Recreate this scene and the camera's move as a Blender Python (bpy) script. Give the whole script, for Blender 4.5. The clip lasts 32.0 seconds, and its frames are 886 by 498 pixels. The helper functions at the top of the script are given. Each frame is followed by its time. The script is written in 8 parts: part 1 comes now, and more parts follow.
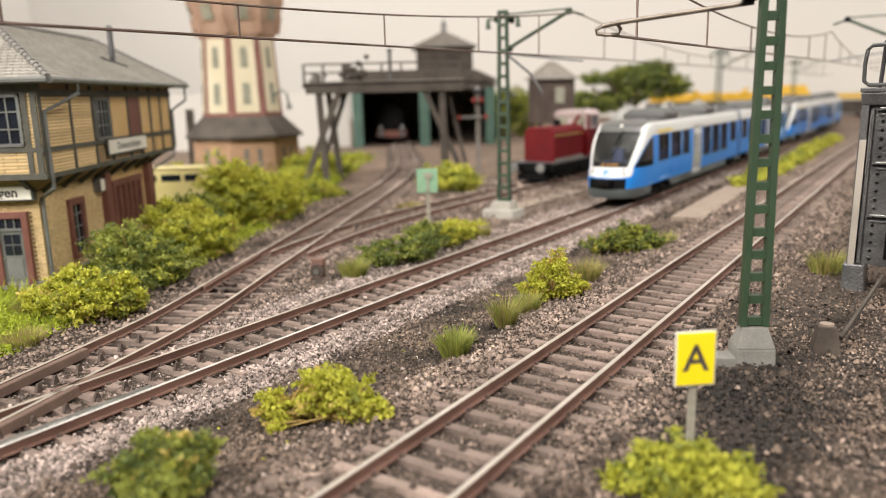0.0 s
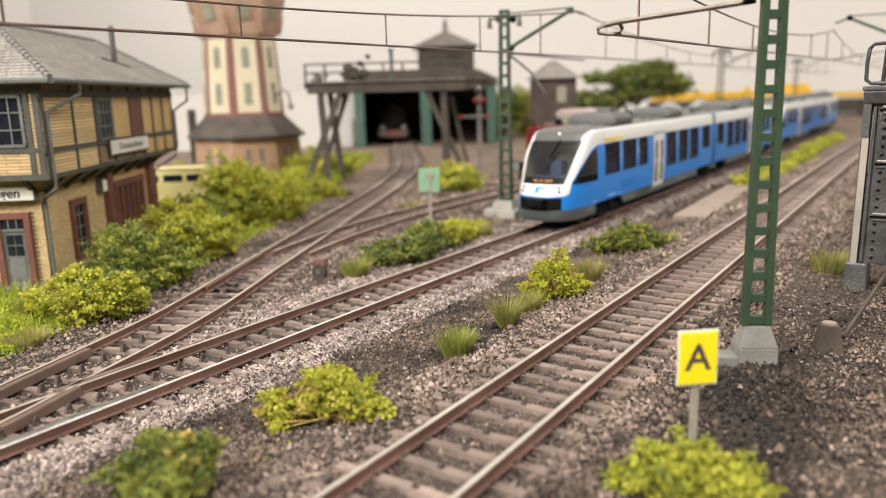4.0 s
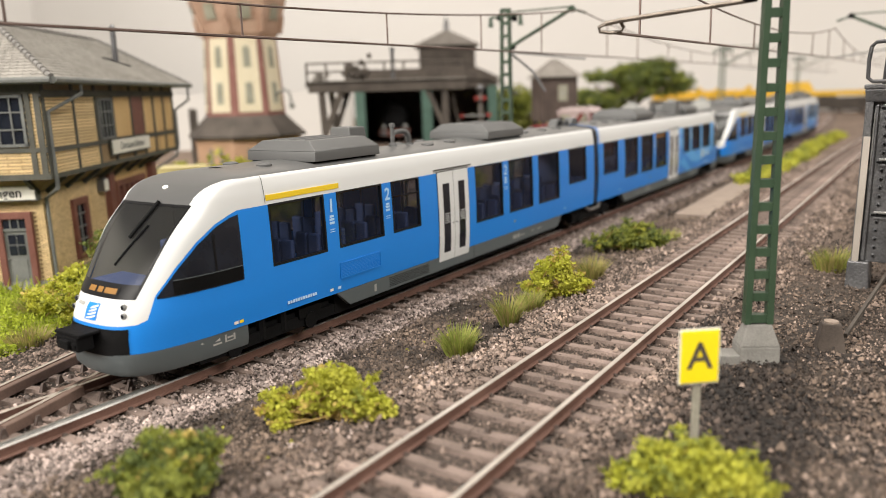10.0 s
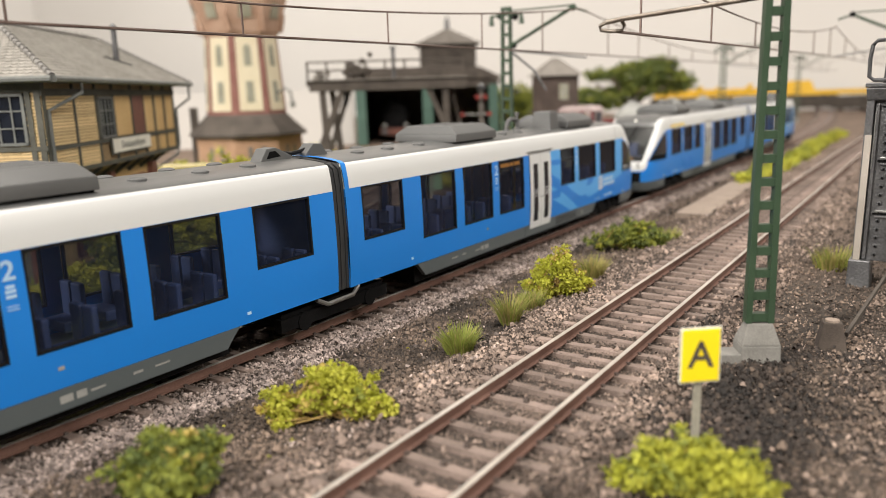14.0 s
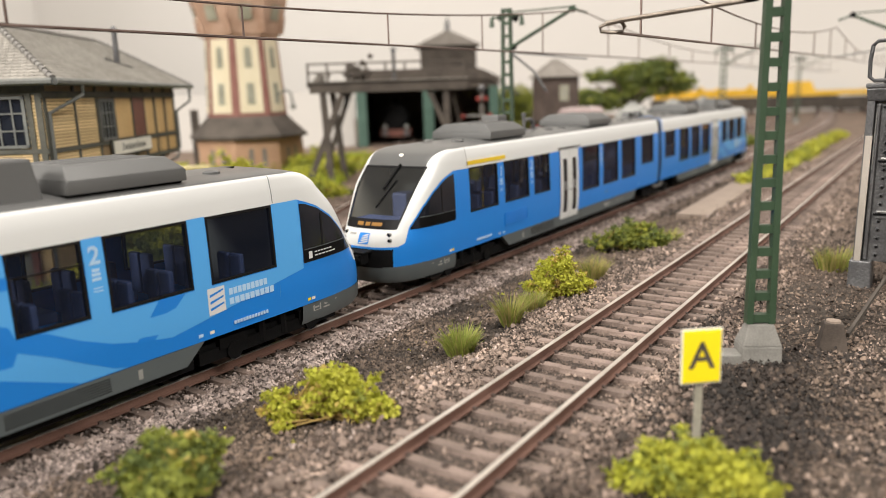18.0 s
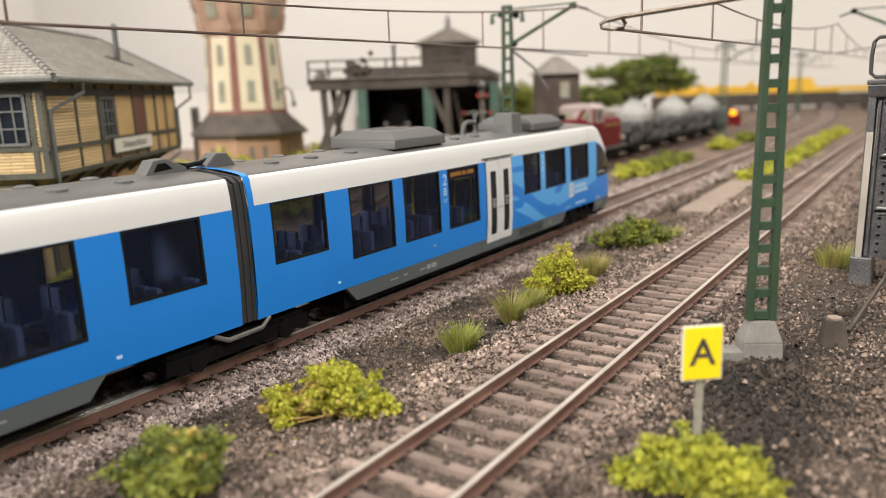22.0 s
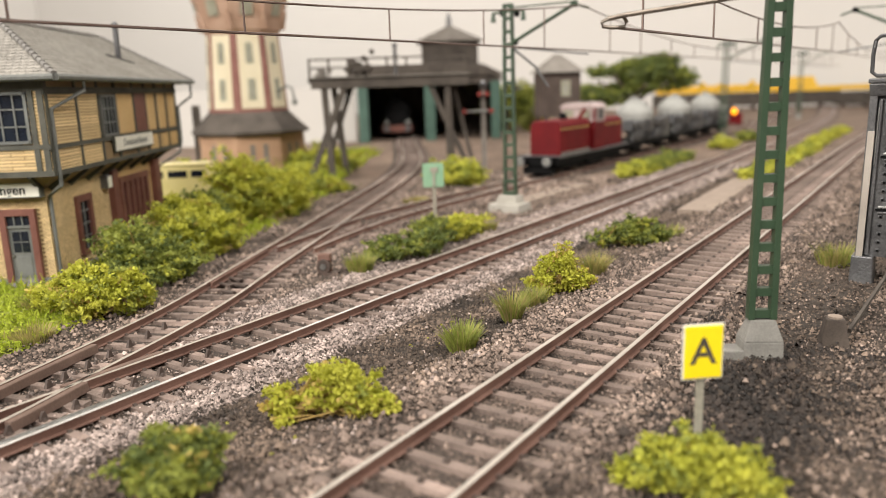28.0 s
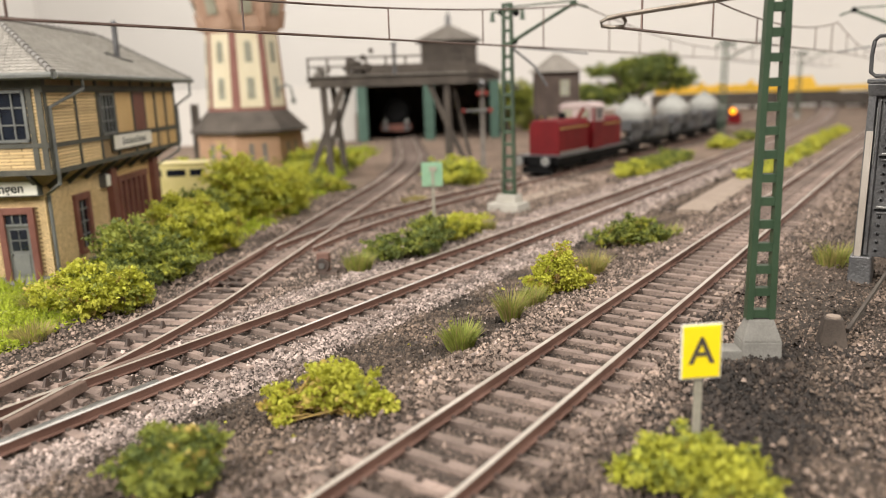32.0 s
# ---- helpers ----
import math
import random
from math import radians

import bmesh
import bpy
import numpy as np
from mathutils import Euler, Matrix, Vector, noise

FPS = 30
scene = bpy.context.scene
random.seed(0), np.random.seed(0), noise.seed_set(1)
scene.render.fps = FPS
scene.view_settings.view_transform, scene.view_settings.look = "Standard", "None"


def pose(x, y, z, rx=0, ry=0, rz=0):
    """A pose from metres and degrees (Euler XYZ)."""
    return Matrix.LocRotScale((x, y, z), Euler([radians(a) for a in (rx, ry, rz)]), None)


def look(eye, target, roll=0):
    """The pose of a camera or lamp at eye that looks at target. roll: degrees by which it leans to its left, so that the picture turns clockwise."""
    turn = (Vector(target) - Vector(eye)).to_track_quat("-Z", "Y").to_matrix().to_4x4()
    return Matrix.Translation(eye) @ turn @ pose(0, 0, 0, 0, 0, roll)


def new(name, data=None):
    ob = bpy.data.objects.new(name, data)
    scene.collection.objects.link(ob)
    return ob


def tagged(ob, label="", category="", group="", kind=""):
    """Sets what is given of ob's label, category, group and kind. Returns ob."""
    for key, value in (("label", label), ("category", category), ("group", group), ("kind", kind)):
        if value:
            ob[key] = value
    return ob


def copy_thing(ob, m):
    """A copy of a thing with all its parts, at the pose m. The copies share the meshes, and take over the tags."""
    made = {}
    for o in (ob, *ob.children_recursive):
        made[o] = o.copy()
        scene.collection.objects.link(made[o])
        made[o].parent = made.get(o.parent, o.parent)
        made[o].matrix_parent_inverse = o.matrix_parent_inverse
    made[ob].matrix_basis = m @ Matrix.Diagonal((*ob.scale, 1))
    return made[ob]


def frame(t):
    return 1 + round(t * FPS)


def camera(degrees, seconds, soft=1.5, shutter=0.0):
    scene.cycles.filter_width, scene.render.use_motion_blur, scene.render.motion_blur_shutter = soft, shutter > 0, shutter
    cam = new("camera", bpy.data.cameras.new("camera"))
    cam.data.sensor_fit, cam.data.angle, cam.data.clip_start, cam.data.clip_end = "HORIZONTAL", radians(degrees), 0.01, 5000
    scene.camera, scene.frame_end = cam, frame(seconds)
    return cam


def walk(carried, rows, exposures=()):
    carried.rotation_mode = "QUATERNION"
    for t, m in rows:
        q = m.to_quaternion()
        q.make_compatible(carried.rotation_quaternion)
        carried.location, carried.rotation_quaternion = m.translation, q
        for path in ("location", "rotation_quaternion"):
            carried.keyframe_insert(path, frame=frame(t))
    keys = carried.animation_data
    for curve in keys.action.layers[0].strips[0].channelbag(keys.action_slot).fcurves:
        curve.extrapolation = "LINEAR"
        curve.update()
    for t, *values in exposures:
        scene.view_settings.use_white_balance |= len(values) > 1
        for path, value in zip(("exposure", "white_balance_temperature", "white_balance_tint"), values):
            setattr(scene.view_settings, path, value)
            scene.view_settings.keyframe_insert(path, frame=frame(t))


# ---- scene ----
FOV = 61.227
cam = camera(FOV, 32.0, soft=0.55)
EYE = (0.060133, 0.0, 0.054273)
walk(cam, [
    (0, look(EYE, (-0.048170, 0.163257, 0.014055), -1.465)),
    (1, look(EYE, (-0.048297, 0.163140, 0.013922), -1.497)),
    (2, look(EYE, (-0.048369, 0.163114, 0.014010), -1.531)),
    (3, look(EYE, (-0.048511, 0.163020, 0.014011), -1.560)),
    (5.5, look(EYE, (-0.048643, 0.162890, 0.013843), -1.698)),
    (7, look(EYE, (-0.048769, 0.162778, 0.013729), -1.714)),
    (8.5, look(EYE, (-0.048782, 0.162784, 0.013791), -1.739)),
    (10, look(EYE, (-0.048880, 0.162697, 0.013704), -1.722)),
    (11, look(EYE, (-0.048932, 0.162638, 0.013608), -1.706)),
    (12, look(EYE, (-0.048988, 0.162555, 0.013426), -1.682)),
    (13, look(EYE, (-0.048955, 0.162574, 0.013413), -1.710)),
    (14.5, look(EYE, (-0.049082, 0.162484, 0.013395), -1.757)),
    (16.5, look(EYE, (-0.049196, 0.162463, 0.013616), -1.832)),
    (18, look(EYE, (-0.049231, 0.162481, 0.013782), -1.872)),
    (19, look(EYE, (-0.049240, 0.162502, 0.013892), -1.906)),
    (20, look(EYE, (-0.049341, 0.162386, 0.013700), -1.950)),
    (21, look(EYE, (-0.049348, 0.162304, 0.013392), -1.970)),
    (22, look(EYE, (-0.049342, 0.162222, 0.013052), -1.976)),
    (23, look(EYE, (-0.049433, 0.162114, 0.012868), -1.982)),
    (24, look(EYE, (-0.049428, 0.162105, 0.012820), -2.023)),
    (25.5, look(EYE, (-0.049381, 0.162077, 0.012588), -2.007)),
    (27.5, look(EYE, (-0.049481, 0.162030, 0.012667), -1.918)),
    (29, look(EYE, (-0.049411, 0.162064, 0.012614), -1.903)),
    (30, look(EYE, (-0.049393, 0.162027, 0.012427), -1.867)),
    (31, look(EYE, (-0.049289, 0.162111, 0.012476), -1.815)),
    (32, look(EYE, (-0.049166, 0.162187, 0.012452), -1.792)),
])

# near-focus lens with a shallow depth of field
cam.data.dof.use_dof = True
cam.data.dof.focus_distance = 0.185
cam.data.dof.aperture_fstop = 16.0

# ---- light: unseen area panels added round the layout in a closed room ----
world = bpy.data.worlds.new("room_air")
scene.world = world
world.use_nodes = True
world.node_tree.nodes["Background"].inputs[0].default_value = (1.0, 0.95, 0.88, 1)
world.node_tree.nodes["Background"].inputs[1].default_value = 0.25
scene.view_settings.exposure = 0.0


def panel_lamp(x, y, z, sx, sy, watts, target):
    data = bpy.data.lights.new("added_panel", "AREA")
    data.shape, data.size, data.size_y, data.energy = "RECTANGLE", sx, sy, watts
    data.color = (1.0, 0.94, 0.86)
    ob = new("added_panel", data)
    ob.matrix_world = look((x, y, z), target)
    return ob


# one panel overhead; the others are added fill from front, right and left
panel_lamp(0.5, -0.7, 1.45, 0.8, 0.35, 18, (-0.2, 0.3, 0))
panel_lamp(-0.6, -1.3, 0.80, 0.8, 0.35, 41, (-0.32, 0.25, 0))
panel_lamp(1.6, 0.15, 1.30, 0.8, 0.4, 31, (-0.3, 0.3, 0))
panel_lamp(-0.25, 0.35, 1.70, 0.7, 0.35, 24.5, (-0.3, 0.4, 0))
panel_lamp(-1.7, 0.5, 1.60, 1.3, 1.0, 42, (-3.0, 1.65, 0.2))

# ---- helpers: lengths below are centimetres, meshes are stored in metres ----
K = 0.01


def P(x, y, z, rz=0.0, rx=0.0, ry=0.0):
    return pose(x * K, y * K, z * K, rx, ry, rz)


class Geo:
    """Collects vertices and faces of one mesh."""

    def __init__(self):
        self.v, self.f = [], []

    def add(self, verts, faces):
        n = len(self.v)
        self.v.extend([tuple(p) for p in verts])
        self.f.extend([tuple(i + n for i in q) for q in faces])
        return self

    def box(self, x0, x1, y0, y1, z0, z1):
        v = [(x, y, z) for z in (z0, z1) for x, y in ((x0, y0), (x1, y0), (x1, y1), (x0, y1))]
        return self.add(v, [(3, 2, 1, 0), (4, 5, 6, 7), (0, 1, 5, 4), (1, 2, 6, 5), (2, 3, 7, 6), (3, 0, 4, 7)])

    def frustum(self, lo, hi, z0, z1):
        """lo, hi: (x0, x1, y0, y1)."""
        v = []
        for (x0, x1, y0, y1), z in ((lo, z0), (hi, z1)):
            v += [(x0, y0, z), (x1, y0, z), (x1, y1, z), (x0, y1, z)]
        return self.add(v, [(3, 2, 1, 0), (4, 5, 6, 7), (0, 1, 5, 4), (1, 2, 6, 5), (2, 3, 7, 6), (3, 0, 4, 7)])

    def beam(self, a, b, w, h=None, up=(0, 0, 1)):
        """A square bar from a to b."""
        a, b = Vector(a), Vector(b)
        d = (b - a).normalized()
        s = d.cross(Vector(up))
        s = s.normalized() if s.length > 1e-5 else Vector((1, 0, 0))
        u = s.cross(d).normalized()
        h = w if h is None else h
        v = [p + s * (i * w / 2) + u * (j * h / 2) for p in (a, b) for i, j in ((-1, -1), (1, -1), (1, 1), (-1, 1))]
        return self.add(v, [(3, 2, 1, 0), (4, 5, 6, 7), (0, 1, 5, 4), (1, 2, 6, 5), (2, 3, 7, 6), (3, 0, 4, 7)])

    def cyl(self, a, b, r0, r1=None, n=10, cap=True):
        a, b = Vector(a), Vector(b)
        r1 = r0 if r1 is None else r1
        d = (b - a).normalized()
        s = d.cross(Vector((0.3, 0.2, 1)))
        if s.length < 1e-4:
            s = d.cross(Vector((1, 0, 0)))
        s.normalize()
        u = s.cross(d)
        v = [p + (s * math.cos(q * math.tau / n) + u * math.sin(q * math.tau / n)) * r for p, r in ((a, r0), (b, r1)) for q in range(n)]
        f = [(i, i + n, (i + 1) % n + n, (i + 1) % n) for i in range(n)]
        if cap:
            f += [tuple(range(n)), tuple(range(2 * n - 1, n - 1, -1))]
        return self.add(v, f)

    def tube(self, pts, r, n=6):
        """One continuous round bar through the points."""
        p = [Vector(q) for q in pts]
        v, f = [], []
        for i, q in enumerate(p):
            d = (p[min(i + 1, len(p) - 1)] - p[max(i - 1, 0)]).normalized()
            s = d.cross(Vector((0.31, 0.21, 0.93)))
            s.normalize()
            u = s.cross(d)
            v += [q + (s * math.cos(k * math.tau / n) + u * math.sin(k * math.tau / n)) * r for k in range(n)]
        for i in range(len(p) - 1):
            f += [(i * n + k, i * n + (k + 1) % n, (i + 1) * n + (k + 1) % n, (i + 1) * n + k) for k in range(n)]
        f += [tuple(range(n - 1, -1, -1)), tuple(range((len(p) - 1) * n, len(p) * n))]
        return self.add(v, f)

    def prism(self, poly, axis, lo, hi):
        """Extrudes the polygon (pairs in the two other axes, in order) along an axis."""
        m = len(poly)

        def at(p, q):
            return (q, p[0], p[1]) if axis == "x" else (p[0], q, p[1]) if axis == "y" else (p[0], p[1], q)

        v = [at(p, lo) for p in poly] + [at(p, hi) for p in poly]
        f = [tuple(range(m - 1, -1, -1)), tuple(range(m, 2 * m))] + [(i, (i + 1) % m, (i + 1) % m + m, i + m) for i in range(m)]
        return self.add(v, f)

    def lathe(self, prof, n=16, cx=0.0, cy=0.0, turn=0.0):
        v = [(cx + r * math.cos(turn + i * math.tau / n), cy + r * math.sin(turn + i * math.tau / n), z) for r, z in prof for i in range(n)]
        f = [(k * n + i, k * n + (i + 1) % n, (k + 1) * n + (i + 1) % n, (k + 1) * n + i) for k in range(len(prof) - 1) for i in range(n)]
        f += [tuple(range(n - 1, -1, -1)), tuple(range((len(prof) - 1) * n, len(prof) * n))]
        return self.add(v, f)

    def ball(self, c, r, n=8, sz=1.0):
        prof = [(max(1e-4, r * math.sin(math.pi * k / 6)), c[2] - r * sz * math.cos(math.pi * k / 6)) for k in range(7)]
        return self.lathe(prof, n, c[0], c[1])

    def mesh(self, name, bevel=0.0, smooth=False):
        me = bpy.data.meshes.new(name)
        me.from_pydata([(x * K, y * K, z * K) for x, y, z in self.v], [], self.f)
        bm = bmesh.new()
        bm.from_mesh(me)
        bmesh.ops.recalc_face_normals(bm, faces=bm.faces)
        if bevel:
            bmesh.ops.bevel(bm, geom=bm.edges[:], offset=bevel * K, segments=2, affect="EDGES", profile=0.6, clamp_overlap=True)
        bm.to_mesh(me)
        bm.free()
        if smooth:
            me.shade_smooth()
            me.set_sharp_from_angle(angle=radians(38))
        return me


def part(name, geo, material, parent=None, label="", bevel=0.0, smooth=False, m=None):
    """Links a Geo (or a ready mesh) as one mesh object under a thing or a part."""
    me = geo.mesh(name, bevel, smooth) if isinstance(geo, Geo) else geo
    if material is not None:
        me.materials.clear()
        me.materials.append(material)
    ob = new(name, me)
    ob.parent = parent
    if m is not None:
        ob.matrix_basis = m
    if label:
        ob["label"] = label
    return ob


def thing(name, m, label, category, group="", kind=""):
    ob = new(name)
    ob.empty_display_size = 0.01
    ob.matrix_basis = m
    return tagged(ob, label, category, group, kind)


def np_mesh(name, verts, faces, k):
    """A mesh from arrays: verts (n, 3) in centimetres, faces (m, k)."""
    me = bpy.data.meshes.new(name)
    me.vertices.add(len(verts))
    me.vertices.foreach_set("co", (np.asarray(verts) * K).astype(np.float32).ravel())
    me.loops.add(len(faces) * k)
    me.loops.foreach_set("vertex_index", np.asarray(faces, dtype=np.int32).ravel())
    me.polygons.add(len(faces))
    me.polygons.foreach_set("loop_start", np.arange(0, len(faces) * k, k, dtype=np.int32))
    me.update(calc_edges=True)
    return me


# ---- materials ----
def surface(name, c1, c2, size=1.0, rough=0.6, metal=0.0, grain=0.15, bump=0.3, fine=0.06, vary="", spec=0.5, spread=0.25, rough2=None, coord="Object", swing=0.28):
    """Two colours mixed by broad blotches, with a fine grain and relief; size and fine in centimetres. vary: piece or island."""
    m = bpy.data.materials.new(name)
    m.use_nodes = True
    t = m.node_tree
    b = t.nodes["Principled BSDF"]
    co = t.nodes.new("ShaderNodeTexCoord")
    n1, n2 = t.nodes.new("ShaderNodeTexNoise"), t.nodes.new("ShaderNodeTexNoise")
    n1.inputs["Scale"].default_value, n1.inputs["Detail"].default_value = 100.0 / size, 5
    n2.inputs["Scale"].default_value, n2.inputs["Detail"].default_value = 100.0 / fine, 3
    for n in (n1, n2):
        t.links.new(co.outputs[coord], n.inputs["Vector"])
    ramp = t.nodes.new("ShaderNodeMapRange")
    ramp.inputs[1].default_value, ramp.inputs[2].default_value = 0.5 - spread, 0.5 + spread
    t.links.new(n1.outputs["Fac"], ramp.inputs[0])
    mix = t.nodes.new("ShaderNodeMix")
    mix.data_type = "RGBA"
    mix.inputs[6].default_value, mix.inputs[7].default_value = (*c1, 1), (*c2, 1)
    t.links.new(ramp.outputs[0], mix.inputs[0])
    last = mix.outputs[2]
    hsv = t.nodes.new("ShaderNodeHueSaturation")
    val = t.nodes.new("ShaderNodeMapRange")
    val.inputs[3].default_value, val.inputs[4].default_value = 1 - grain * 2, 1 + grain * 2
    t.links.new(n2.outputs["Fac"], val.inputs[0])
    out = val.outputs[0]
    if vary:
        src = t.nodes.new("ShaderNodeObjectInfo" if vary == "piece" else "ShaderNodeNewGeometry")
        more = t.nodes.new("ShaderNodeMapRange")
        more.inputs[3].default_value, more.inputs[4].default_value = 1 - swing, 1 + swing
        t.links.new(src.outputs["Random" if vary == "piece" else "Random Per Island"], more.inputs[0])
        mul = t.nodes.new("ShaderNodeMath")
        mul.operation = "MULTIPLY"
        t.links.new(out, mul.inputs[0])
        t.links.new(more.outputs[0], mul.inputs[1])
        out = mul.outputs[0]
    t.links.new(out, hsv.inputs["Value"])
    t.links.new(last, hsv.inputs["Color"])
    t.links.new(hsv.outputs[0], b.inputs["Base Color"])
    rr = t.nodes.new("ShaderNodeMapRange")
    rr.inputs[3].default_value, rr.inputs[4].default_value = rough, rough if rough2 is None else rough2
    t.links.new(n1.outputs["Fac"], rr.inputs[0])
    t.links.new(rr.outputs[0], b.inputs["Roughness"])
    b.inputs["Metallic"].default_value = metal
    b.inputs["Specular IOR Level"].default_value = spec
    if bump:
        bp = t.nodes.new("ShaderNodeBump")
        bp.inputs["Strength"].default_value, bp.inputs["Distance"].default_value = bump, fine * K * 0.5
        t.links.new(n2.outputs["Fac"], bp.inputs["Height"])
        t.links.new(bp.outputs[0], b.inputs["Normal"])
    return m


def glow(name, colour, strength):
    m = bpy.data.materials.new(name)
    m.use_nodes = True
    b = m.node_tree.nodes["Principled BSDF"]
    b.inputs["Base Color"].default_value = (*colour, 1)
    b.inputs["Emission Color"].default_value, b.inputs["Emission Strength"].default_value = (*colour, 1), strength
    return m


def clear_glass(name, tint, alpha, rough=0.05, base=(0.016, 0.019, 0.030)):
    """Tinted thin plastic glazing."""
    m = bpy.data.materials.new(name)
    m.use_nodes = True
    t = m.node_tree
    b = t.nodes["Principled BSDF"]
    b.inputs["Base Color"].default_value = (*base, 1)
    b.inputs["Roughness"].default_value = rough
    tr = t.nodes.new("ShaderNodeBsdfTransparent")
    tr.inputs[0].default_value = (*tint, 1)
    mx = t.nodes.new("ShaderNodeMixShader")
    mx.inputs[0].default_value = alpha
    t.links.new(tr.outputs[0], mx.inputs[1])
    t.links.new(b.outputs[0], mx.inputs[2])
    t.links.new(mx.outputs[0], t.nodes["Material Output"].inputs[0])
    return m


def leafy(*a, **k):
    """A leaf surface that lets part of the light through."""
    m = surface(*a, **k)
    t = m.node_tree
    b = t.nodes["Principled BSDF"]
    tr = t.nodes.new("ShaderNodeBsdfTranslucent")
    t.links.new(b.inputs["Base Color"].links[0].from_socket, tr.inputs[0])
    mx = t.nodes.new("ShaderNodeMixShader")
    mx.inputs[0].default_value = 0.35
    t.links.new(b.outputs[0], mx.inputs[1])
    t.links.new(tr.outputs[0], mx.inputs[2])
    t.links.new(mx.outputs[0], t.nodes["Material Output"].inputs[0])
    return m


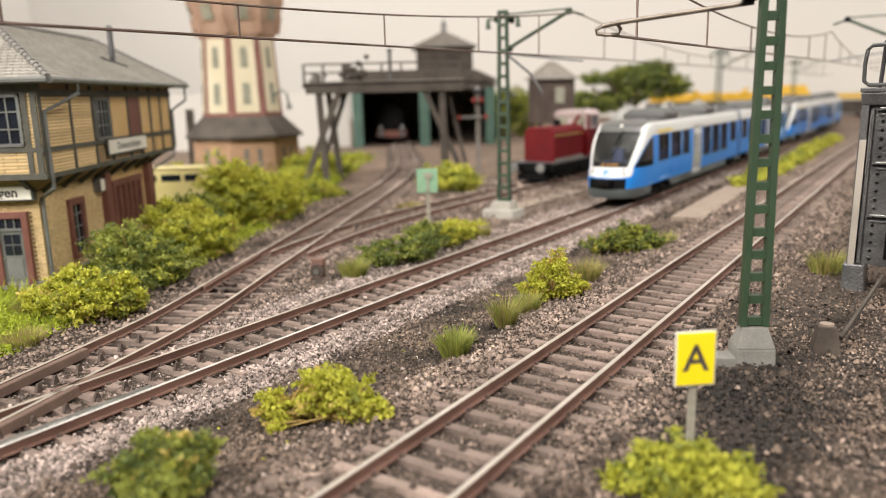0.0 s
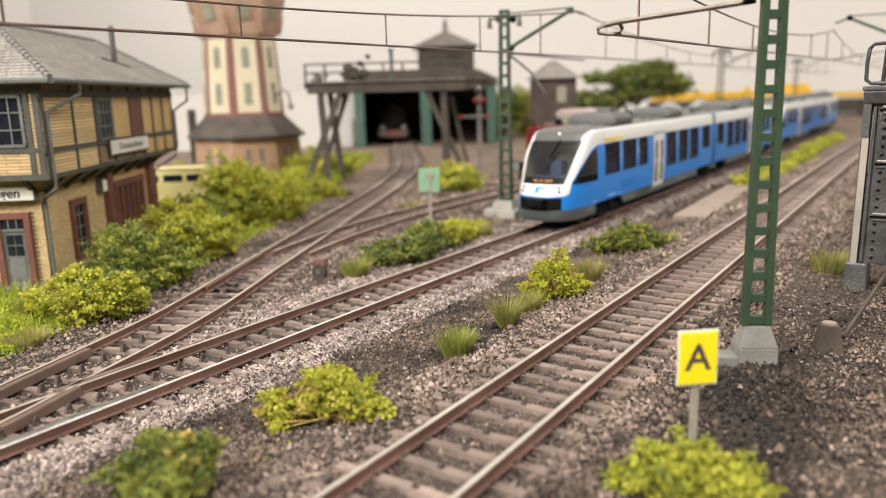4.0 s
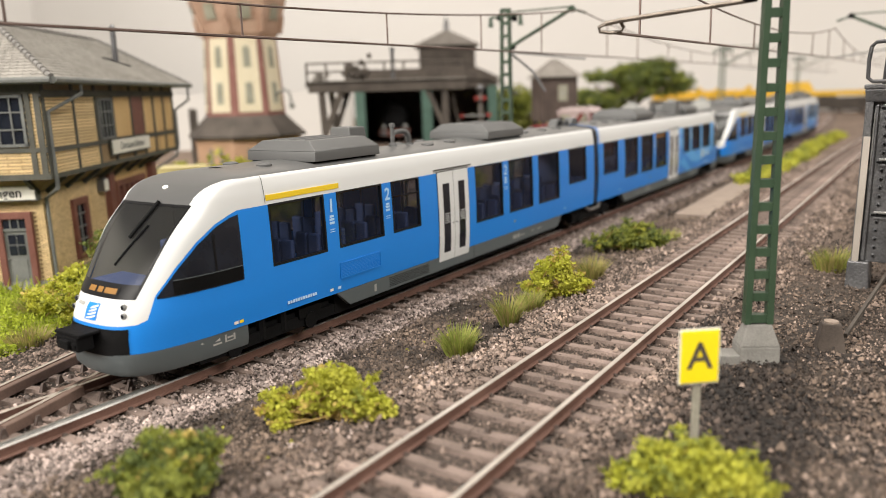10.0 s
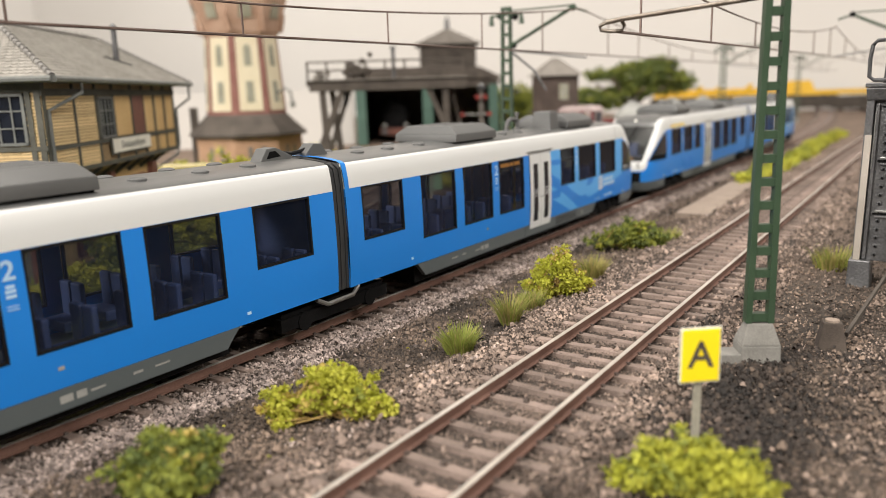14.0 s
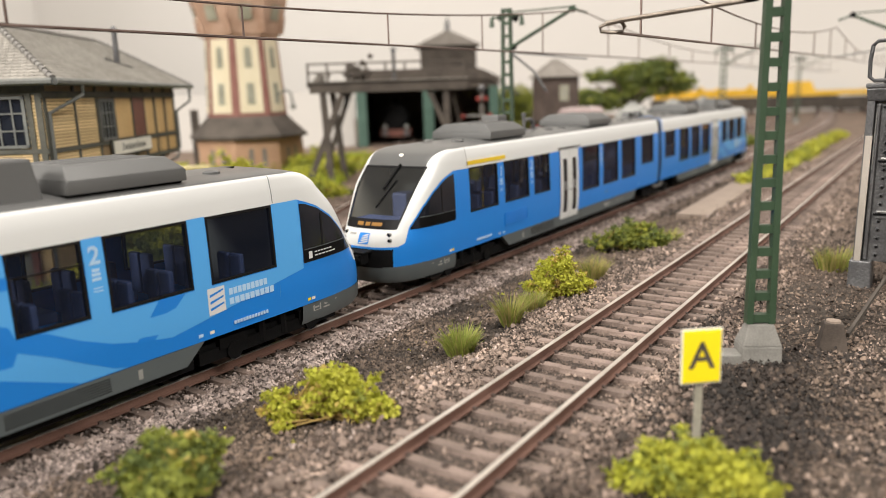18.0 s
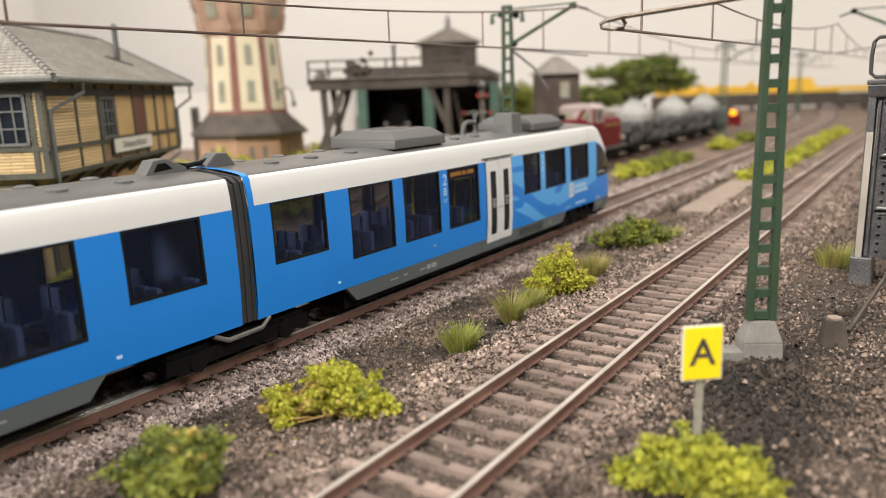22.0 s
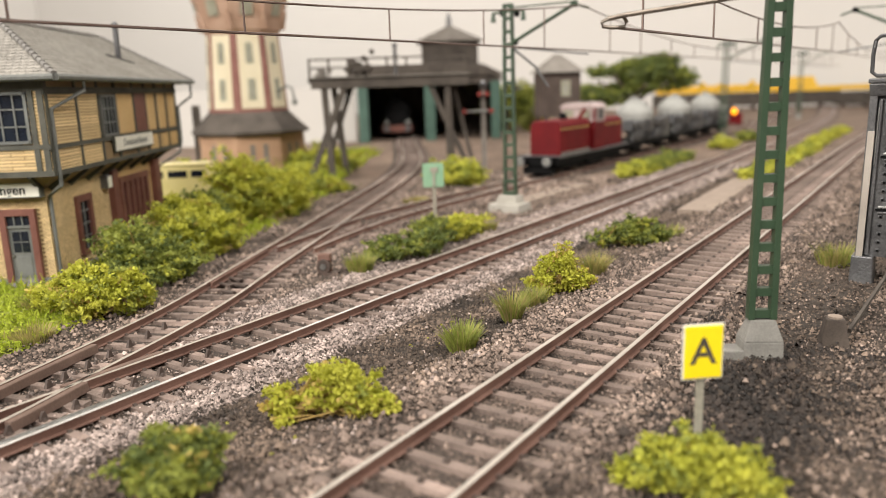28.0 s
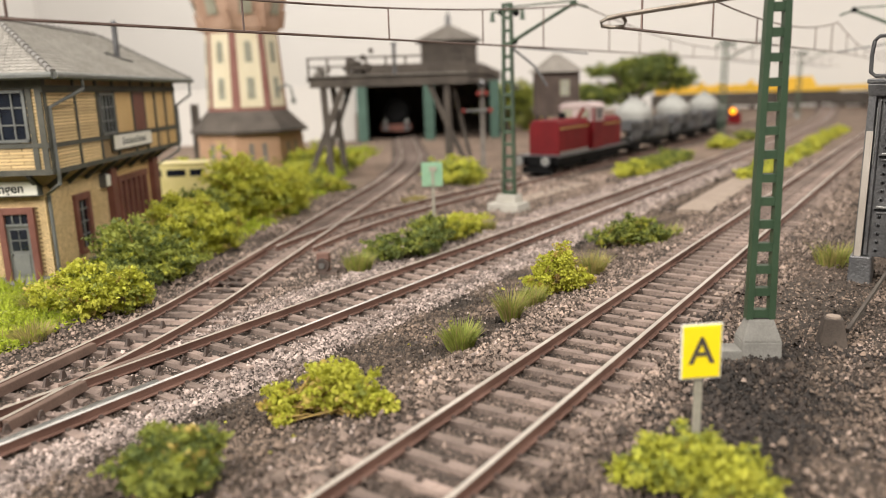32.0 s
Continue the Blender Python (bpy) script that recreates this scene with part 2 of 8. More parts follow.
M = {
    "soil": surface("soil", (0.02, 0.015, 0.011), (0.065, 0.049, 0.039), 3.0, 0.95, grain=0.35, bump=1.0, fine=0.09),
    "gravel": surface("gravel", (0.075, 0.053, 0.042), (0.30, 0.228, 0.188), 1.4, 0.9, grain=0.3, bump=0.6, fine=0.04, vary="island", swing=0.75, spread=0.17),
    "pale_gravel": surface("pale_gravel", (0.125, 0.094, 0.082), (0.43, 0.352, 0.318), 0.8, 0.9, grain=0.25, bump=0.6, fine=0.03, vary="island", swing=0.65),
    "dark_gravel": surface("dark_gravel", (0.026, 0.019, 0.014), (0.165, 0.120, 0.092), 2.2, 0.9, grain=0.3, bump=0.6, fine=0.04, vary="island", swing=0.7, spread=0.15),
    "bedding": surface("ballast_bed", (0.022, 0.016, 0.013), (0.066, 0.049, 0.040), 1.2, 0.95, grain=0.4, bump=1.0, fine=0.07),
    "sleeper": surface("sleeper_wood", (0.115, 0.085, 0.071), (0.285, 0.215, 0.184), 0.8, 0.85, grain=0.2, bump=0.5, fine=0.05, vary="piece"),
    "rust": surface("rusty_rail_side", (0.090, 0.043, 0.031), (0.185, 0.102, 0.078), 1.2, 0.7, grain=0.15, bump=0.3, fine=0.04),
    "railtop": surface("worn_rail_top", (0.44, 0.395, 0.345), (0.62, 0.57, 0.515), 1.5, 0.32, 0.55, grain=0.1, bump=0.1, fine=0.03, rough2=0.5),
    "railsilver": surface("polished_rail_top", (0.52, 0.505, 0.48), (0.74, 0.73, 0.71), 0.9, 0.3, 0.5, grain=0.15, bump=0.15, fine=0.04, rough2=0.5),
    "blockrail": surface("brown_cast_rail", (0.085, 0.052, 0.040), (0.165, 0.11, 0.088), 1.0, 0.6, grain=0.15, bump=0.3, fine=0.05),
    "chair": surface("rail_chair", (0.035, 0.026, 0.022), (0.09, 0.06, 0.048), 0.4, 0.7),
    "white_wall": surface("white_backdrop", (0.60, 0.578, 0.555), (0.64, 0.618, 0.595), 60, 0.9, grain=0.01, bump=0.0),
    "board": surface("greyish_white_board", (0.50, 0.48, 0.455), (0.54, 0.52, 0.495), 30, 0.9, grain=0.01, bump=0.0),
    "room_wall": surface("dimmed_room_wall", (0.21, 0.19, 0.165), (0.25, 0.23, 0.20), 60, 0.9, grain=0.01, bump=0.0),
    "ceiling": surface("dimmed_ceiling", (0.27, 0.255, 0.235), (0.31, 0.295, 0.275), 60, 0.9, grain=0.01, bump=0.0),
    "brick_y": surface("yellow_brick", (0.44, 0.27, 0.10), (0.56, 0.37, 0.16), 1.6, 0.75, grain=0.12, bump=0.3, fine=0.04, vary="piece"),
    "mortar": surface("ochre_mortar", (0.20, 0.135, 0.07), (0.30, 0.21, 0.115), 1.0, 0.9),
    "timber_g": surface("grey_green_timber", (0.045, 0.045, 0.036), (0.095, 0.092, 0.075), 0.6, 0.7, grain=0.2, bump=0.4, fine=0.05),
    "plaster_y": surface("ochre_plaster", (0.47, 0.30, 0.125), (0.58, 0.40, 0.19), 1.6, 0.8),
    "red_wood": surface("oxide_red_wood", (0.115, 0.038, 0.027), (0.19, 0.075, 0.055), 0.8, 0.6),
    "slate": surface("grey_slate", (0.16, 0.15, 0.14), (0.26, 0.25, 0.235), 1.2, 0.75, grain=0.12, bump=0.3, fine=0.05, vary="piece"),
    "grey_door": surface("grey_paint", (0.10, 0.105, 0.10), (0.17, 0.175, 0.165), 0.8, 0.55),
    "sign_white": surface("cream_enamel", (0.66, 0.64, 0.57), (0.76, 0.74, 0.68), 1.0, 0.4, grain=0.04, bump=0.05),
    "black": surface("matt_black", (0.003, 0.003, 0.0033), (0.007, 0.007, 0.0075), 0.8, 0.7, grain=0.1, spec=0.1),
    "pier_steel": surface("worn_pier_steel", (0.055, 0.055, 0.058), (0.19, 0.19, 0.195), 0.9, 0.38, 0.6, grain=0.25, bump=0.4, fine=0.07),
    "marker": surface("brown_grey_concrete", (0.05, 0.039, 0.032), (0.10, 0.079, 0.065), 0.5, 0.9, grain=0.15, bump=0.5, fine=0.04),
    "pale_mark": surface("pale_blue_print", (0.42, 0.62, 0.85), (0.46, 0.66, 0.88), 2.0, 0.4, grain=0.02, bump=0.0),
    "cab_grey": surface("cab_lining_grey", (0.42, 0.41, 0.37), (0.50, 0.49, 0.45), 2.0, 0.7, grain=0.03, bump=0.0),
    "darkmetal": surface("dark_steel", (0.075, 0.075, 0.08), (0.17, 0.17, 0.175), 1.0, 0.42, 0.55, grain=0.2, bump=0.3, fine=0.06),
    "silver": surface("rubbed_silver", (0.20, 0.20, 0.195), (0.38, 0.38, 0.37), 0.7, 0.35, 0.8, grain=0.2),
    "mast_g": surface("dark_green_paint", (0.024, 0.048, 0.026), (0.042, 0.074, 0.042), 1.0, 0.45, grain=0.08, bump=0.15, fine=0.05),
    "concrete": surface("grey_concrete", (0.145, 0.14, 0.128), (0.26, 0.25, 0.23), 0.8, 0.9, grain=0.15, bump=0.5, fine=0.04),
    "wire": surface("copper_brown_wire", (0.10, 0.062, 0.05), (0.22, 0.16, 0.14), 1.2, 0.4, 0.6, grain=0.1, bump=0.1),
    "yellow": surface("yellow_sign_paint", (0.84, 0.66, 0.008), (0.90, 0.73, 0.015), 1.0, 0.45, grain=0.02, bump=0.03),
    "post_grey": surface("grey_post", (0.25, 0.235, 0.19), (0.36, 0.34, 0.28), 0.8, 0.6),
    "brick_r": surface("pale_red_brick", (0.34, 0.20, 0.125), (0.46, 0.29, 0.19), 1.4, 0.8, grain=0.2, bump=0.4, fine=0.09),
    "cream": surface("cream_plaster", (0.54, 0.47, 0.33), (0.63, 0.57, 0.43), 2.0, 0.8, grain=0.06),
    "tower_red": surface("brown_red_stone", (0.17, 0.065, 0.052), (0.25, 0.115, 0.095), 1.4, 0.7),
    "tower_top": surface("orange_brown_brick", (0.35, 0.215, 0.15), (0.49, 0.335, 0.25), 1.2, 0.8, grain=0.2, bump=0.4, fine=0.1),
    "wood_dark": surface("tarred_wood", (0.034, 0.027, 0.022), (0.085, 0.070, 0.058), 1.2, 0.85, grain=0.2, bump=0.5, fine=0.07),
    "wood_grey": surface("weathered_wood", (0.13, 0.115, 0.10), (0.22, 0.20, 0.18), 1.2, 0.85, grain=0.2, bump=0.4, fine=0.07),
    "teal": surface("green_door_paint", (0.035, 0.075, 0.058), (0.055, 0.11, 0.085), 1.0, 0.6),
    "train_red": surface("crimson_lacquer", (0.085, 0.003, 0.005), (0.15, 0.006, 0.009), 1.4, 0.55, spec=0.2, grain=0.06, bump=0.1),
    "bright_red": surface("signal_red", (0.5, 0.02, 0.015), (0.6, 0.04, 0.03), 1.0, 0.5),
    "silo": surface("dusty_grey_silo", (0.20, 0.20, 0.19), (0.37, 0.37, 0.35), 1.6, 0.75, grain=0.1, bump=0.2),
    "van": surface("cream_van_paint", (0.55, 0.47, 0.20), (0.66, 0.57, 0.28), 1.0, 0.35, grain=0.03, bump=0.0),
    "glass_dark": surface("dark_window_glass", (0.006, 0.008, 0.013), (0.016, 0.020, 0.030), 0.8, 0.14, grain=0.05, bump=0.0),
    "glass_pale": surface("pale_window_glass", (0.25, 0.24, 0.18), (0.36, 0.35, 0.28), 0.8, 0.2, grain=0.05, bump=0.0),
    "crane_y": surface("crane_yellow", (0.62, 0.36, 0.02), (0.74, 0.46, 0.04), 1.0, 0.5),
    "slab": surface("tan_slab", (0.22, 0.172, 0.14), (0.30, 0.24, 0.195), 1.2, 0.9, grain=0.12, bump=0.3, fine=0.05),
    "green_sign": surface("pale_green_enamel", (0.20, 0.36, 0.23), (0.27, 0.44, 0.30), 0.5, 0.5),
    "bark": surface("bark", (0.06, 0.042, 0.03), (0.12, 0.09, 0.065), 0.6, 0.9, bump=0.6),
    "twig": surface("dry_twig", (0.30, 0.20, 0.06), (0.42, 0.28, 0.09), 0.5, 0.8),
    # foliage
    "leaf_y": leafy("yellow_green_leaf", (0.40, 0.42, 0.035), (0.58, 0.56, 0.09), 0.8, 0.75, vary="island", swing=0.17, grain=0.1, bump=0.0),
    "leaf_m": leafy("mid_green_leaf", (0.18, 0.215, 0.033), (0.36, 0.385, 0.075), 0.8, 0.75, vary="island", swing=0.17, grain=0.1, bump=0.0),
    "leaf_d": leafy("dark_green_leaf", (0.075, 0.11, 0.026), (0.18, 0.215, 0.055), 0.8, 0.75, vary="island", swing=0.17, grain=0.1, bump=0.0),
    "leaf_o": leafy("autumn_leaf", (0.46, 0.33, 0.08), (0.54, 0.43, 0.13), 0.8, 0.75, vary="island", swing=0.17, grain=0.1, bump=0.0),
    "grass_g": leafy("green_grass", (0.17, 0.22, 0.035), (0.36, 0.39, 0.09), 0.6, 0.8, vary="island", grain=0.1, bump=0.0),
    "grass_b": leafy("straw_grass", (0.30, 0.25, 0.08), (0.44, 0.37, 0.15), 0.6, 0.8, vary="island", grain=0.1, bump=0.0),
    "turf": leafy("bright_turf", (0.26, 0.34, 0.02), (0.50, 0.55, 0.06), 1.0, 0.85, vary="island", grain=0.15, bump=0.0),
    # train
    "train_blue": surface("railcar_blue", (0.012, 0.205, 0.67), (0.015, 0.218, 0.70), 4.0, 0.33, grain=0.01, bump=0.02),
    "train_white": surface("railcar_white", (0.645, 0.655, 0.655), (0.68, 0.69, 0.69), 4.0, 0.33, grain=0.01, bump=0.02),
    "train_grey": surface("railcar_roof_grey", (0.085, 0.086, 0.086), (0.11, 0.111, 0.111), 2.0, 0.55, grain=0.03, bump=0.1, fine=0.03),
    "skirt_grey": surface("railcar_skirt_grey", (0.08, 0.095, 0.10), (0.095, 0.11, 0.115), 2.0, 0.45, grain=0.02, bump=0.03),
    "light_blue": surface("pale_blue_decor", (0.085, 0.37, 0.80), (0.095, 0.39, 0.82), 4.0, 0.35, grain=0.01, bump=0.02),
    "seat_blue": surface("seat_blue", (0.03, 0.055, 0.16), (0.045, 0.075, 0.20), 0.8, 0.6),
    "bellows": surface("dark_rubber", (0.020, 0.021, 0.023), (0.034, 0.035, 0.037), 1.0, 0.6, grain=0.05, bump=0.1),
    "gasket": surface("black_gasket", (0.007, 0.007, 0.008), (0.012, 0.012, 0.013), 1.0, 0.4, bump=0.0, spec=0.2),
    "stripe_y": surface("first_class_yellow", (0.80, 0.55, 0.02), (0.84, 0.60, 0.03), 2.0, 0.4, grain=0.02, bump=0.0),
    "glass": clear_glass("tinted_glazing", (0.60, 0.60, 0.60), 0.36, 0.06, (0.014, 0.02, 0.038)),
    "glass_cab": clear_glass("windscreen_glazing", (0.78, 0.77, 0.74), 0.30, 0.25, (0.06, 0.06, 0.058)),
    "led_side": glow("amber_side_display", (0.75, 0.33, 0.05), 0.18),
    "led": glow("amber_display", (0.24, 0.115, 0.02), 0.06),
    "orange_lamp": glow("orange_lamp", (1.0, 0.34, 0.01), 2.2),
    "headlamp": glow("white_lamp", (1.0, 0.95, 0.85), 1.2),
}


def lighten_far_soil():
    """Soil: darkened near the front for the shade between stones, paler farther off."""
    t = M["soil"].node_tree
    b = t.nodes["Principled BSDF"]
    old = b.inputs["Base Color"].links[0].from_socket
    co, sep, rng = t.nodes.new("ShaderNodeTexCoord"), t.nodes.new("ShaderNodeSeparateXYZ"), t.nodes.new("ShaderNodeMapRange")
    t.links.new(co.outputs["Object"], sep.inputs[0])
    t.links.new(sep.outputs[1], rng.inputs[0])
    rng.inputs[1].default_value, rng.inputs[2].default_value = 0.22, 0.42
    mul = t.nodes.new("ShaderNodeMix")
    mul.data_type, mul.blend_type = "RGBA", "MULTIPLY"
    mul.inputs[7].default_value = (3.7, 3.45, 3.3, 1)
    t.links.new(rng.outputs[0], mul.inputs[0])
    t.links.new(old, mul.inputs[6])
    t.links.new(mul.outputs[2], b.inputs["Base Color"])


lighten_far_soil()

# ---- terrain ----
HX = [-250, -12, -10.4, -9.95, -9.8, -7.2, -7.05, -6.6, -5.8, -2.9, -2.0, -1.5, -1.32, 1.32, 1.5, 2.0, 2.7, 80]
HZ = [-0.92, -0.92, -0.89, -0.885, -0.9, -0.9, -0.885, -0.88, -0.84, -0.48, -0.315, -0.31, -0.325, -0.325, -0.31, -0.315, -0.44, -0.44]


def mound(x, y):
    """A low heap of cinders round the foot of the near mast."""
    return 0.2 * np.exp(-(((x - 3.35) / 1.0) ** 2 + ((y - 15.5) / 1.3) ** 2))


def ground_z(x, y):
    return float(np.interp(x, HX, HZ)) + 0.035 * noise.noise((x * 0.5, y * 0.5, 0.0)) + float(mound(x, y))


def make_ground():
    xs = np.unique(np.concatenate([np.arange(-140, -30, 4.0), np.arange(-30, 12, 0.35), np.arange(12, 72, 4.0)]))
    ys = np.unique(np.concatenate([np.arange(-60, -2, 4.0), np.arange(-2, 60, 0.6), np.arange(60, 190, 4.0)]))
    v = [(x, y, ground_z(x, y)) for y in ys for x in xs]
    nx = len(xs)
    f = [(j * nx + i, j * nx + i + 1, (j + 1) * nx + i + 1, (j + 1) * nx + i) for j in range(len(ys) - 1) for i in range(nx - 1)]
    me = np_mesh("ground", np.array(v), np.array(f), 4)
    me.shade_smooth()
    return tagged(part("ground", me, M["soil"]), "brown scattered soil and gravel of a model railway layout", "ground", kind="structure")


ground = make_ground()
skirt = Geo().box(-141, 73, -61, 191, -14, -1.4)
tagged(part("layout_base", skirt, M["wood_grey"]), "wooden baseboard under the model landscape", "baseboard", kind="structure")


def room():
    g = Geo().box(-330, 260, 186, 192, -90, 182)
    tagged(part("backdrop", g, M["white_wall"]), "plain off-white wall behind the layout", "wall", kind="structure")
    # the unseen east and south walls and the ceiling are darkened against bounced light
    for name, b in (("wall_west", (-336, -330, -230, 192)), ("wall_east", (260, 266, -230, 192)), ("wall_south", (-330, 260, -236, -230))):
        tagged(part(name, Geo().box(*b, -90, 182), M["white_wall" if name == "wall_west" else "room_wall"]), "plain pale room wall", "wall", kind="structure")
    tagged(part("ceiling", Geo().box(-336, 266, -236, 192, 182, 188), M["ceiling"]), "light grey room ceiling", "ceiling", kind="structure")
    tagged(part("floor", Geo().box(-336, 266, -236, 192, -96, -90), M["wood_grey"]), "grey-brown room floor", "floor", kind="structure")


room()


# ---- tracks ----
def smooth_line(pts, step=0.25):
    """A smooth curve through the points, as an array at even steps."""
    p = np.array(pts, float)
    q = []
    for i in range(len(p) - 1):
        p0, p1, p2, p3 = p[max(i - 1, 0)], p[i], p[i + 1], p[min(i + 2, len(p) - 1)]
        for s in np.linspace(0, 1, 24, endpoint=False):
            q.append(0.5 * (2 * p1 + (p2 - p0) * s + (2 * p0 - 5 * p1 + 4 * p2 - p3) * s * s + (3 * p1 - p0 - 3 * p2 + p3) * s ** 3))
    q = np.array(q + [p[-1]])
    d = np.concatenate([[0], np.cumsum(np.linalg.norm(np.diff(q, axis=0), axis=1))])
    s = np.arange(0, d[-1], step)
    return np.stack([np.interp(s, d, q[:, 0]), np.interp(s, d, q[:, 1])], 1)


def offset(line, by):
    t = np.gradient(line, axis=0)
    t /= np.linalg.norm(t, axis=1)[:, None]
    return line + np.stack([t[:, 1], -t[:, 0]], 1) * by


def sweep(line, z, prof):
    """Sweeps a closed profile of (sideways, up) along a line."""
    t = np.gradient(line, axis=0)
    t /= np.linalg.norm(t, axis=1)[:, None]
    s = np.stack([t[:, 1], -t[:, 0]], 1)
    m = len(prof)
    v = np.array([(*(p + n * a), z + b) for p, n in zip(line, s) for a, b in prof])
    f = [(i * m + j, i * m + (j + 1) % m, (i + 1) * m + (j + 1) % m, (i + 1) * m + j) for i in range(len(line) - 1) for j in range(m)]
    g = Geo()
    g.add(v, f + [tuple(range(m)), tuple(range(len(v) - 1, len(v) - m - 1, -1))])
    return g


WEB = [(-0.10, -0.21), (0.10, -0.21), (0.10, -0.185), (0.028, -0.165), (0.028, -0.065), (0.048, -0.05), (0.048, -0.012), (-0.048, -0.012), (-0.048, -0.05), (-0.028, -0.065), (-0.028, -0.165), (-0.10, -0.185)]
HEAD = [(-0.046, -0.014), (0.046, -0.014), (0.046, -0.004), (0.034, 0.0), (-0.034, 0.0), (-0.046, -0.004)]


def sleeper_mesh(length, seed):
    rnd = random.Random(seed)
    g = Geo()
    w, h = 0.135, 0.2
    n = 5
    for k in range(n):
        y0, y1 = -length / 2 + k * length / n, -length / 2 + (k + 1) * length / n
        g.frustum((-w, w, y0, y1), (-w + 0.03 + rnd.uniform(0, 0.02), w - 0.03, y0 + (0.03 if k == 0 else 0), y1 - (0.03 if k == n - 1 else 0)), -h, rnd.uniform(-0.012, 0.006))
    return g.mesh("sleeper")


def chair_mesh():
    g = Geo()
    for s in (-1, 1):
        for q in (-1, 1):
            g.frustum((-0.055, 0.055, s * 0.825 + q * 0.115 - 0.045, s * 0.825 + q * 0.115 + 0.045), (-0.035, 0.035, s * 0.825 + q * 0.105 - 0.025, s * 0.825 + q * 0.105 + 0.025), 0.0, 0.048)
    g.frustum((-0.045, 0.045, -0.055, 0.055), (-0.02, 0.025, -0.025, 0.025), 0.0, 0.07)
    return g.mesh("rail_chairs")


SLEEPERS = [sleeper_mesh(3.0, k) for k in range(5)]
CHAIRS = chair_mesh()
for me in SLEEPERS:
    me.materials.append(M["sleeper"])
CHAIRS.materials.append(M["chair"])


def track(line, z, label, near, pitch=0.69, rails=(-1, 1), top="railtop"):
    """A track along a centre line; z is the rail top. near: (y0, y1) in which each sleeper is a part."""
    th = thing("railway_track", Matrix(), label, "railway track", "tracks of the yard")
    for s in rails:
        r = part("rail", sweep(offset(line, s * 0.825), z, WEB), M["rust"], th)
        part("rail_head", sweep(offset(line, s * 0.825), z, HEAD), M[top if s > 0 else "railtop"], r, "worn bright running surface")
    d = np.concatenate([[0], np.cumsum(np.linalg.norm(np.diff(line, axis=0), axis=1))])
    far = Geo()
    k = 0
    for s in np.arange(0.3, d[-1], pitch):
        x, y = np.interp(s, d, line[:, 0]), np.interp(s, d, line[:, 1])
        x2, y2 = np.interp(s + 0.1, d, line[:, 0]), np.interp(s + 0.1, d, line[:, 1])
        a = math.atan2(y2 - y, x2 - x) if s + 0.1 < d[-1] else a
        k += 1
        if near[0] <= y <= near[1]:
            ob = part("sleeper", SLEEPERS[k * 7 % 5], None, th, m=P(x, y, z - 0.212, math.degrees(a) + random.uniform(-1.2, 1.2)))
            part("rail_chair", CHAIRS, None, ob)
        else:
            c, n = np.array([math.cos(a), math.sin(a)]), np.array([-math.sin(a), math.cos(a)])
            v = [(*(np.array([x, y]) + c * i * 0.13 + n * j * 1.5), z - 0.212 + h) for h in (-0.2, 0) for i, j in ((-1, -1), (1, -1), (1, 1), (-1, 1))]
            far.add(v, [(4, 5, 6, 7), (0, 1, 5, 4), (1, 2, 6, 5), (2, 3, 7, 6), (3, 0, 4, 7)])
    if far.v:
        part("sleeper", far, M["sleeper"], th)["kind"] = "stuff"
    return th


ZB = -0.58
LINE_C = smooth_line([(0, -6), (0, 60), (0, 100), (-3, 150), (-8, 186)])
LINE_B = smooth_line([(-8.5, -45), (-8.5, 20), (-8.5, 70), (-9, 110), (-12, 150), (-17, 186)])
LINE_A = smooth_line([(-8.55, -2), (-8.9, 2.5), (-9.5, 5.8), (-10.25, 8.2), (-12.0, 13.2), (-14.6, 18.5), (-17.3, 24.0), (-19.8, 29), (-22.2, 34), (-26.5, 42.5), (-32.5, 52.5), (-41, 64), (-49.5, 75), (-56, 84), (-60, 90)])
LINE_A2 = smooth_line([(-14.2, 17.6), (-15.45, 21.2), (-16.35, 24.8), (-16.95, 28.6), (-17.15, 32), (-17.2, 38), (-17.2, 60), (-17.3, 110), (-19, 150), (-24, 186)])


def bed(line, z, half, label):
    t = np.gradient(line, axis=0)
    t /= np.linalg.norm(t, axis=1)[:, None]
    s = np.stack([t[:, 1], -t[:, 0]], 1)
    cols = [(-half - 0.5, -0.12), (-half, -0.01), (-1.46, -0.01), (-1.32, -0.02), (1.32, -0.02), (1.46, -0.01), (half, -0.01), (half + 0.5, -0.12)]
    v = np.array([(*(p + n * a), z + b + 0.015 * noise.noise((p[0] * 2 + a, p[1] * 2, 1.0))) for p, n in zip(line, s) for a, b in cols])
    m = len(cols)
    f = np.array([(i * m + j, i * m + j + 1, (i + 1) * m + j + 1, (i + 1) * m + j) for i in range(len(line) - 1) for j in range(m - 1)])
    me = np_mesh("ballast_bed", v, f, 4)
    me.shade_smooth()
    tagged(part("ballast_bed", me, M["bedding"]), label, "ballast bed", kind="structure")


bed(LINE_C, -0.30, 1.75, "brown ballast bed of the near track")
bed(LINE_B, ZB - 0.30, 1.75, "pinkish brown ballast bed of the main track")
bed(LINE_A[LINE_A[:, 1] > 8], ZB - 0.308, 1.7, "brown ballast bed of the shed track")
bed(LINE_A2[LINE_A2[:, 1] > 21], ZB - 0.304, 1.7, "brown ballast bed of the siding")


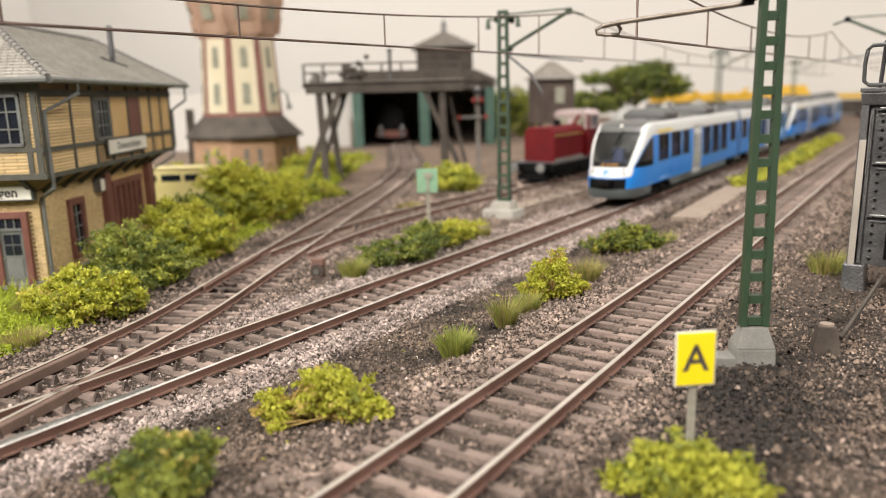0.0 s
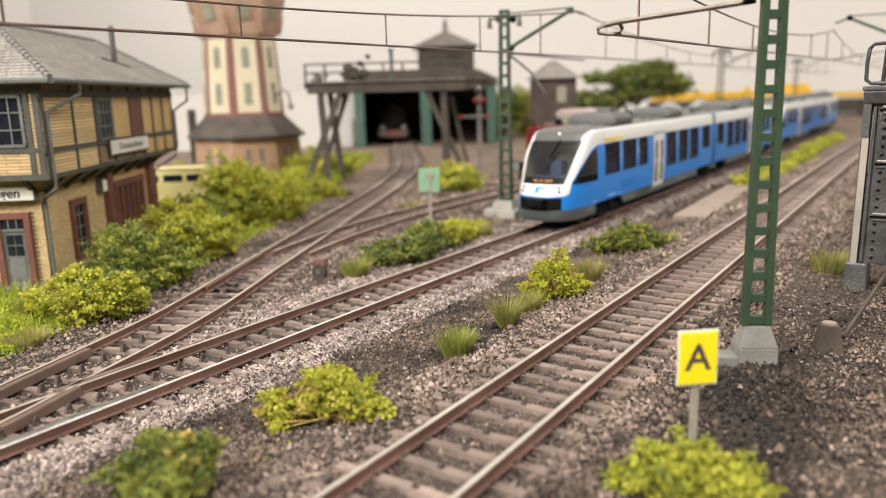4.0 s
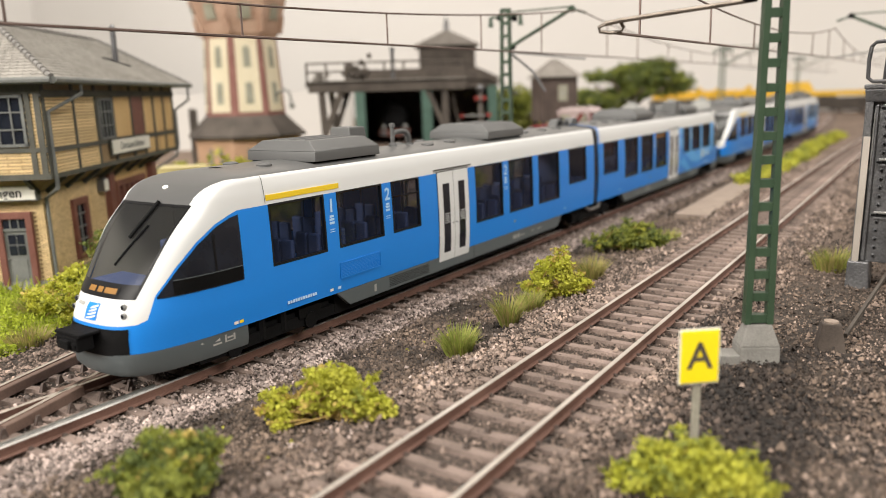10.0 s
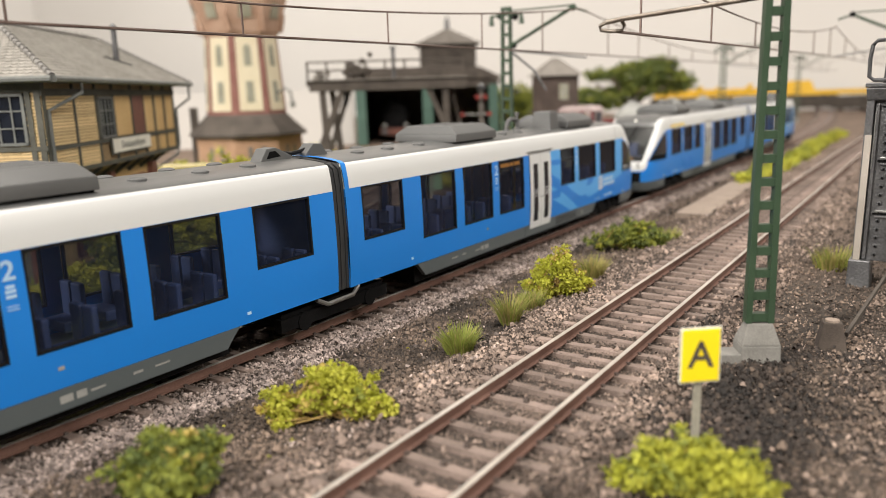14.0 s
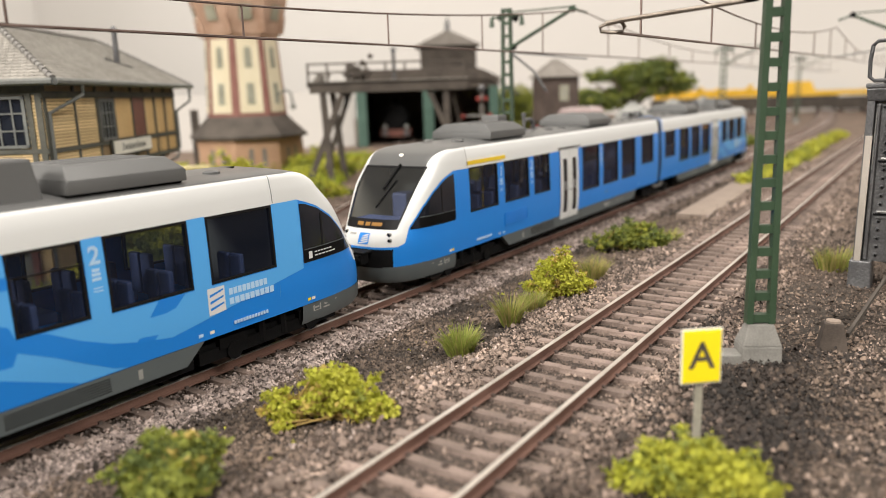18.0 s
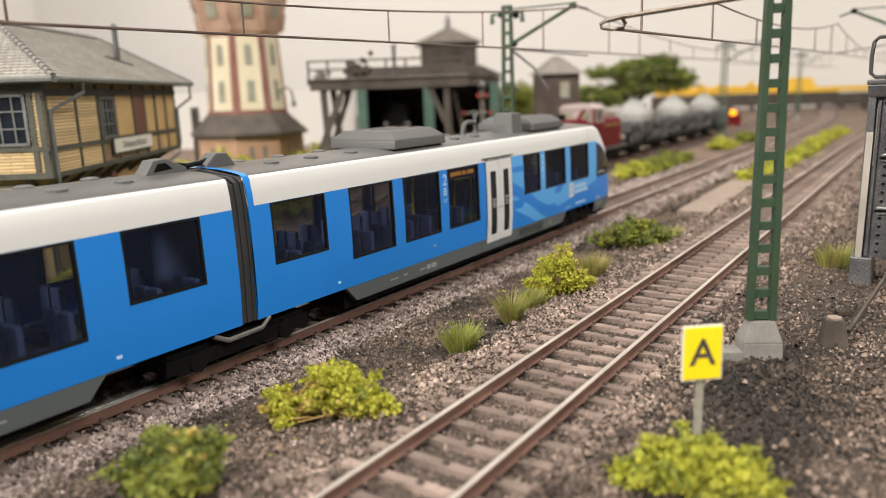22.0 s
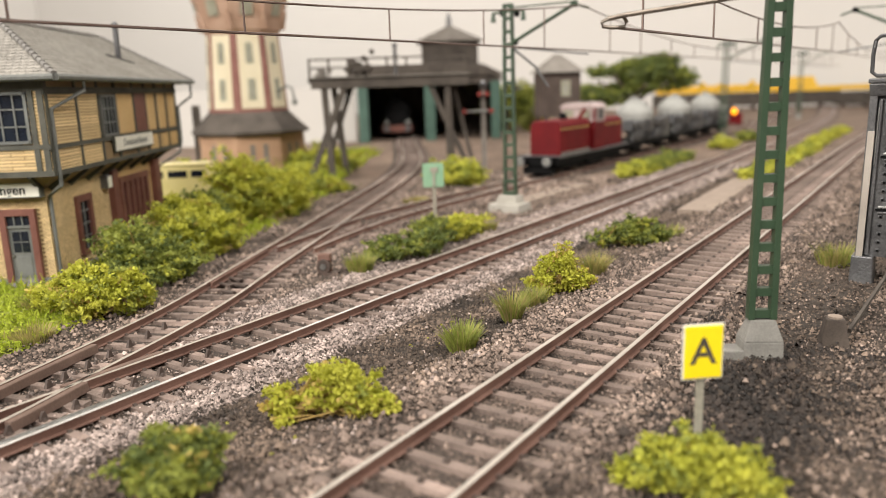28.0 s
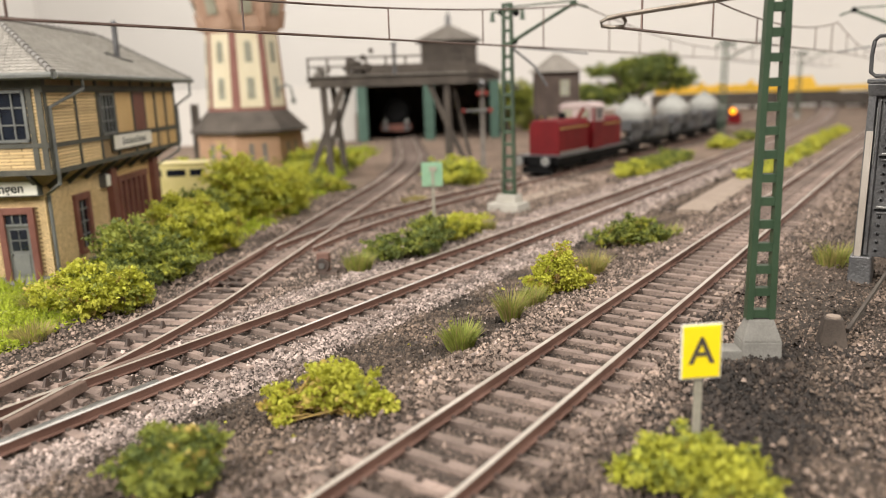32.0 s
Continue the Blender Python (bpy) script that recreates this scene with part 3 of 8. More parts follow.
def short_rail(name, line, by, y0, y1, z, parent=None, mat="railtop"):
    """A length of check or wing rail beside a running rail."""
    l = offset(line, by)
    l = l[(l[:, 1] >= y0) & (l[:, 1] <= y1)]
    if name != "point_blade":
        return part(name, sweep(l, z, [(-0.10, -0.21), (0.10, -0.21), (0.085, -0.02), (0.07, 0.0), (-0.07, 0.0), (-0.085, -0.02)]), M["blockrail"], parent)
    r = part(name, sweep(l, z, WEB), M["rust"], parent)
    part("rail_head", sweep(l, z, HEAD), M[mat], r)
    return r


turnout = thing("turnout_fittings", Matrix(), "rusty check rails and wing rails of the turnout", "turnout")
short_rail("check_rail", LINE_A, -0.825 + 0.19, 5.8, 10.2, ZB, turnout)
part("check_rail", sweep((lambda l: l[(l[:, 1] >= 4.6) & (l[:, 1] <= 9.3)])(offset(LINE_B, 0.825 - 0.17)), ZB, [(-0.07, -0.21), (0.07, -0.21), (0.07, -0.02), (0.055, 0.0), (-0.055, 0.0), (-0.07, -0.02)]), M["silver"], turnout, "bare metal check rail")
short_rail("wing_rail", LINE_A, 0.825 + 0.17, 6.2, 8.5, ZB, turnout)
short_rail("wing_rail", LINE_B, -0.825 - 0.16, 8.0, 10.6, ZB, turnout)
short_rail("point_blade", LINE_A, -0.825 + 0.16, 15.5, 20.5, ZB, turnout, "rust")
short_rail("point_blade", LINE_A2, 0.825 - 0.18, 22.0, 26.5, ZB, turnout, "rust")
for x_, y_ in ((-13.9, 16.2), (-14.2, 16.9), (-14.5, 17.6), (-13.1, 15.6), (-13.4, 16.4), (-13.7, 17.3)):
    part("slide_plate", Geo().box(x_ - 0.34, x_ + 0.34, y_ - 0.1, y_ + 0.1, ZB - 0.25, ZB - 0.16), M["chair"], turnout, bevel=0.02)
STUD = Geo().frustum((-0.045, 0.045, -0.09, 0.09), (-0.03, 0.03, -0.015, 0.04), 0.0, 0.19).mesh("contact_stud")
STUD.materials.append(M["chair"])
for k in range(11):
    part("contact_stud", STUD, None, turnout, m=P(-8.5 - 0.012 * k, 4.3 + 0.69 * k, ZB - 0.215, 4 * (k % 3 - 1)))
    if k > 3:
        q = LINE_A[int(np.argmin(np.abs(LINE_A[:, 1] - 5.2 - 0.69 * k)))]
        part("contact_stud", STUD, None, turnout, m=P(q[0], q[1], ZB - 0.215, 14))
track(LINE_C, 0.0, "straight track with worn bright rails on brown sleepers", (-2, 75))
track(LINE_B, ZB, "straight main track with rusty brown rails and sleepers", (-2, 60), top="railsilver")
track(LINE_A[LINE_A[:, 1] > 3.0], ZB, "rusty turnout track curving away towards the engine shed", (3, 46))
track(LINE_A2[LINE_A2[:, 1] > 21.0], ZB, "rusty siding track branching off the turnout", (21.0, 46))

# ---- railcar: local y runs from the leading nose to the rear, z from the rail top ----
MID = 12.64
ENDS = (12.52, 12.28)
NOSE_Z = [0.95, 1.3, 1.6, 1.85, 2.05, 2.5, 2.9, 3.4, 3.82, 4.0, 4.17, 4.28, 4.36, 4.44]
NOSE_U = [-10.88, -10.86, -10.79, -10.69, -10.53, -10.19, -9.87, -9.41, -8.98, -8.84, -8.58, -8.2, -7.85, -7.4]
WALL_Z = [0.5, 0.95, 1.5, 2.4, 3.2, 3.62, 3.9, 4.2, 4.27, 4.32, 4.37, 4.41, 4.44]
WALL_X = [1.48, 1.54, 1.58, 1.58, 1.555, 1.53, 1.505, 1.45, 1.41, 1.30, 1.02, 0.62, 0.0]
U_END = -7.12
_s = np.unique(np.concatenate([np.sin(np.linspace(0, math.pi / 2, 300)), 1 - np.geomspace(1e-7, 0.3, 300)]))


def plan(power, a, b):
    """Plan of the nose: sideways share against forward share."""
    q = (1 - _s ** power) ** (1 / power) * (1 - a * _s ** 2)
    return q, _s * (1 - b * q ** 2)


PLAN_Q, PLAN_S = plan(4.5, 0.08, 0.07)
FLAT_Q, FLAT_S = plan(9.0, 0.05, 0.02)


def wall_x(z):
    return float(np.interp(z, WALL_Z, WALL_X))


def tip(z):
    return float(np.interp(z, NOSE_Z, NOSE_U))


def nose_u(x, z):
    """Where the nose surface lies at a sideways place and height; blunter in plan towards the roof."""
    q = min(1.0, abs(x) / max(wall_x(z), 1e-4))
    w = float(np.interp(z, [1.9, 3.3], [0.0, 1.0]))
    s = (1 - w) * float(np.interp(q, PLAN_Q[::-1], PLAN_S[::-1])) + w * float(np.interp(q, FLAT_Q[::-1], FLAT_S[::-1]))
    return U_END - (U_END - tip(z)) * s


def nose_x(u, z):
    """The half width of the nose at a length and height."""
    lo, hi = 0.0, wall_x(z)
    for _ in range(24):
        mid = (lo + hi) / 2
        lo, hi = (mid, hi) if nose_u(mid, z) < u else (lo, mid)
    return (lo + hi) / 2


def livery():
    """Blue sides, white band and pillar, grey roof, split by clean paint lines."""
    m = surface("railcar_livery", (0.011, 0.205, 0.68), (0.013, 0.215, 0.70), 4.0, 0.34, grain=0.008, bump=0.02)
    t = m.node_tree
    b = t.nodes["Principled BSDF"]
    blue = b.inputs["Base Color"].links[0].from_socket
    co = t.nodes.new("ShaderNodeTexCoord")
    sep = t.nodes.new("ShaderNodeSeparateXYZ")
    t.links.new(co.outputs["Object"], sep.inputs[0])

    def math_node(op, a, c):
        n = t.nodes.new("ShaderNodeMath")
        n.operation = op
        for s, k in zip((a, c), (0, 1)):
            if s is None:
                continue
            if isinstance(s, (int, float)):
                n.inputs[k].default_value = s
            else:
                t.links.new(s, n.inputs[k])
        return n.outputs[0]

    x = math_node("ABSOLUTE", sep.outputs[0], None)
    v = math_node("ABSOLUTE", math_node("SUBTRACT", sep.outputs[1], MID * K), None)
    z = sep.outputs[2]
    # distance from the middle, 20 to 25 cm, mapped to 0..1 for the paint line
    s = math_node("DIVIDE", math_node("SUBTRACT", v, 0.1971), 0.05)
    ramp = t.nodes.new("ShaderNodeValToRGB")
    ramp.color_ramp.interpolation = "LINEAR"
    line = [(0.0, 3.605), (0.176, 3.605), (0.226, 3.53), (0.306, 3.38), (0.406, 3.07), (0.496, 2.66), (0.592, 2.10), (0.636, 1.64), (0.676, 1.56), (1.0, 1.51)]
    els = ramp.color_ramp.elements
    while len(els) < len(line):
        els.new(0.5)
    for e, (p, q) in zip(els, line):
        e.position, e.color = p, (q / 5, q / 5, q / 5, 1)
    t.links.new(s, ramp.inputs[0])
    zl = math_node("MULTIPLY", ramp.outputs[0], 5 * K)
    is_white = math_node("GREATER_THAN", z, zl)
    r2 = t.nodes.new("ShaderNodeValToRGB")
    r2.color_ramp.interpolation = "LINEAR"
    for e, (p, q) in zip(r2.color_ramp.elements, [(0.12, 1.38), (0.46, 1.06)]):
        e.position, e.color = p, (q / 2, q / 2, q / 2, 1)
    t.links.new(s, r2.inputs[0])
    is_roof = math_node("MULTIPLY", math_node("LESS_THAN", x, math_node("MULTIPLY", r2.outputs[0], 2 * K)), math_node("GREATER_THAN", z, 0.0372))

    def mix(a, colour, f):
        n = t.nodes.new("ShaderNodeMix")
        n.data_type = "RGBA"
        t.links.new(f, n.inputs[0])
        t.links.new(a, n.inputs[6])
        n.inputs[7].default_value = (*colour, 1)
        return n.outputs[2]

    c = mix(blue, (0.655, 0.665, 0.665), is_white)
    c = mix(c, (0.094, 0.095, 0.095), is_roof)
    c = mix(c, (0.085, 0.10, 0.105), math_node("LESS_THAN", z, 0.0093))
    t.links.new(c, b.inputs["Base Color"])
    return m


M["livery"] = livery()
WINDOWS = [(-7.05, -5.15, 2.13, 3.61), (-4.68, -2.78, 2.13, 3.61), (-2.36, -0.98, 2.13, 3.61), (2.24, 4.13, 1.69, 3.60), (4.59, 6.48, 1.69, 3.60), (6.96, 8.86, 1.69, 3.60), (9.78, 11.64, 2.13, 3.60)]
DOOR = (-0.02, 1.76, 0.78, 3.62)


def build_railcar(m):
    car = thing("railcar", m, "blue and white two-section diesel railcar with grey roof", "train", "coupled railcars")

    def flip(g, half):
        if half:
            g.v = [(-x, 2 * MID - y, z) for x, y, z in g.v]
        return g

    for half in (0, 1):
        END = ENDS[half]
        # shell with real window openings
        g = Geo()
        us = sorted({U_END, END, *[w for q in WINDOWS for w in q[:2]], *DOOR[:2]} | set(np.arange(-6, 12.1, 1.0)))
        zs = sorted({0.95, 1.69, 2.13, 3.60, 3.61, 3.9, 4.2, 4.27, 4.32, 4.37, 4.41, 1.3, 2.6, 3.1})
        for s in (-1, 1):
            idx = {}
            for i, u in enumerate(us):
                for j, z in enumerate(zs):
                    idx[i, j] = len(g.v)
                    g.v.append((s * wall_x(z), u, z))
            for i in range(len(us) - 1):
                for j in range(len(zs) - 1):
                    uc, zc = (us[i] + us[i + 1]) / 2, (zs[j] + zs[j + 1]) / 2
                    if us[i + 1] - us[i] < 1e-6 or any(a < uc < b and c < zc < d for a, b, c, d in WINDOWS):
                        continue
                    g.f.append((idx[i, j], idx[i + 1, j], idx[i + 1, j + 1], idx[i, j + 1]))
        g.add([(-0.62, U_END, 4.41), (0.62, U_END, 4.41), (0.62, END, 4.41), (-0.62, END, 4.41), (0, U_END, 4.44), (0, END, 4.44)], [(0, 4, 5, 3), (4, 1, 2, 5)])
        g.add([(-1.54, END, 0.95), (1.54, END, 0.95), (1.53, END, 3.62), (1.41, END, 4.27), (0, END, 4.44), (-1.41, END, 4.27), (-1.53, END, 3.62)], [(0, 1, 2, 3, 4, 5, 6)])
        # rounded nose with the windscreen left open
        rows = sorted(set([0.95, 1.1, 1.3, 1.5, 1.6, 1.72, 1.85, 1.95] + list(np.linspace(2.05, 3.82, 10)) + [3.9, 3.98, 4.06, 4.14, 4.2, 4.24, 4.27, 4.295, 4.32, 4.345, 4.37, 4.39, 4.41, 4.425, 4.44]))
        q0 = 0.70
        sc = lambda z: float(np.interp(z, [2.05, 2.95, 3.82], [0.62, 0.72, 0.80]))
        bend = lambda c, z: math.copysign(abs(c) * sc(z) / q0 if abs(c) <= q0 else sc(z) + (abs(c) - q0) * (1 - sc(z)) / (1 - q0), c)
        cols = sorted(set([0, 0.15, 0.3, 0.45, 0.56, 0.64, q0, 0.74, 0.79, 0.85, 0.9, 0.94, 0.97, 0.988, 0.997, 1.0]))
        cols = [-c for c in cols[:0:-1]] + cols
        ix = {}
        for j, z in enumerate(rows):
            for i, c in enumerate(cols):
                x = bend(c, z) * wall_x(z)
                ix[i, j] = len(g.v)
                g.v.append((x, nose_u(x, z), z))
        glass = Geo()
        for j in range(len(rows) - 1):
            for i in range(len(cols) - 1):
                cc, zc = abs(cols[i] + cols[i + 1]) / 2, (rows[j] + rows[j + 1]) / 2
                q = (ix[i, j], ix[i + 1, j], ix[i + 1, j + 1], ix[i, j + 1])
                if cc < q0 and 2.05 < zc < 3.82:
                    glass.add([(g.v[k][0], g.v[k][1] + 0.012, g.v[k][2]) for k in q], [(0, 1, 2, 3)])
                else:
                    g.f.append(q)
        body = part("body", flip(g, half), M["livery"], car, smooth=True)
        gl = glass.mesh("windscreen", smooth=True)
        # dark surround inside the screen's lower edge and a display
        part("windscreen", flip(glass, half).mesh("windscreen", smooth=True), M["glass_cab"], body, "tinted curved windscreen").visible_shadow = False
        bpy.data.meshes.remove(gl)

        def front(name, x0, x1, z0, z1, out, mat, parent, label="", nx=8, nz=4):
            h = Geo()
            xs, zz = np.linspace(x0, x1, nx + 1), np.linspace(z0, z1, nz + 1)
            h.add([(x, nose_u(x, z) - out, z) for z in zz for x in xs], [(j * (nx + 1) + i, j * (nx + 1) + i + 1, (j + 1) * (nx + 1) + i + 1, (j + 1) * (nx + 1) + i) for j in range(nz) for i in range(nx)])
            return part(name, flip(h, half), mat, parent, label, smooth=True)

        front("screen_border", -0.97, 0.97, 2.06, 2.33, 0.006, M["gasket"], body, nx=20)
        front("screen_border", -1.18, 1.18, 3.78, 3.83, 0.006, M["gasket"], body, nx=20)
        for s in (-1, 1):
            h = Geo()
            zz = np.linspace(2.06, 3.82, 11)
            h.add([(s * (sc(z) * wall_x(z) - e), nose_u(sc(z) * wall_x(z) - e, z) - 0.008, z) for z in zz for e in (0.0, 0.05)], [(2 * i, 2 * i + 1, 2 * i + 3, 2 * i + 2) for i in range(10)])
            part("screen_border", flip(h, half), M["gasket"], body, smooth=True)
        if half == 0:
            front("destination_display", -0.5, 0.56, 2.10, 2.28, 0.02, M["gasket"], body, "amber destination display")
            for k, (a, b) in enumerate([(-0.44, -0.20), (-0.12, 0.06), (0.12, 0.5)]):
                front("display_text", a, b, 2.145, 2.245, 0.03, M["led"], body, "unreadable amber letters")
        front("coupler_recess", -1.0, 1.0, 0.94, 1.49, 0.02, M["black"], body, "black coupler opening", 28, 8)
        front("logo", -0.2, 0.2, 1.62, 1.95, 0.014, M["train_blue"], body, "blue square emblem")
        for k in range(4):
            x0, z0 = -0.15 + 0.03 * k, 1.66 + 0.065 * k
            h = Geo().add([(x, nose_u(x, z) - 0.02, z) for x, z in ((x0, z0), (0.0, z0 + 0.03), (0.17, z0 + 0.075), (0.17, z0 + 0.04), (0.02, z0 - 0.005), (x0 + 0.02, z0 - 0.02))], [(0, 1, 4, 5), (1, 2, 3, 4)])
            part("logo_stroke", flip(h, half), M["train_white"], body)
        front("unit_label", -0.62, -0.34, 1.87, 1.93, 0.014, M["silo"], body, "small grey unit label")
        for s in (-1, 1):
            for x, z, r in ((0.82, 1.91, 0.07), (0.87, 1.75, 0.062)):
                h = Geo().cyl((s * x, nose_u(x, z) - 0.03, z), (s * x, nose_u(x, z) + 0.05, z), r, r, 12)
                hl = part("headlight", flip(h, half), M["silver"], body, "chrome ringed headlight")
                h = Geo().cyl((s * x, nose_u(x, z) - 0.04, z), (s * x, nose_u(x, z) + 0.0, z), r * 0.7, r * 0.7, 10)
                part("lens", flip(h, half), M["glass_dark"], hl)
        h = Geo().ball((0, nose_u(0, 4.13) + 0.02, 4.13), 0.075, 10, 0.6)
        part("top_lamp", flip(h, half), M["headlamp"], body, "white marker lamp")
        # wiper
        h = Geo()
        h.tube([(0.22 - 0.03 * k, nose_u(0.2, 3.88 - 0.12 * k) - 0.06, 3.88 - 0.12 * k) for k in range(7)], 0.042, 6)
        h.tube([(0.36 - 0.055 * k, nose_u(0.2, 3.42 - 0.13 * k) - 0.03, 3.42 - 0.13 * k) for k in range(7)], 0.026, 6)
        part("wiper", flip(h, half), M["black"], body)
        # grey apron under the nose
        h = Geo()
        n = 18
        ring = []
        for z, k in ((0.44, 0.95), (0.6, 0.99), (0.96, 1.0)):
            for i in range(n + 1):
                a = math.pi * i / n
                x = -math.cos(a)
                ring.append((x * 1.5 * k, -7.9 - 2.99 * k * float(np.interp(abs(x), PLAN_Q[::-1], PLAN_S[::-1])) + (1 - k) * 0.4, z))
        h.add(ring, [(r * (n + 1) + i, r * (n + 1) + i + 1, (r + 1) * (n + 1) + i + 1, (r + 1) * (n + 1) + i) for r in range(2) for i in range(n)])
        for s in (-1, 1):
            h.add([(s * 1.42, -8.8, 0.44), (s * 1.5, -7.9, 0.96), (s * 1.42, -8.6, 0.44), (s * 1.5, -8.0, 0.96)], [(0, 1, 3, 2)])
        part("apron", flip(h, half), M["skirt_grey"], car, "grey lower apron", smooth=True)
        # coupler
        h = Geo().box(-0.16, 0.16, -11.0, -10.2, 1.0, 1.3).box(-0.42, 0.34, -11.32, -10.95, 1.1, 1.40).box(-0.5, 0.4, -11.3, -10.6, 1.40, 1.47).box(-0.2, 0.12, -11.4, -11.2, 1.14, 1.34)
        h.cyl((-0.3, -11.36, 1.24), (-0.3, -11.2, 1.24), 0.07, 0.07, 8).cyl((0.24, -11.36, 1.24), (0.24, -11.2, 1.24), 0.07, 0.07, 8)
        part("coupler", flip(h, half), M["black"], car, "black automatic coupler", bevel=0.03)
        # cab side windows
        for s in (-1, 1):
            h = Geo()
            n = 26
            top = lambda u: np.interp(u, [-10.03, -9.55, -9.1, -8.6, -8.2, -7.96], [2.06, 2.60, 3.01, 3.32, 3.47, 3.51])
            uu = np.linspace(-10.02, -7.96, n)
            mm = 9
            h.add([(s * (nose_x(u, 2.03 + (top(u) - 2.03) * q / (mm - 1)) + 0.014), u, 2.03 + (top(u) - 2.03) * q / (mm - 1)) for q in range(mm) for u in uu], [(q * n + i, q * n + i + 1, (q + 1) * n + i + 1, (q + 1) * n + i) for q in range(mm - 1) for i in range(n - 1)])
            cw = part("cab_window", flip(h, half), M["glass_dark"], body, "dark sloping cab side window", smooth=True)
            h = Geo()
            h.add([(s * (nose_x(u, z) + 0.02), u, z) for z in (2.05, 2.34) for u in np.linspace(-9.7, -7.99, 8)], [(i, i + 1, 9 + i, 8 + i) for i in range(7)])
            part("label_strip", flip(h, half), M["black"], cw, "black strip along the window foot")
            h = Geo()
            h.add([(s * (nose_x(u, z) + 0.024), u, z) for z in (2.35, 2.37) for u in np.linspace(-9.68, -7.99, 8)], [(i, i + 1, 9 + i, 8 + i) for i in range(7)])
            part("glazing_bar", flip(h, half), M["skirt_grey"], cw)
            h = Geo()
            h.add([(s * (nose_x(u, z) + 0.022), u, z) for z in (2.37, 2.7, 3.0, 3.18) for u in (-8.72, -8.66)], [(2 * i, 2 * i + 1, 2 * i + 3, 2 * i + 2) for i in range(3)])
            part("glazing_bar", flip(h, half), M["gasket"], cw)
            if half == 1:
                h = Geo()
                for zz, p, q in ((2.23, -8.36, -9.05), (2.14, -8.36, -9.2)):
                    for k in range(6):
                        u0, u1 = p + (q - p) * k / 6, p + (q - p) * (k + 0.8) / 6
                        h.add([(s * (nose_x(u, z) + 0.028), u, z) for z in (zz, zz + 0.035) for u in (u0, u1)], [(0, 1, 3, 2)])
                h.add([(s * (nose_x(u, z) + 0.028), u, z) for z in (2.11, 2.29) for u in (-8.14, -8.27)], [(0, 1, 3, 2)])
                part("label", flip(h, half), M["train_white"], cw, "white unreadable label lines")
        # windows: gasket frame, pane
        for s in (-1, 1):
            for a, b, c, d in WINDOWS:
                h = Geo()
                w = 0.055
                for a2, b2, c2, d2 in ((a, b, c, c + w), (a, b, d - w, d), (a, a + w, c + w, d - w), (b - w, b, c + w, d - w)):
                    h.add([(s * (wall_x(z) - e), u, z) for e in (-0.006, 0.09) for u, z in ((a2, c2), (b2, c2), (b2, d2), (a2, d2))], [(0, 1, 2, 3), (7, 6, 5, 4), (0, 1, 5, 4), (1, 2, 6, 5), (2, 3, 7, 6), (3, 0, 4, 7)])
                fr = part("window", flip(h, half), M["gasket"], body, "dark window with a black gasket")
                h = Geo().add([(s * (wall_x(z) - 0.03), u, z) for u, z in ((a, c), (b, c), (b, d), (a, d))], [(0, 1, 2, 3)])
                part("pane", flip(h, half), M["glass"], fr).visible_shadow = False
                if b - a < 1.5:
                    h = Geo().box(*sorted((s * 1.53, s * 1.57)), a, b, 3.15, 3.18)
                    part("vent_bar", flip(h, half), M["gasket"], fr)
            # doors
            a, b, c, d = DOOR
            h = Geo()
            h.add([(s * (wall_x(z) + 0.01), u, z) for z in (c - 0.02, 0.95, 1.5, 2.4, 3.2, d + 0.03) for u in (a - 0.03, b + 0.03)], [(2 * q, 2 * q + 1, 2 * q + 3, 2 * q + 2) for q in range(5)])
            part("door_seal", flip(h, half), M["gasket"], body)
            for k in (0, 1):
                u0, u1 = (a, (a + b) / 2 - 0.012) if k == 0 else ((a + b) / 2 + 0.012, b)
                h = Geo()
                zd = [c, 0.95, 1.5, 2.4, 3.2, d]
                for e in (0.022, -0.05):
                    h.v += [(s * (wall_x(z) + e), u, z) for z in zd for u in (u0, u1)]
                nz = len(zd)
                for q in range(nz - 1):
                    i = 2 * q
                    h.f += [(i, i + 1, i + 3, i + 2), (i, i + 2, i + 2 + 2 * nz, i + 2 * nz), (i + 1, i + 3, i + 3 + 2 * nz, i + 1 + 2 * nz)]
                h.f += [(0, 1, 1 + 2 * nz, 2 * nz), (2 * nz - 2, 2 * nz - 1, 4 * nz - 1, 4 * nz - 2)]
                leaf = part("door_leaf", flip(h, half), M["train_white"], body, "white plug door leaf")
                p0, p1 = u0 + 0.25, u1 - 0.25
                h = Geo().add([(s * (wall_x(z) + 0.03), u, z) for u, z in ((p0, 1.05), (p1, 1.05), (p0, 1.5), (p1, 1.5), (p0, 2.4), (p1, 2.4), (p0, 3.25), (p1, 3.25))], [(0, 1, 3, 2), (2, 3, 5, 4), (4, 5, 7, 6)])
                gl = part("door_glass", flip(h, half), M["glass_dark"], leaf, "narrow dark door window")
                h = Geo()
                for q in range(5):
                    h.box(*sorted((s * (wall_x(2.1) + 0.032), s * (wall_x(2.1) + 0.038))), p0 + 0.04, p1 - 0.04 - 0.05 * (q % 2), 2.0 + q * 0.07, 2.02 + q * 0.07)
                part("notice", flip(h, half), M["train_white"], gl, "tiny unreadable white lines")
            h = Geo().box(*sorted((s * 1.53, s * 1.562)), a - 0.18, b + 0.23, 3.69, 3.72)
            part("door_gutter", flip(h, half), M["gasket"], body)
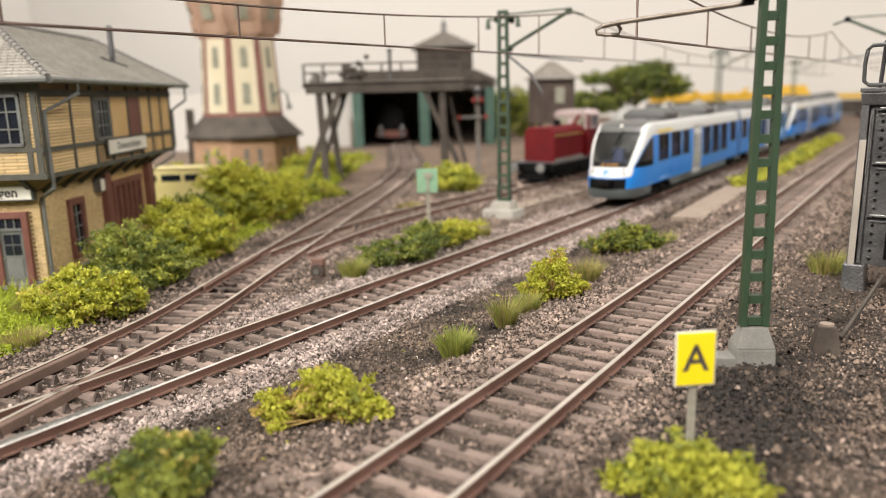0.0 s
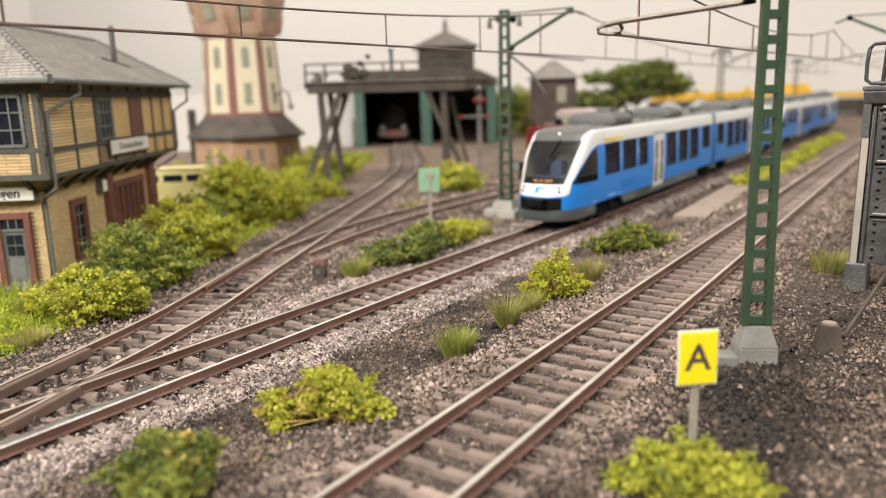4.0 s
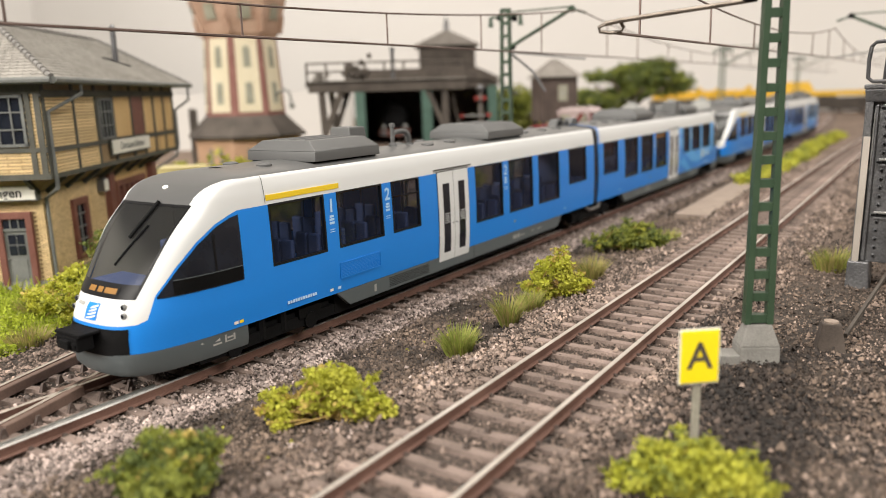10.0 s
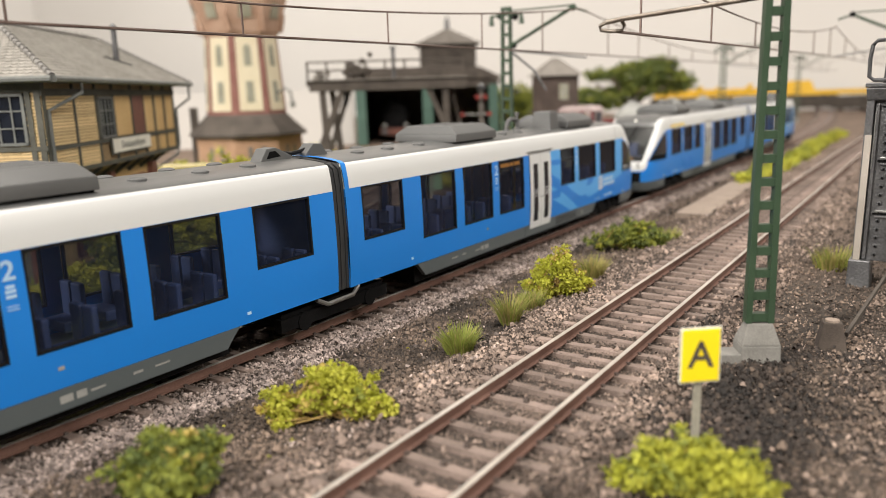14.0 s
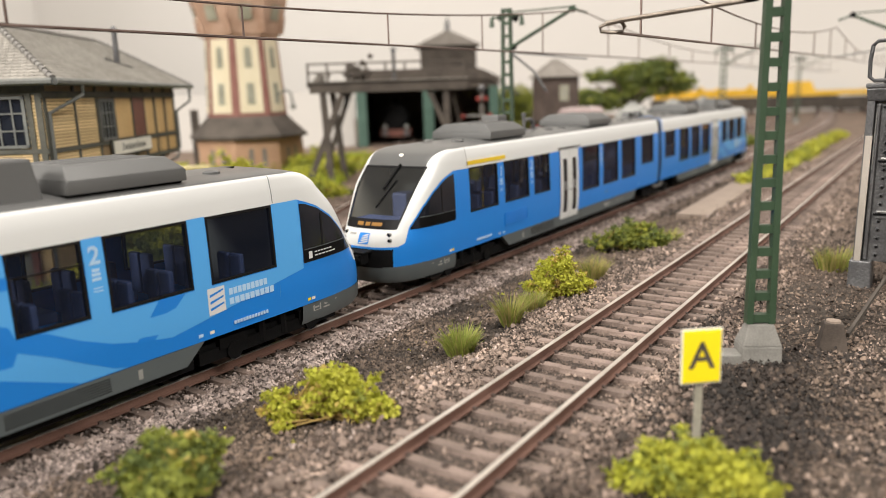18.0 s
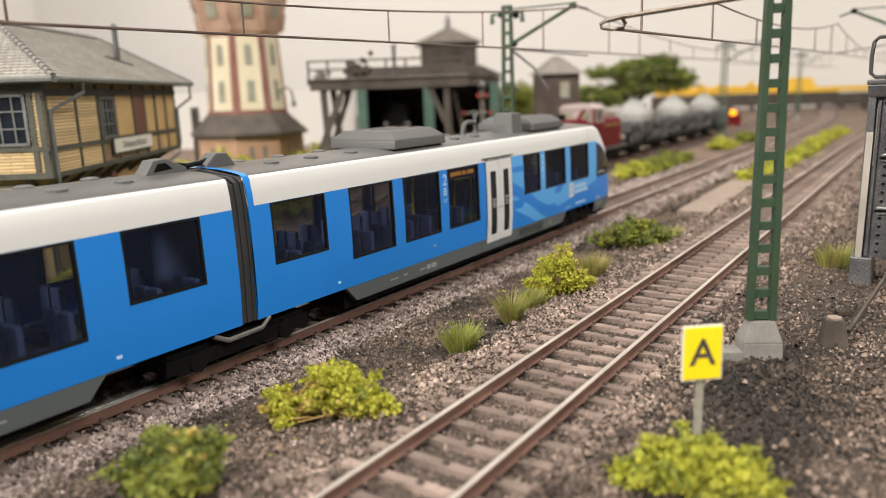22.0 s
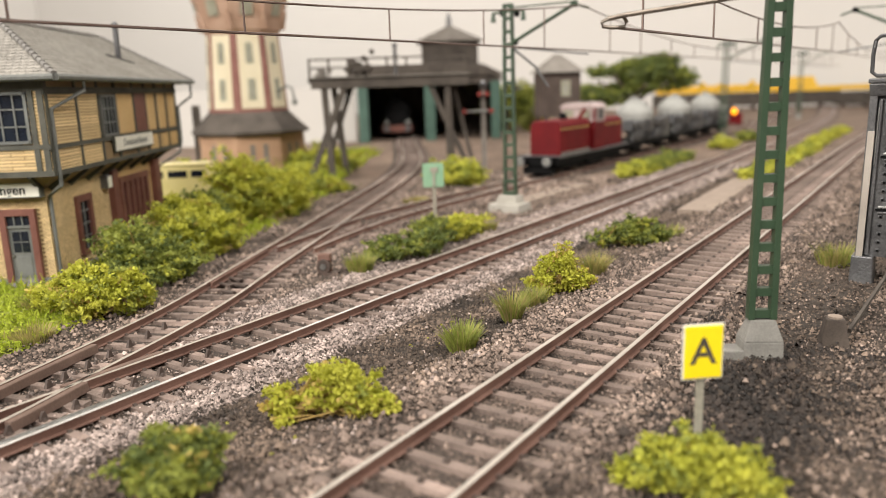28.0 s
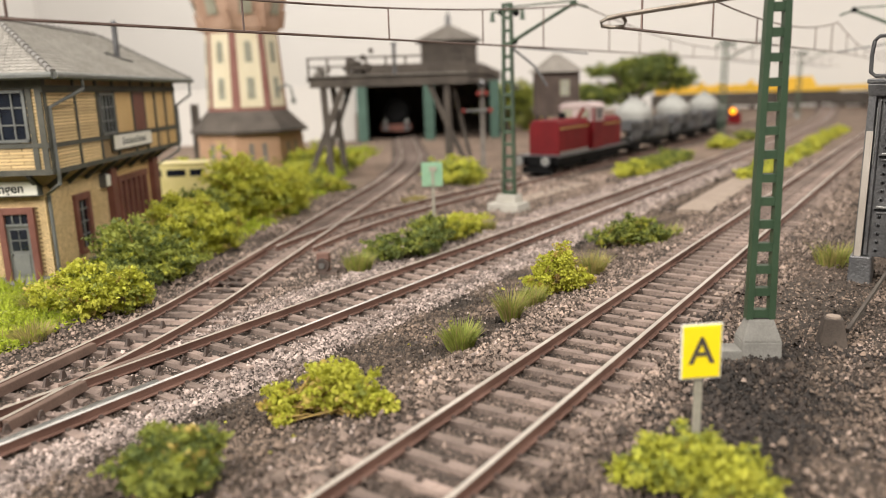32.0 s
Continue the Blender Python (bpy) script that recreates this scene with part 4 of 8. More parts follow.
            # class number, emergency marks
            for u, txt in (((-4.92, "1"),) if half == 0 else ()) + ((-2.57, "2"), (4.32, "2")):
                h = Geo()
                for q, (zz, l) in enumerate(((2.98, 0.15), (2.9, 0.18), (2.81, 0.18), (2.66, 0.2), (2.60, 0.2))):
                    h.box(*sorted((s * (wall_x(zz) + 0.002), s * (wall_x(zz) + 0.008))), u - l / 2, u + l / 2, zz, zz + (0.06 if q < 3 else 0.02))
                part("pictogram", flip(h, half), M["pale_mark"], body, "column of small pale signs")["kind"] = "stuff"
                cu = bpy.data.curves.new("class_number", "FONT")
                cu.body, cu.size, cu.align_x, cu.offset = txt, 0.48 * K, "CENTER", 0.00012
                tmp = bpy.data.objects.new("tmp", cu)
                me = bpy.data.meshes.new_from_object(tmp)
                bpy.data.objects.remove(tmp)
                ob = part("class_number", me, M["pale_mark"], body, "pale blue class number " + txt)
                sx = s if half == 0 else -s
                uu = u if half == 0 else 2 * MID - u
                ob.matrix_basis = Matrix.Translation((sx * (wall_x(3.2) + 0.012) * K, uu * K, 3.13 * K)) @ Euler((radians(90), 0, radians(90 if sx > 0 else -90))).to_matrix().to_4x4()
            # skirts
            h = Geo().prism([(-4.85, 0.94), (9.15, 0.94), (8.75, 0.52), (-4.35, 0.52)], "x", *sorted((s * 1.40, s * 1.535)))
            sk = part("skirt", flip(h, half), M["skirt_grey"], car, "dark grey equipment skirt")
            for p, q, z0, z1 in ((4.9, 5.15, 0.66, 0.80), (5.22, 5.42, 0.66, 0.80), (5.5, 5.8, 0.70, 0.74), (6.4, 6.62, 0.72, 0.77), (6.9, 7.25, 0.72, 0.755), (-3.3, -3.2, 0.62, 0.82)):
                h = Geo().box(*sorted((s * 1.53, s * 1.541)), p, q, z0, z1)
                part("marking", flip(h, half), M["silo"], sk)
            for k in range(6):
                h = Geo().box(*sorted((s * 1.53, s * 1.545)), -2.6, -0.6, 0.60 + k * 0.05, 0.615 + k * 0.05)
                part("grille_bar", flip(h, half), M["gasket"], sk)
            part("skirt_joint", flip(Geo().box(*sorted((s * 1.5, s * 1.537)), 2.1, 2.12, 0.52, 0.94), half), M["gasket"], sk)
            h = Geo()
            for k in range(12):
                h.box(*sorted((s * 1.575, s * 1.584)), -6.68 + 0.087 * k, -6.615 + 0.087 * k, 1.11, 1.185)
            part("running_number", flip(h, half), M["pale_mark"], body, "row of pale bars")["kind"] = "stuff"
            # louvre panel
            h = Geo()
            if half == 1:
                h.add([(s * 1.583, u, z) for u, z in ((-4.66, 1.0), (-4.64, 1.0), (-4.64, 1.02), (-4.66, 1.02))], [(0, 1, 2, 3)])
            for z in () if half else (1.30, 1.70):
                h.box(*sorted((s * 1.58, s * 1.60)), -4.70, -3.02, z, z + 0.04)
            for u in () if half else (-4.73, -3.04):
                h.box(*sorted((s * 1.58, s * 1.60)), u, u + 0.035, 1.30, 1.74)
            for k in range(0 if half else 9):
                h.box(*sorted((s * 1.575, s * 1.587)), -4.68, -3.05, 1.355 + k * 0.038, 1.373 + k * 0.038)
            part("louvre" if half == 0 else "fixing_dot", flip(h, half), M["train_blue"], body, "blue ventilation louvre" if half == 0 else "")
            # first class stripe
            if half == 0:
                h = Geo().box(*sorted((s * 1.47, s * 1.538)), -7.09, -4.56, 3.70, 3.83)
                part("class_stripe", flip(h, half), M["stripe_y"], body, "yellow first class stripe")
            h = Geo().add([(s * (wall_x(z) + 0.004), u, z) for z in (3.64, 3.8, 3.9, 4.05, 4.2, 4.27) for u in (-7.13, -7.11)], [(2 * i, 2 * i + 1, 2 * i + 3, 2 * i + 2) for i in range(5)])
            part("panel_seam", flip(h, half), M["skirt_grey"], body)
            # pale markings on the apron and the body foot
            ax = lambda u: 1.5 * 0.985 * float(np.interp((-7.9 - u) / 2.95, PLAN_S, PLAN_Q)) + 0.012
            for p, q, z0, z1 in ((-8.28, -8.33, 0.70, 0.88), (-8.52, -8.57, 0.70, 0.88), (-8.28, -8.57, 0.86, 0.88), (-8.28, -8.57, 0.70, 0.72), (-8.34, -8.50, 0.77, 0.81), (-8.70, -8.84, 0.78, 0.88), (-8.88, -8.95, 0.80, 0.88), (-8.66, -8.9, 0.70, 0.74), (-9.05, -9.2, 0.82, 0.85)):
                h = Geo().add([(s * ax(u), u, z) for z in (z0, z1) for u in (p, q)], [(0, 1, 3, 2)])
                part("marking", flip(h, half), M["silo"], car)
            for p, z0, mm in ((-8.05, 1.04, "stripe_y"), (-8.2, 1.04, "sign_white"), (-5.0, 1.05, "sign_white"), (-4.7, 1.05, "pale_mark"), (5.05, 1.3, "silo"), (9.5, 1.15, "pale_mark")):
                h = Geo().add([(s * ((nose_x(u, z0) if u < U_END else wall_x(z0)) + 0.006), u, z) for z in (z0, z0 + 0.07) for u in (p, p - 0.12)], [(0, 1, 3, 2)])
                part("small_mark", flip(h, half), M[mm], body)
            for u in ((DOOR[0] + DOOR[1]) / 2 - 0.1, (DOOR[0] + DOOR[1]) / 2 + 0.1):
                part("door_button", flip(Geo().cyl((s * 1.55, u, 1.95), (s * (wall_x(1.95) + 0.035), u, 1.95), 0.035, 0.03, 8), half), M["gasket"], body)
            # number, lettering and sweeping pale decor on the rear section
            if half == 1:
                def sheet(name, lo, hi, u0, u1, mat, label, out, nn=16):
                    h = Geo()
                    uu = np.linspace(u0, u1, nn)
                    mm = 5
                    for u in uu:
                        zl, zh = lo(u), max(hi(u), lo(u) + 1e-3)
                        for q in range(mm):
                            z = zl + (zh - zl) * q / (mm - 1)
                            h.v.append((s * (nose_x(u, z) + out if u < U_END else wall_x(z) + out), u, z))
                    h.f += [(i * mm + q, i * mm + q + 1, (i + 1) * mm + q + 1, (i + 1) * mm + q) for i in range(nn - 1) for q in range(mm - 1)]
                    part(name, flip(h, half), mat, body, label, smooth=True)

                sheet("decor_field", lambda u: 0.97 if u > -3.9 else 1.27 - 0.164 * (u + 4.05), lambda u: 1.68 if u > -1.0 else 2.11, -7.95, -0.06, M["light_blue"], "pale blue painted field", 0.003, 40)
                for p, q in ((-0.97, -0.06), (-2.77, -2.37), (-5.14, -4.69), (-7.95, -7.06)):
                    sheet("decor_field", lambda u: 2.0, lambda u: 3.62, p, q, M["light_blue"], "pale blue painted field", 0.003, 6)
                hi_ = lambda u: float(np.interp(u, [-4.05, -3.35, -2.7, -2.1, -1.6, -1.0, -0.06], [1.27, 1.38, 1.54, 1.78, 2.04, 2.32, 2.72]))
                lo_ = lambda u: float(np.interp(u, [-4.05, -3.0, -2.7, -2.1, -1.6, -1.0, -0.06], [0.965, 0.965, 1.04, 1.34, 1.61, 1.88, 2.24]))
                sheet("decor_sweep", lo_, lambda u: min(hi_(u), 2.11 if u < -0.97 else 9), -4.05, -0.06, M["train_blue"], "darker blue sweeping stripe", 0.006, 40)
                sheet("decor_sweep", lambda u: 0.965, lambda u: 1.72 + 0.38 * (u + 0.06), -2.0, -0.06, M["train_blue"], "darker blue sweeping stripe", 0.006, 12)
                sheet("decor_sweep", lambda u: 3.05 + 0.05 * u, lambda u: 3.24 + 0.02 * u, -0.97, -0.06, M["train_blue"], "darker blue sweeping stripe", 0.006, 6)
                h = Geo()
                h.add([(s * (wall_x(z) + 0.007), u, z) for u, z in ((-3.2, 1.36), (-3.62, 1.32), (-4.45, 2.11), (-3.8, 2.11))], [(0, 1, 2, 3)])
                part("decor_sweep", flip(h, half), M["train_blue"], body)
                h = Geo().add([(s * (wall_x(z) + 0.009), u, z) for u, z in ((-5.0, 1.46), (-5.46, 1.50), (-5.46, 2.06), (-5.0, 2.06))], [(0, 1, 2, 3)])
                em = part("emblem", flip(h, half), M["train_white"], body, "white square emblem")
                for k in range(3):
                    h = Geo().add([(s * (wall_x(z) + 0.012), u, z) for u, z in ((-5.05, 1.56 + 0.15 * k), (-5.42, 1.66 + 0.15 * k), (-5.42, 1.70 + 0.15 * k), (-5.05, 1.62 + 0.15 * k))], [(0, 1, 2, 3)])
                    part("emblem_stroke", flip(h, half), M["train_blue"], em)
                h = Geo()
                for zz, l in ((1.80, 1.15), (1.58, 1.35)):
                    for k in range(9):
                        h.add([(s * (wall_x(z) + 0.009), u, z) for u, z in ((-5.58 - l * k / 9, zz), (-5.58 - l * (k + 0.82) / 9, zz), (-5.58 - l * (k + 0.82) / 9, zz + 0.15), (-5.58 - l * k / 9, zz + 0.15))], [(0, 1, 2, 3)])
                part("lettering", flip(h, half), M["pale_mark"], body, "two lines of pale operator lettering bars")
        # blue end frame round the gangway, on the rear section alone; roof lugs on both
        if half:
            h = Geo()
            ring = [(q * (wall_x(z) + 0.012), z) for q, zz in ((1, WALL_Z[1:]), (-1, WALL_Z[-2:0:-1])) for z in zz]
            h.add([(x, u, z + (0.012 if z > 4.2 else 0)) for u in (END - 0.16, END + 0.015) for x, z in ring], [(i, i + 1, i + 1 + len(ring), i + len(ring)) for i in range(len(ring) - 1)])
            part("end_frame", flip(h, half), M["train_blue"], body, "blue end frame", smooth=True)
        h = Geo().prism([(11.36, 4.40), (11.62, 4.74), (11.95, 4.76), (END - 0.04, 4.52), (END - 0.04, 4.40)], "x", -0.2, 0.2)
        lug = part("roof_lug", flip(h, half), M["train_grey"], car, "grey wedge-shaped roof bracket", bevel=0.03)
        part("lug_recess", flip(Geo().prism([(11.6, 4.48), (11.72, 4.66), (11.92, 4.67), (12.1, 4.52)], "x", 0.17, 0.206), half), M["black"], lug)
        part("roof_link", flip(Geo().tube([(0.0, 12.0, 4.62), (0.03, END - 0.05, 4.56), (0.0, MID, 4.53)], 0.06, 8), half), M["gasket"], car, "dark cable link across the joint", smooth=True)
        # roof equipment
        for u0, u1 in ((-5.05, -2.4), (3.7, 6.37)):
            h = Geo().frustum((-1.24, 1.24, u0, u1), (-1.24, 1.24, u0 + 0.02, u1 - 0.02), 4.40, 4.66)
            h.frustum((-1.24, 1.24, u0 + 0.02, u1 - 0.02), (-0.86, 0.86, u0 + 0.22, u1 - 0.2), 4.66, 4.92)
            un = part("roof_unit", flip(h, half), M["train_grey"], car, "grey roof-mounted cooling unit", bevel=0.03, smooth=True)
            # a black box stands in for the shadow beneath the unit
            part("unit_gap_shade", flip(Geo().box(-1.12, 1.12, u0 + 0.06, u1 - 0.06, 4.24, 4.41), half), M["black"], un, "black block for the shadow gap under the unit")
            for x in (-0.5, 0.0, 0.5):
                part("unit_ridge", flip(Geo().frustum((x - 0.1, x + 0.1, u0 + 0.3, u1 - 0.3), (x - 0.05, x + 0.05, u0 + 0.4, u1 - 0.4), 4.90, 4.95), half), M["train_grey"], un)
        h = Geo().frustum((-1.0, -0.1, -2.12, -1.2), (-0.92, -0.18, -2.0, -1.3), 4.3, 5.12)
        part("roof_box", flip(h, half), M["train_grey"], car, "square grey roof box", bevel=0.05)
        h = Geo().tube([(0.0, -0.17, 4.66), (0.0, -0.13, 4.82), (0.0, 0.02, 4.87), (0.0, 0.35, 4.88), (0.0, 0.53, 4.84), (0.0, 0.67, 4.70), (0.0, 0.72, 4.42)], 0.08, 10).cyl((0.0, -0.17, 4.42), (0.0, -0.17, 5.12), 0.07, 0.065).cyl((0.0, -0.17, 5.04), (0.0, -0.17, 5.15), 0.1, 0.09)
        for k in range(4):
            h.cyl((0.0, 0.60 + 0.03 * k, 4.80 - 0.07 * k), (0.0, 0.61 + 0.03 * k, 4.77 - 0.07 * k), 0.1, 0.1)
        h.cyl((0.0, 0.72, 4.43), (0.0, 0.72, 4.48), 0.17, 0.14).cyl((0.0, -0.17, 4.43), (0.0, -0.17, 4.54), 0.15, 0.11)
        part("exhaust_pipe", flip(h, half), M["train_grey"], car, "bent grey exhaust pipe", smooth=True)
        for u in (-6.2, 0.9, 2.2, 7.6, 9.2, 10.6):
            for x in (-0.6, 0.6):
                part("roof_cap", flip(Geo().lathe([(0.2, 4.36), (0.2, 4.44), (0.12, 4.47)], 10, x, u), half), M["train_grey"], car)
        # bogies
        for u0 in (-7.0,):
            h = Geo().box(-1.25, 1.25, u0 - 2.1, u0 + 2.1, 0.42, 0.72)
            for s in (-1, 1):
                h.box(*sorted((s * 1.15, s * 1.36)), u0 - 2.2, u0 + 2.2, 0.34, 0.62)
                for k in (-1.25, 1.25):
                    h.cyl((s * 1.1, u0 + k, 0.45), (s * 1.42, u0 + k, 0.45), 0.22, 0.22, 10)
                    h.box(*sorted((s * 1.2, s * 1.4)), u0 + k - 0.4, u0 + k + 0.4, 0.55, 0.8)
                h.cyl((s * 1.3, u0 - 0.35, 0.4), (s * 1.3, u0 - 0.35, 0.95), 0.12, 0.12, 8).cyl((s * 1.3, u0 + 0.35, 0.4), (s * 1.3, u0 + 0.35, 0.95), 0.12, 0.12, 8)
            bg = part("bogie", flip(h, half), M["black"], car, "black sprung bogie")
            for k in (-1.25, 1.25):
                for s in (-1, 1):
                    h = Geo().cyl((s * 0.72, u0 + k, 0.47), (s * 0.92, u0 + k, 0.47), 0.47, 0.45, 18)
                    part("wheel", flip(h, half), M["chair"], bg)
        # interior
        h = Geo().box(-1.42, 1.42, -7.4, 12.15, 1.0, 1.08).box(-1.44, 1.44, -7.45, -7.4, 1.0, 3.9)
        part("interior_floor", flip(h, half), M["skirt_grey"], car)
        part("end_lining", flip(Geo().box(-1.42, 1.42, END - 0.12, END - 0.06, 1.0, 4.1), half), M["seat_blue"], car, "dark blue end wall lining")
        # long box added behind the skirts to block light; short underframe box at the nose
        h = Geo().box(-1.28, 1.28, -4.7, 9.0, 0.3, 0.93).box(-0.8, 0.8, -9.9, -9.2, 0.62, 0.97)
        part("underframe", flip(h, half), M["black"], car, "black underframe block added to keep light from under the floor")
        for u, x in ((3.2, 0.5), (0.3, 0.7), (1.4, -0.7), (-3.6, 0.0)):
            part("grab_pole", flip(Geo().cyl((x, u, 1.05), (x, u, 4.2), 0.045, 0.045, 8), half), M["stripe_y"], car, "yellow grab pole")
        for s in (-1, 1) if half else ():
            ds = part("interior_display", flip(Geo().box(*sorted((s * 1.40, s * 1.47)), 2.36, 3.96, 3.24, 3.54), half), M["gasket"], car, "black passenger display behind the window")
            for k, (p, q) in enumerate(((2.44, 2.84), (2.92, 3.16), (3.22, 3.86))):
                part("display_text", flip(Geo().box(*sorted((s * 1.46, s * 1.48)), p, q, 3.33, 3.46), half), M["led_side"], ds, "unreadable amber letters")
        for u in list(np.arange(-6.7, -1.0, 0.95)) + list(np.arange(2.5, 11.5, 0.95)):
            for x in (-1.0, 1.0):
                zf = 1.6 if u < 0 else 1.25
                h = Geo().box(x - 0.42, x + 0.42, u, u + 0.5, zf, zf + 0.25).box(x - 0.40, x - 0.03, u + 0.44, u + 0.58, zf, zf + 1.0).box(x + 0.03, x + 0.40, u + 0.44, u + 0.58, zf, zf + 1.0)
                part("seat", flip(h, half), M["seat_blue"], car, bevel=0.06)
        h = Geo().box(-0.8, 0.8, -10.3, -9.4, 1.9, 2.3).box(-0.5, 0.1, -8.6, -8.0, 1.4, 2.9)
        part("cab_desk", flip(h, half), M["seat_blue"], car, "dark driver's desk and seat", bevel=0.08)
        h = Geo().box(-1.3, 1.3, -7.46, -7.44, 1.1, 4.1)
        part("cab_wall", flip(h, half), M["skirt_grey"], car, "grey cab partition")
        # inner lining of the cab, clear of the screen
        h = Geo()
        lr = [1.0, 1.5, 2.0, 2.3, 2.7, 3.1, 3.5, 3.9, 4.1, 4.25]
        for s in (-1, 1):
            for z in lr:
                for c in (0.1, 0.25, 0.4, 0.55, 0.7, 0.85, 1.0):
                    x = s * (sc(z) + 0.04 + (0.96 - sc(z)) * c) * wall_x(z)
                    h.v.append((x * 0.955, nose_u(x, z) + 0.1, z))
        m7 = 7
        for k in range(2):
            o = k * m7 * len(lr)
            h.f += [(o + j * m7 + i, o + j * m7 + i + 1, o + (j + 1) * m7 + i + 1, o + (j + 1) * m7 + i) for j in range(len(lr) - 1) for i in range(m7 - 1)]
        part("cab_lining", flip(h, half), M["cab_grey"], car, "grey cab lining", smooth=True)
    # bellows between the two sections and the shared bogie
    h = Geo()
    hoop = [(-1.5, 0.95), (1.5, 0.95), (1.54, 2.4), (1.49, 3.7), (1.42, 4.18), (1.26, 4.29), (0, 4.41), (-1.26, 4.29), (-1.42, 4.18), (-1.49, 3.7), (-1.54, 2.4)]
    y0, dy = ENDS[0] + 0.005, (2 * MID - sum(ENDS) - 0.01) / 5
    for k in range(5):
        q = 1.0 if k % 2 == 0 else 0.982
        h.prism([(x * q, 0.95 + (z - 0.95) * q) for x, z in hoop], "y", y0 + k * dy, y0 + (k + 1) * dy)
    part("bellows", h, M["bellows"], car, "dark grey ribbed gangway bellows")
    h = Geo().box(-1.3, 1.3, MID - 2.0, MID + 2.0, 0.42, 0.75)
    for s in (-1, 1):
        h.box(*sorted((s * 1.15, s * 1.4)), MID - 2.1, MID + 2.1, 0.34, 0.66)
        for k in (-1.3, 1.3):
            h.cyl((s * 1.1, MID + k, 0.45), (s * 1.44, MID + k, 0.45), 0.24, 0.24, 10)
        part("yaw_damper", Geo().tube([(s * 1.48, MID - 0.9, 0.9), (s * 1.54, MID - 0.55, 0.72), (s * 1.54, MID + 0.45, 0.74), (s * 1.48, MID + 0.75, 0.92)], 0.06, 8), M["silver"], car, "bare metal yaw damper", smooth=True)
    bg = part("bogie", h, M["black"], car, "black shared bogie")
    for k in (-1.3, 1.3):
        for s in (-1, 1):
            part("wheel", Geo().cyl((s * 0.72, MID + k, 0.47), (s * 0.92, MID + k, 0.47), 0.47, 0.45, 18), M["chair"], bg)
    return car


PITCH = 48.17
railcar_1 = build_railcar(P(-8.5, 47.8, ZB))
railcar_2 = copy_thing(railcar_1, P(-8.5, 47.8 + PITCH, ZB))

# ---- signal box: local x runs along its long side, y along the door front ----
def course_wall(g, axis, at, out, u0, u1, z0, z1, holes=(), bh=0.078, bl=0.2, joint=0.022, seed=1):
    """Bricks proud of a wall plane. axis: 'x' wall plane x = at, 'y' wall plane y = at; out: depth outwards."""
    rnd = random.Random(seed)
    z, k = z0, 0
    while z + bh <= z1 + 1e-6:
        u = u0 - (bl / 2 if k % 2 else 0)
        while u < u1:
            a, b = max(u, u0), min(u + bl - joint, u1)
            if b - a > 0.03 and not any(h[0] < (a + b) / 2 < h[1] and h[2] < z + bh / 2 < h[3] for h in holes):
                d = out * rnd.uniform(0.75, 1.2)
                if axis == "x":
                    g.box(*sorted((at, at + d)), a, b, z, z + bh - joint)
                else:
                    g.box(a, b, *sorted((at, at + d)), z, z + bh - joint)
            u += bl
        z += bh
        k += 1
    return g


M["brick_i"] = surface("yellow_brick_row", (0.57, 0.41, 0.205), (0.70, 0.535, 0.30), 1.6, 0.75, grain=0.12, bump=0.3, fine=0.04, vary="island", swing=0.16)
M["slate_i"] = surface("grey_slate_tile", (0.21, 0.197, 0.175), (0.30, 0.283, 0.255), 1.6, 0.8, grain=0.10, bump=0.3, fine=0.05, vary="island", swing=0.14)


def text_mesh(words, size, align="CENTER"):
    cu = bpy.data.curves.new("letters", "FONT")
    cu.body, cu.size, cu.align_x, cu.align_y, cu.extrude, cu.offset = words, size * K, align, "CENTER", 0.00002, 0.00008
    tmp = bpy.data.objects.new("tmp", cu)
    me = bpy.data.meshes.new_from_object(tmp)
    bpy.data.objects.remove(tmp)
    return me


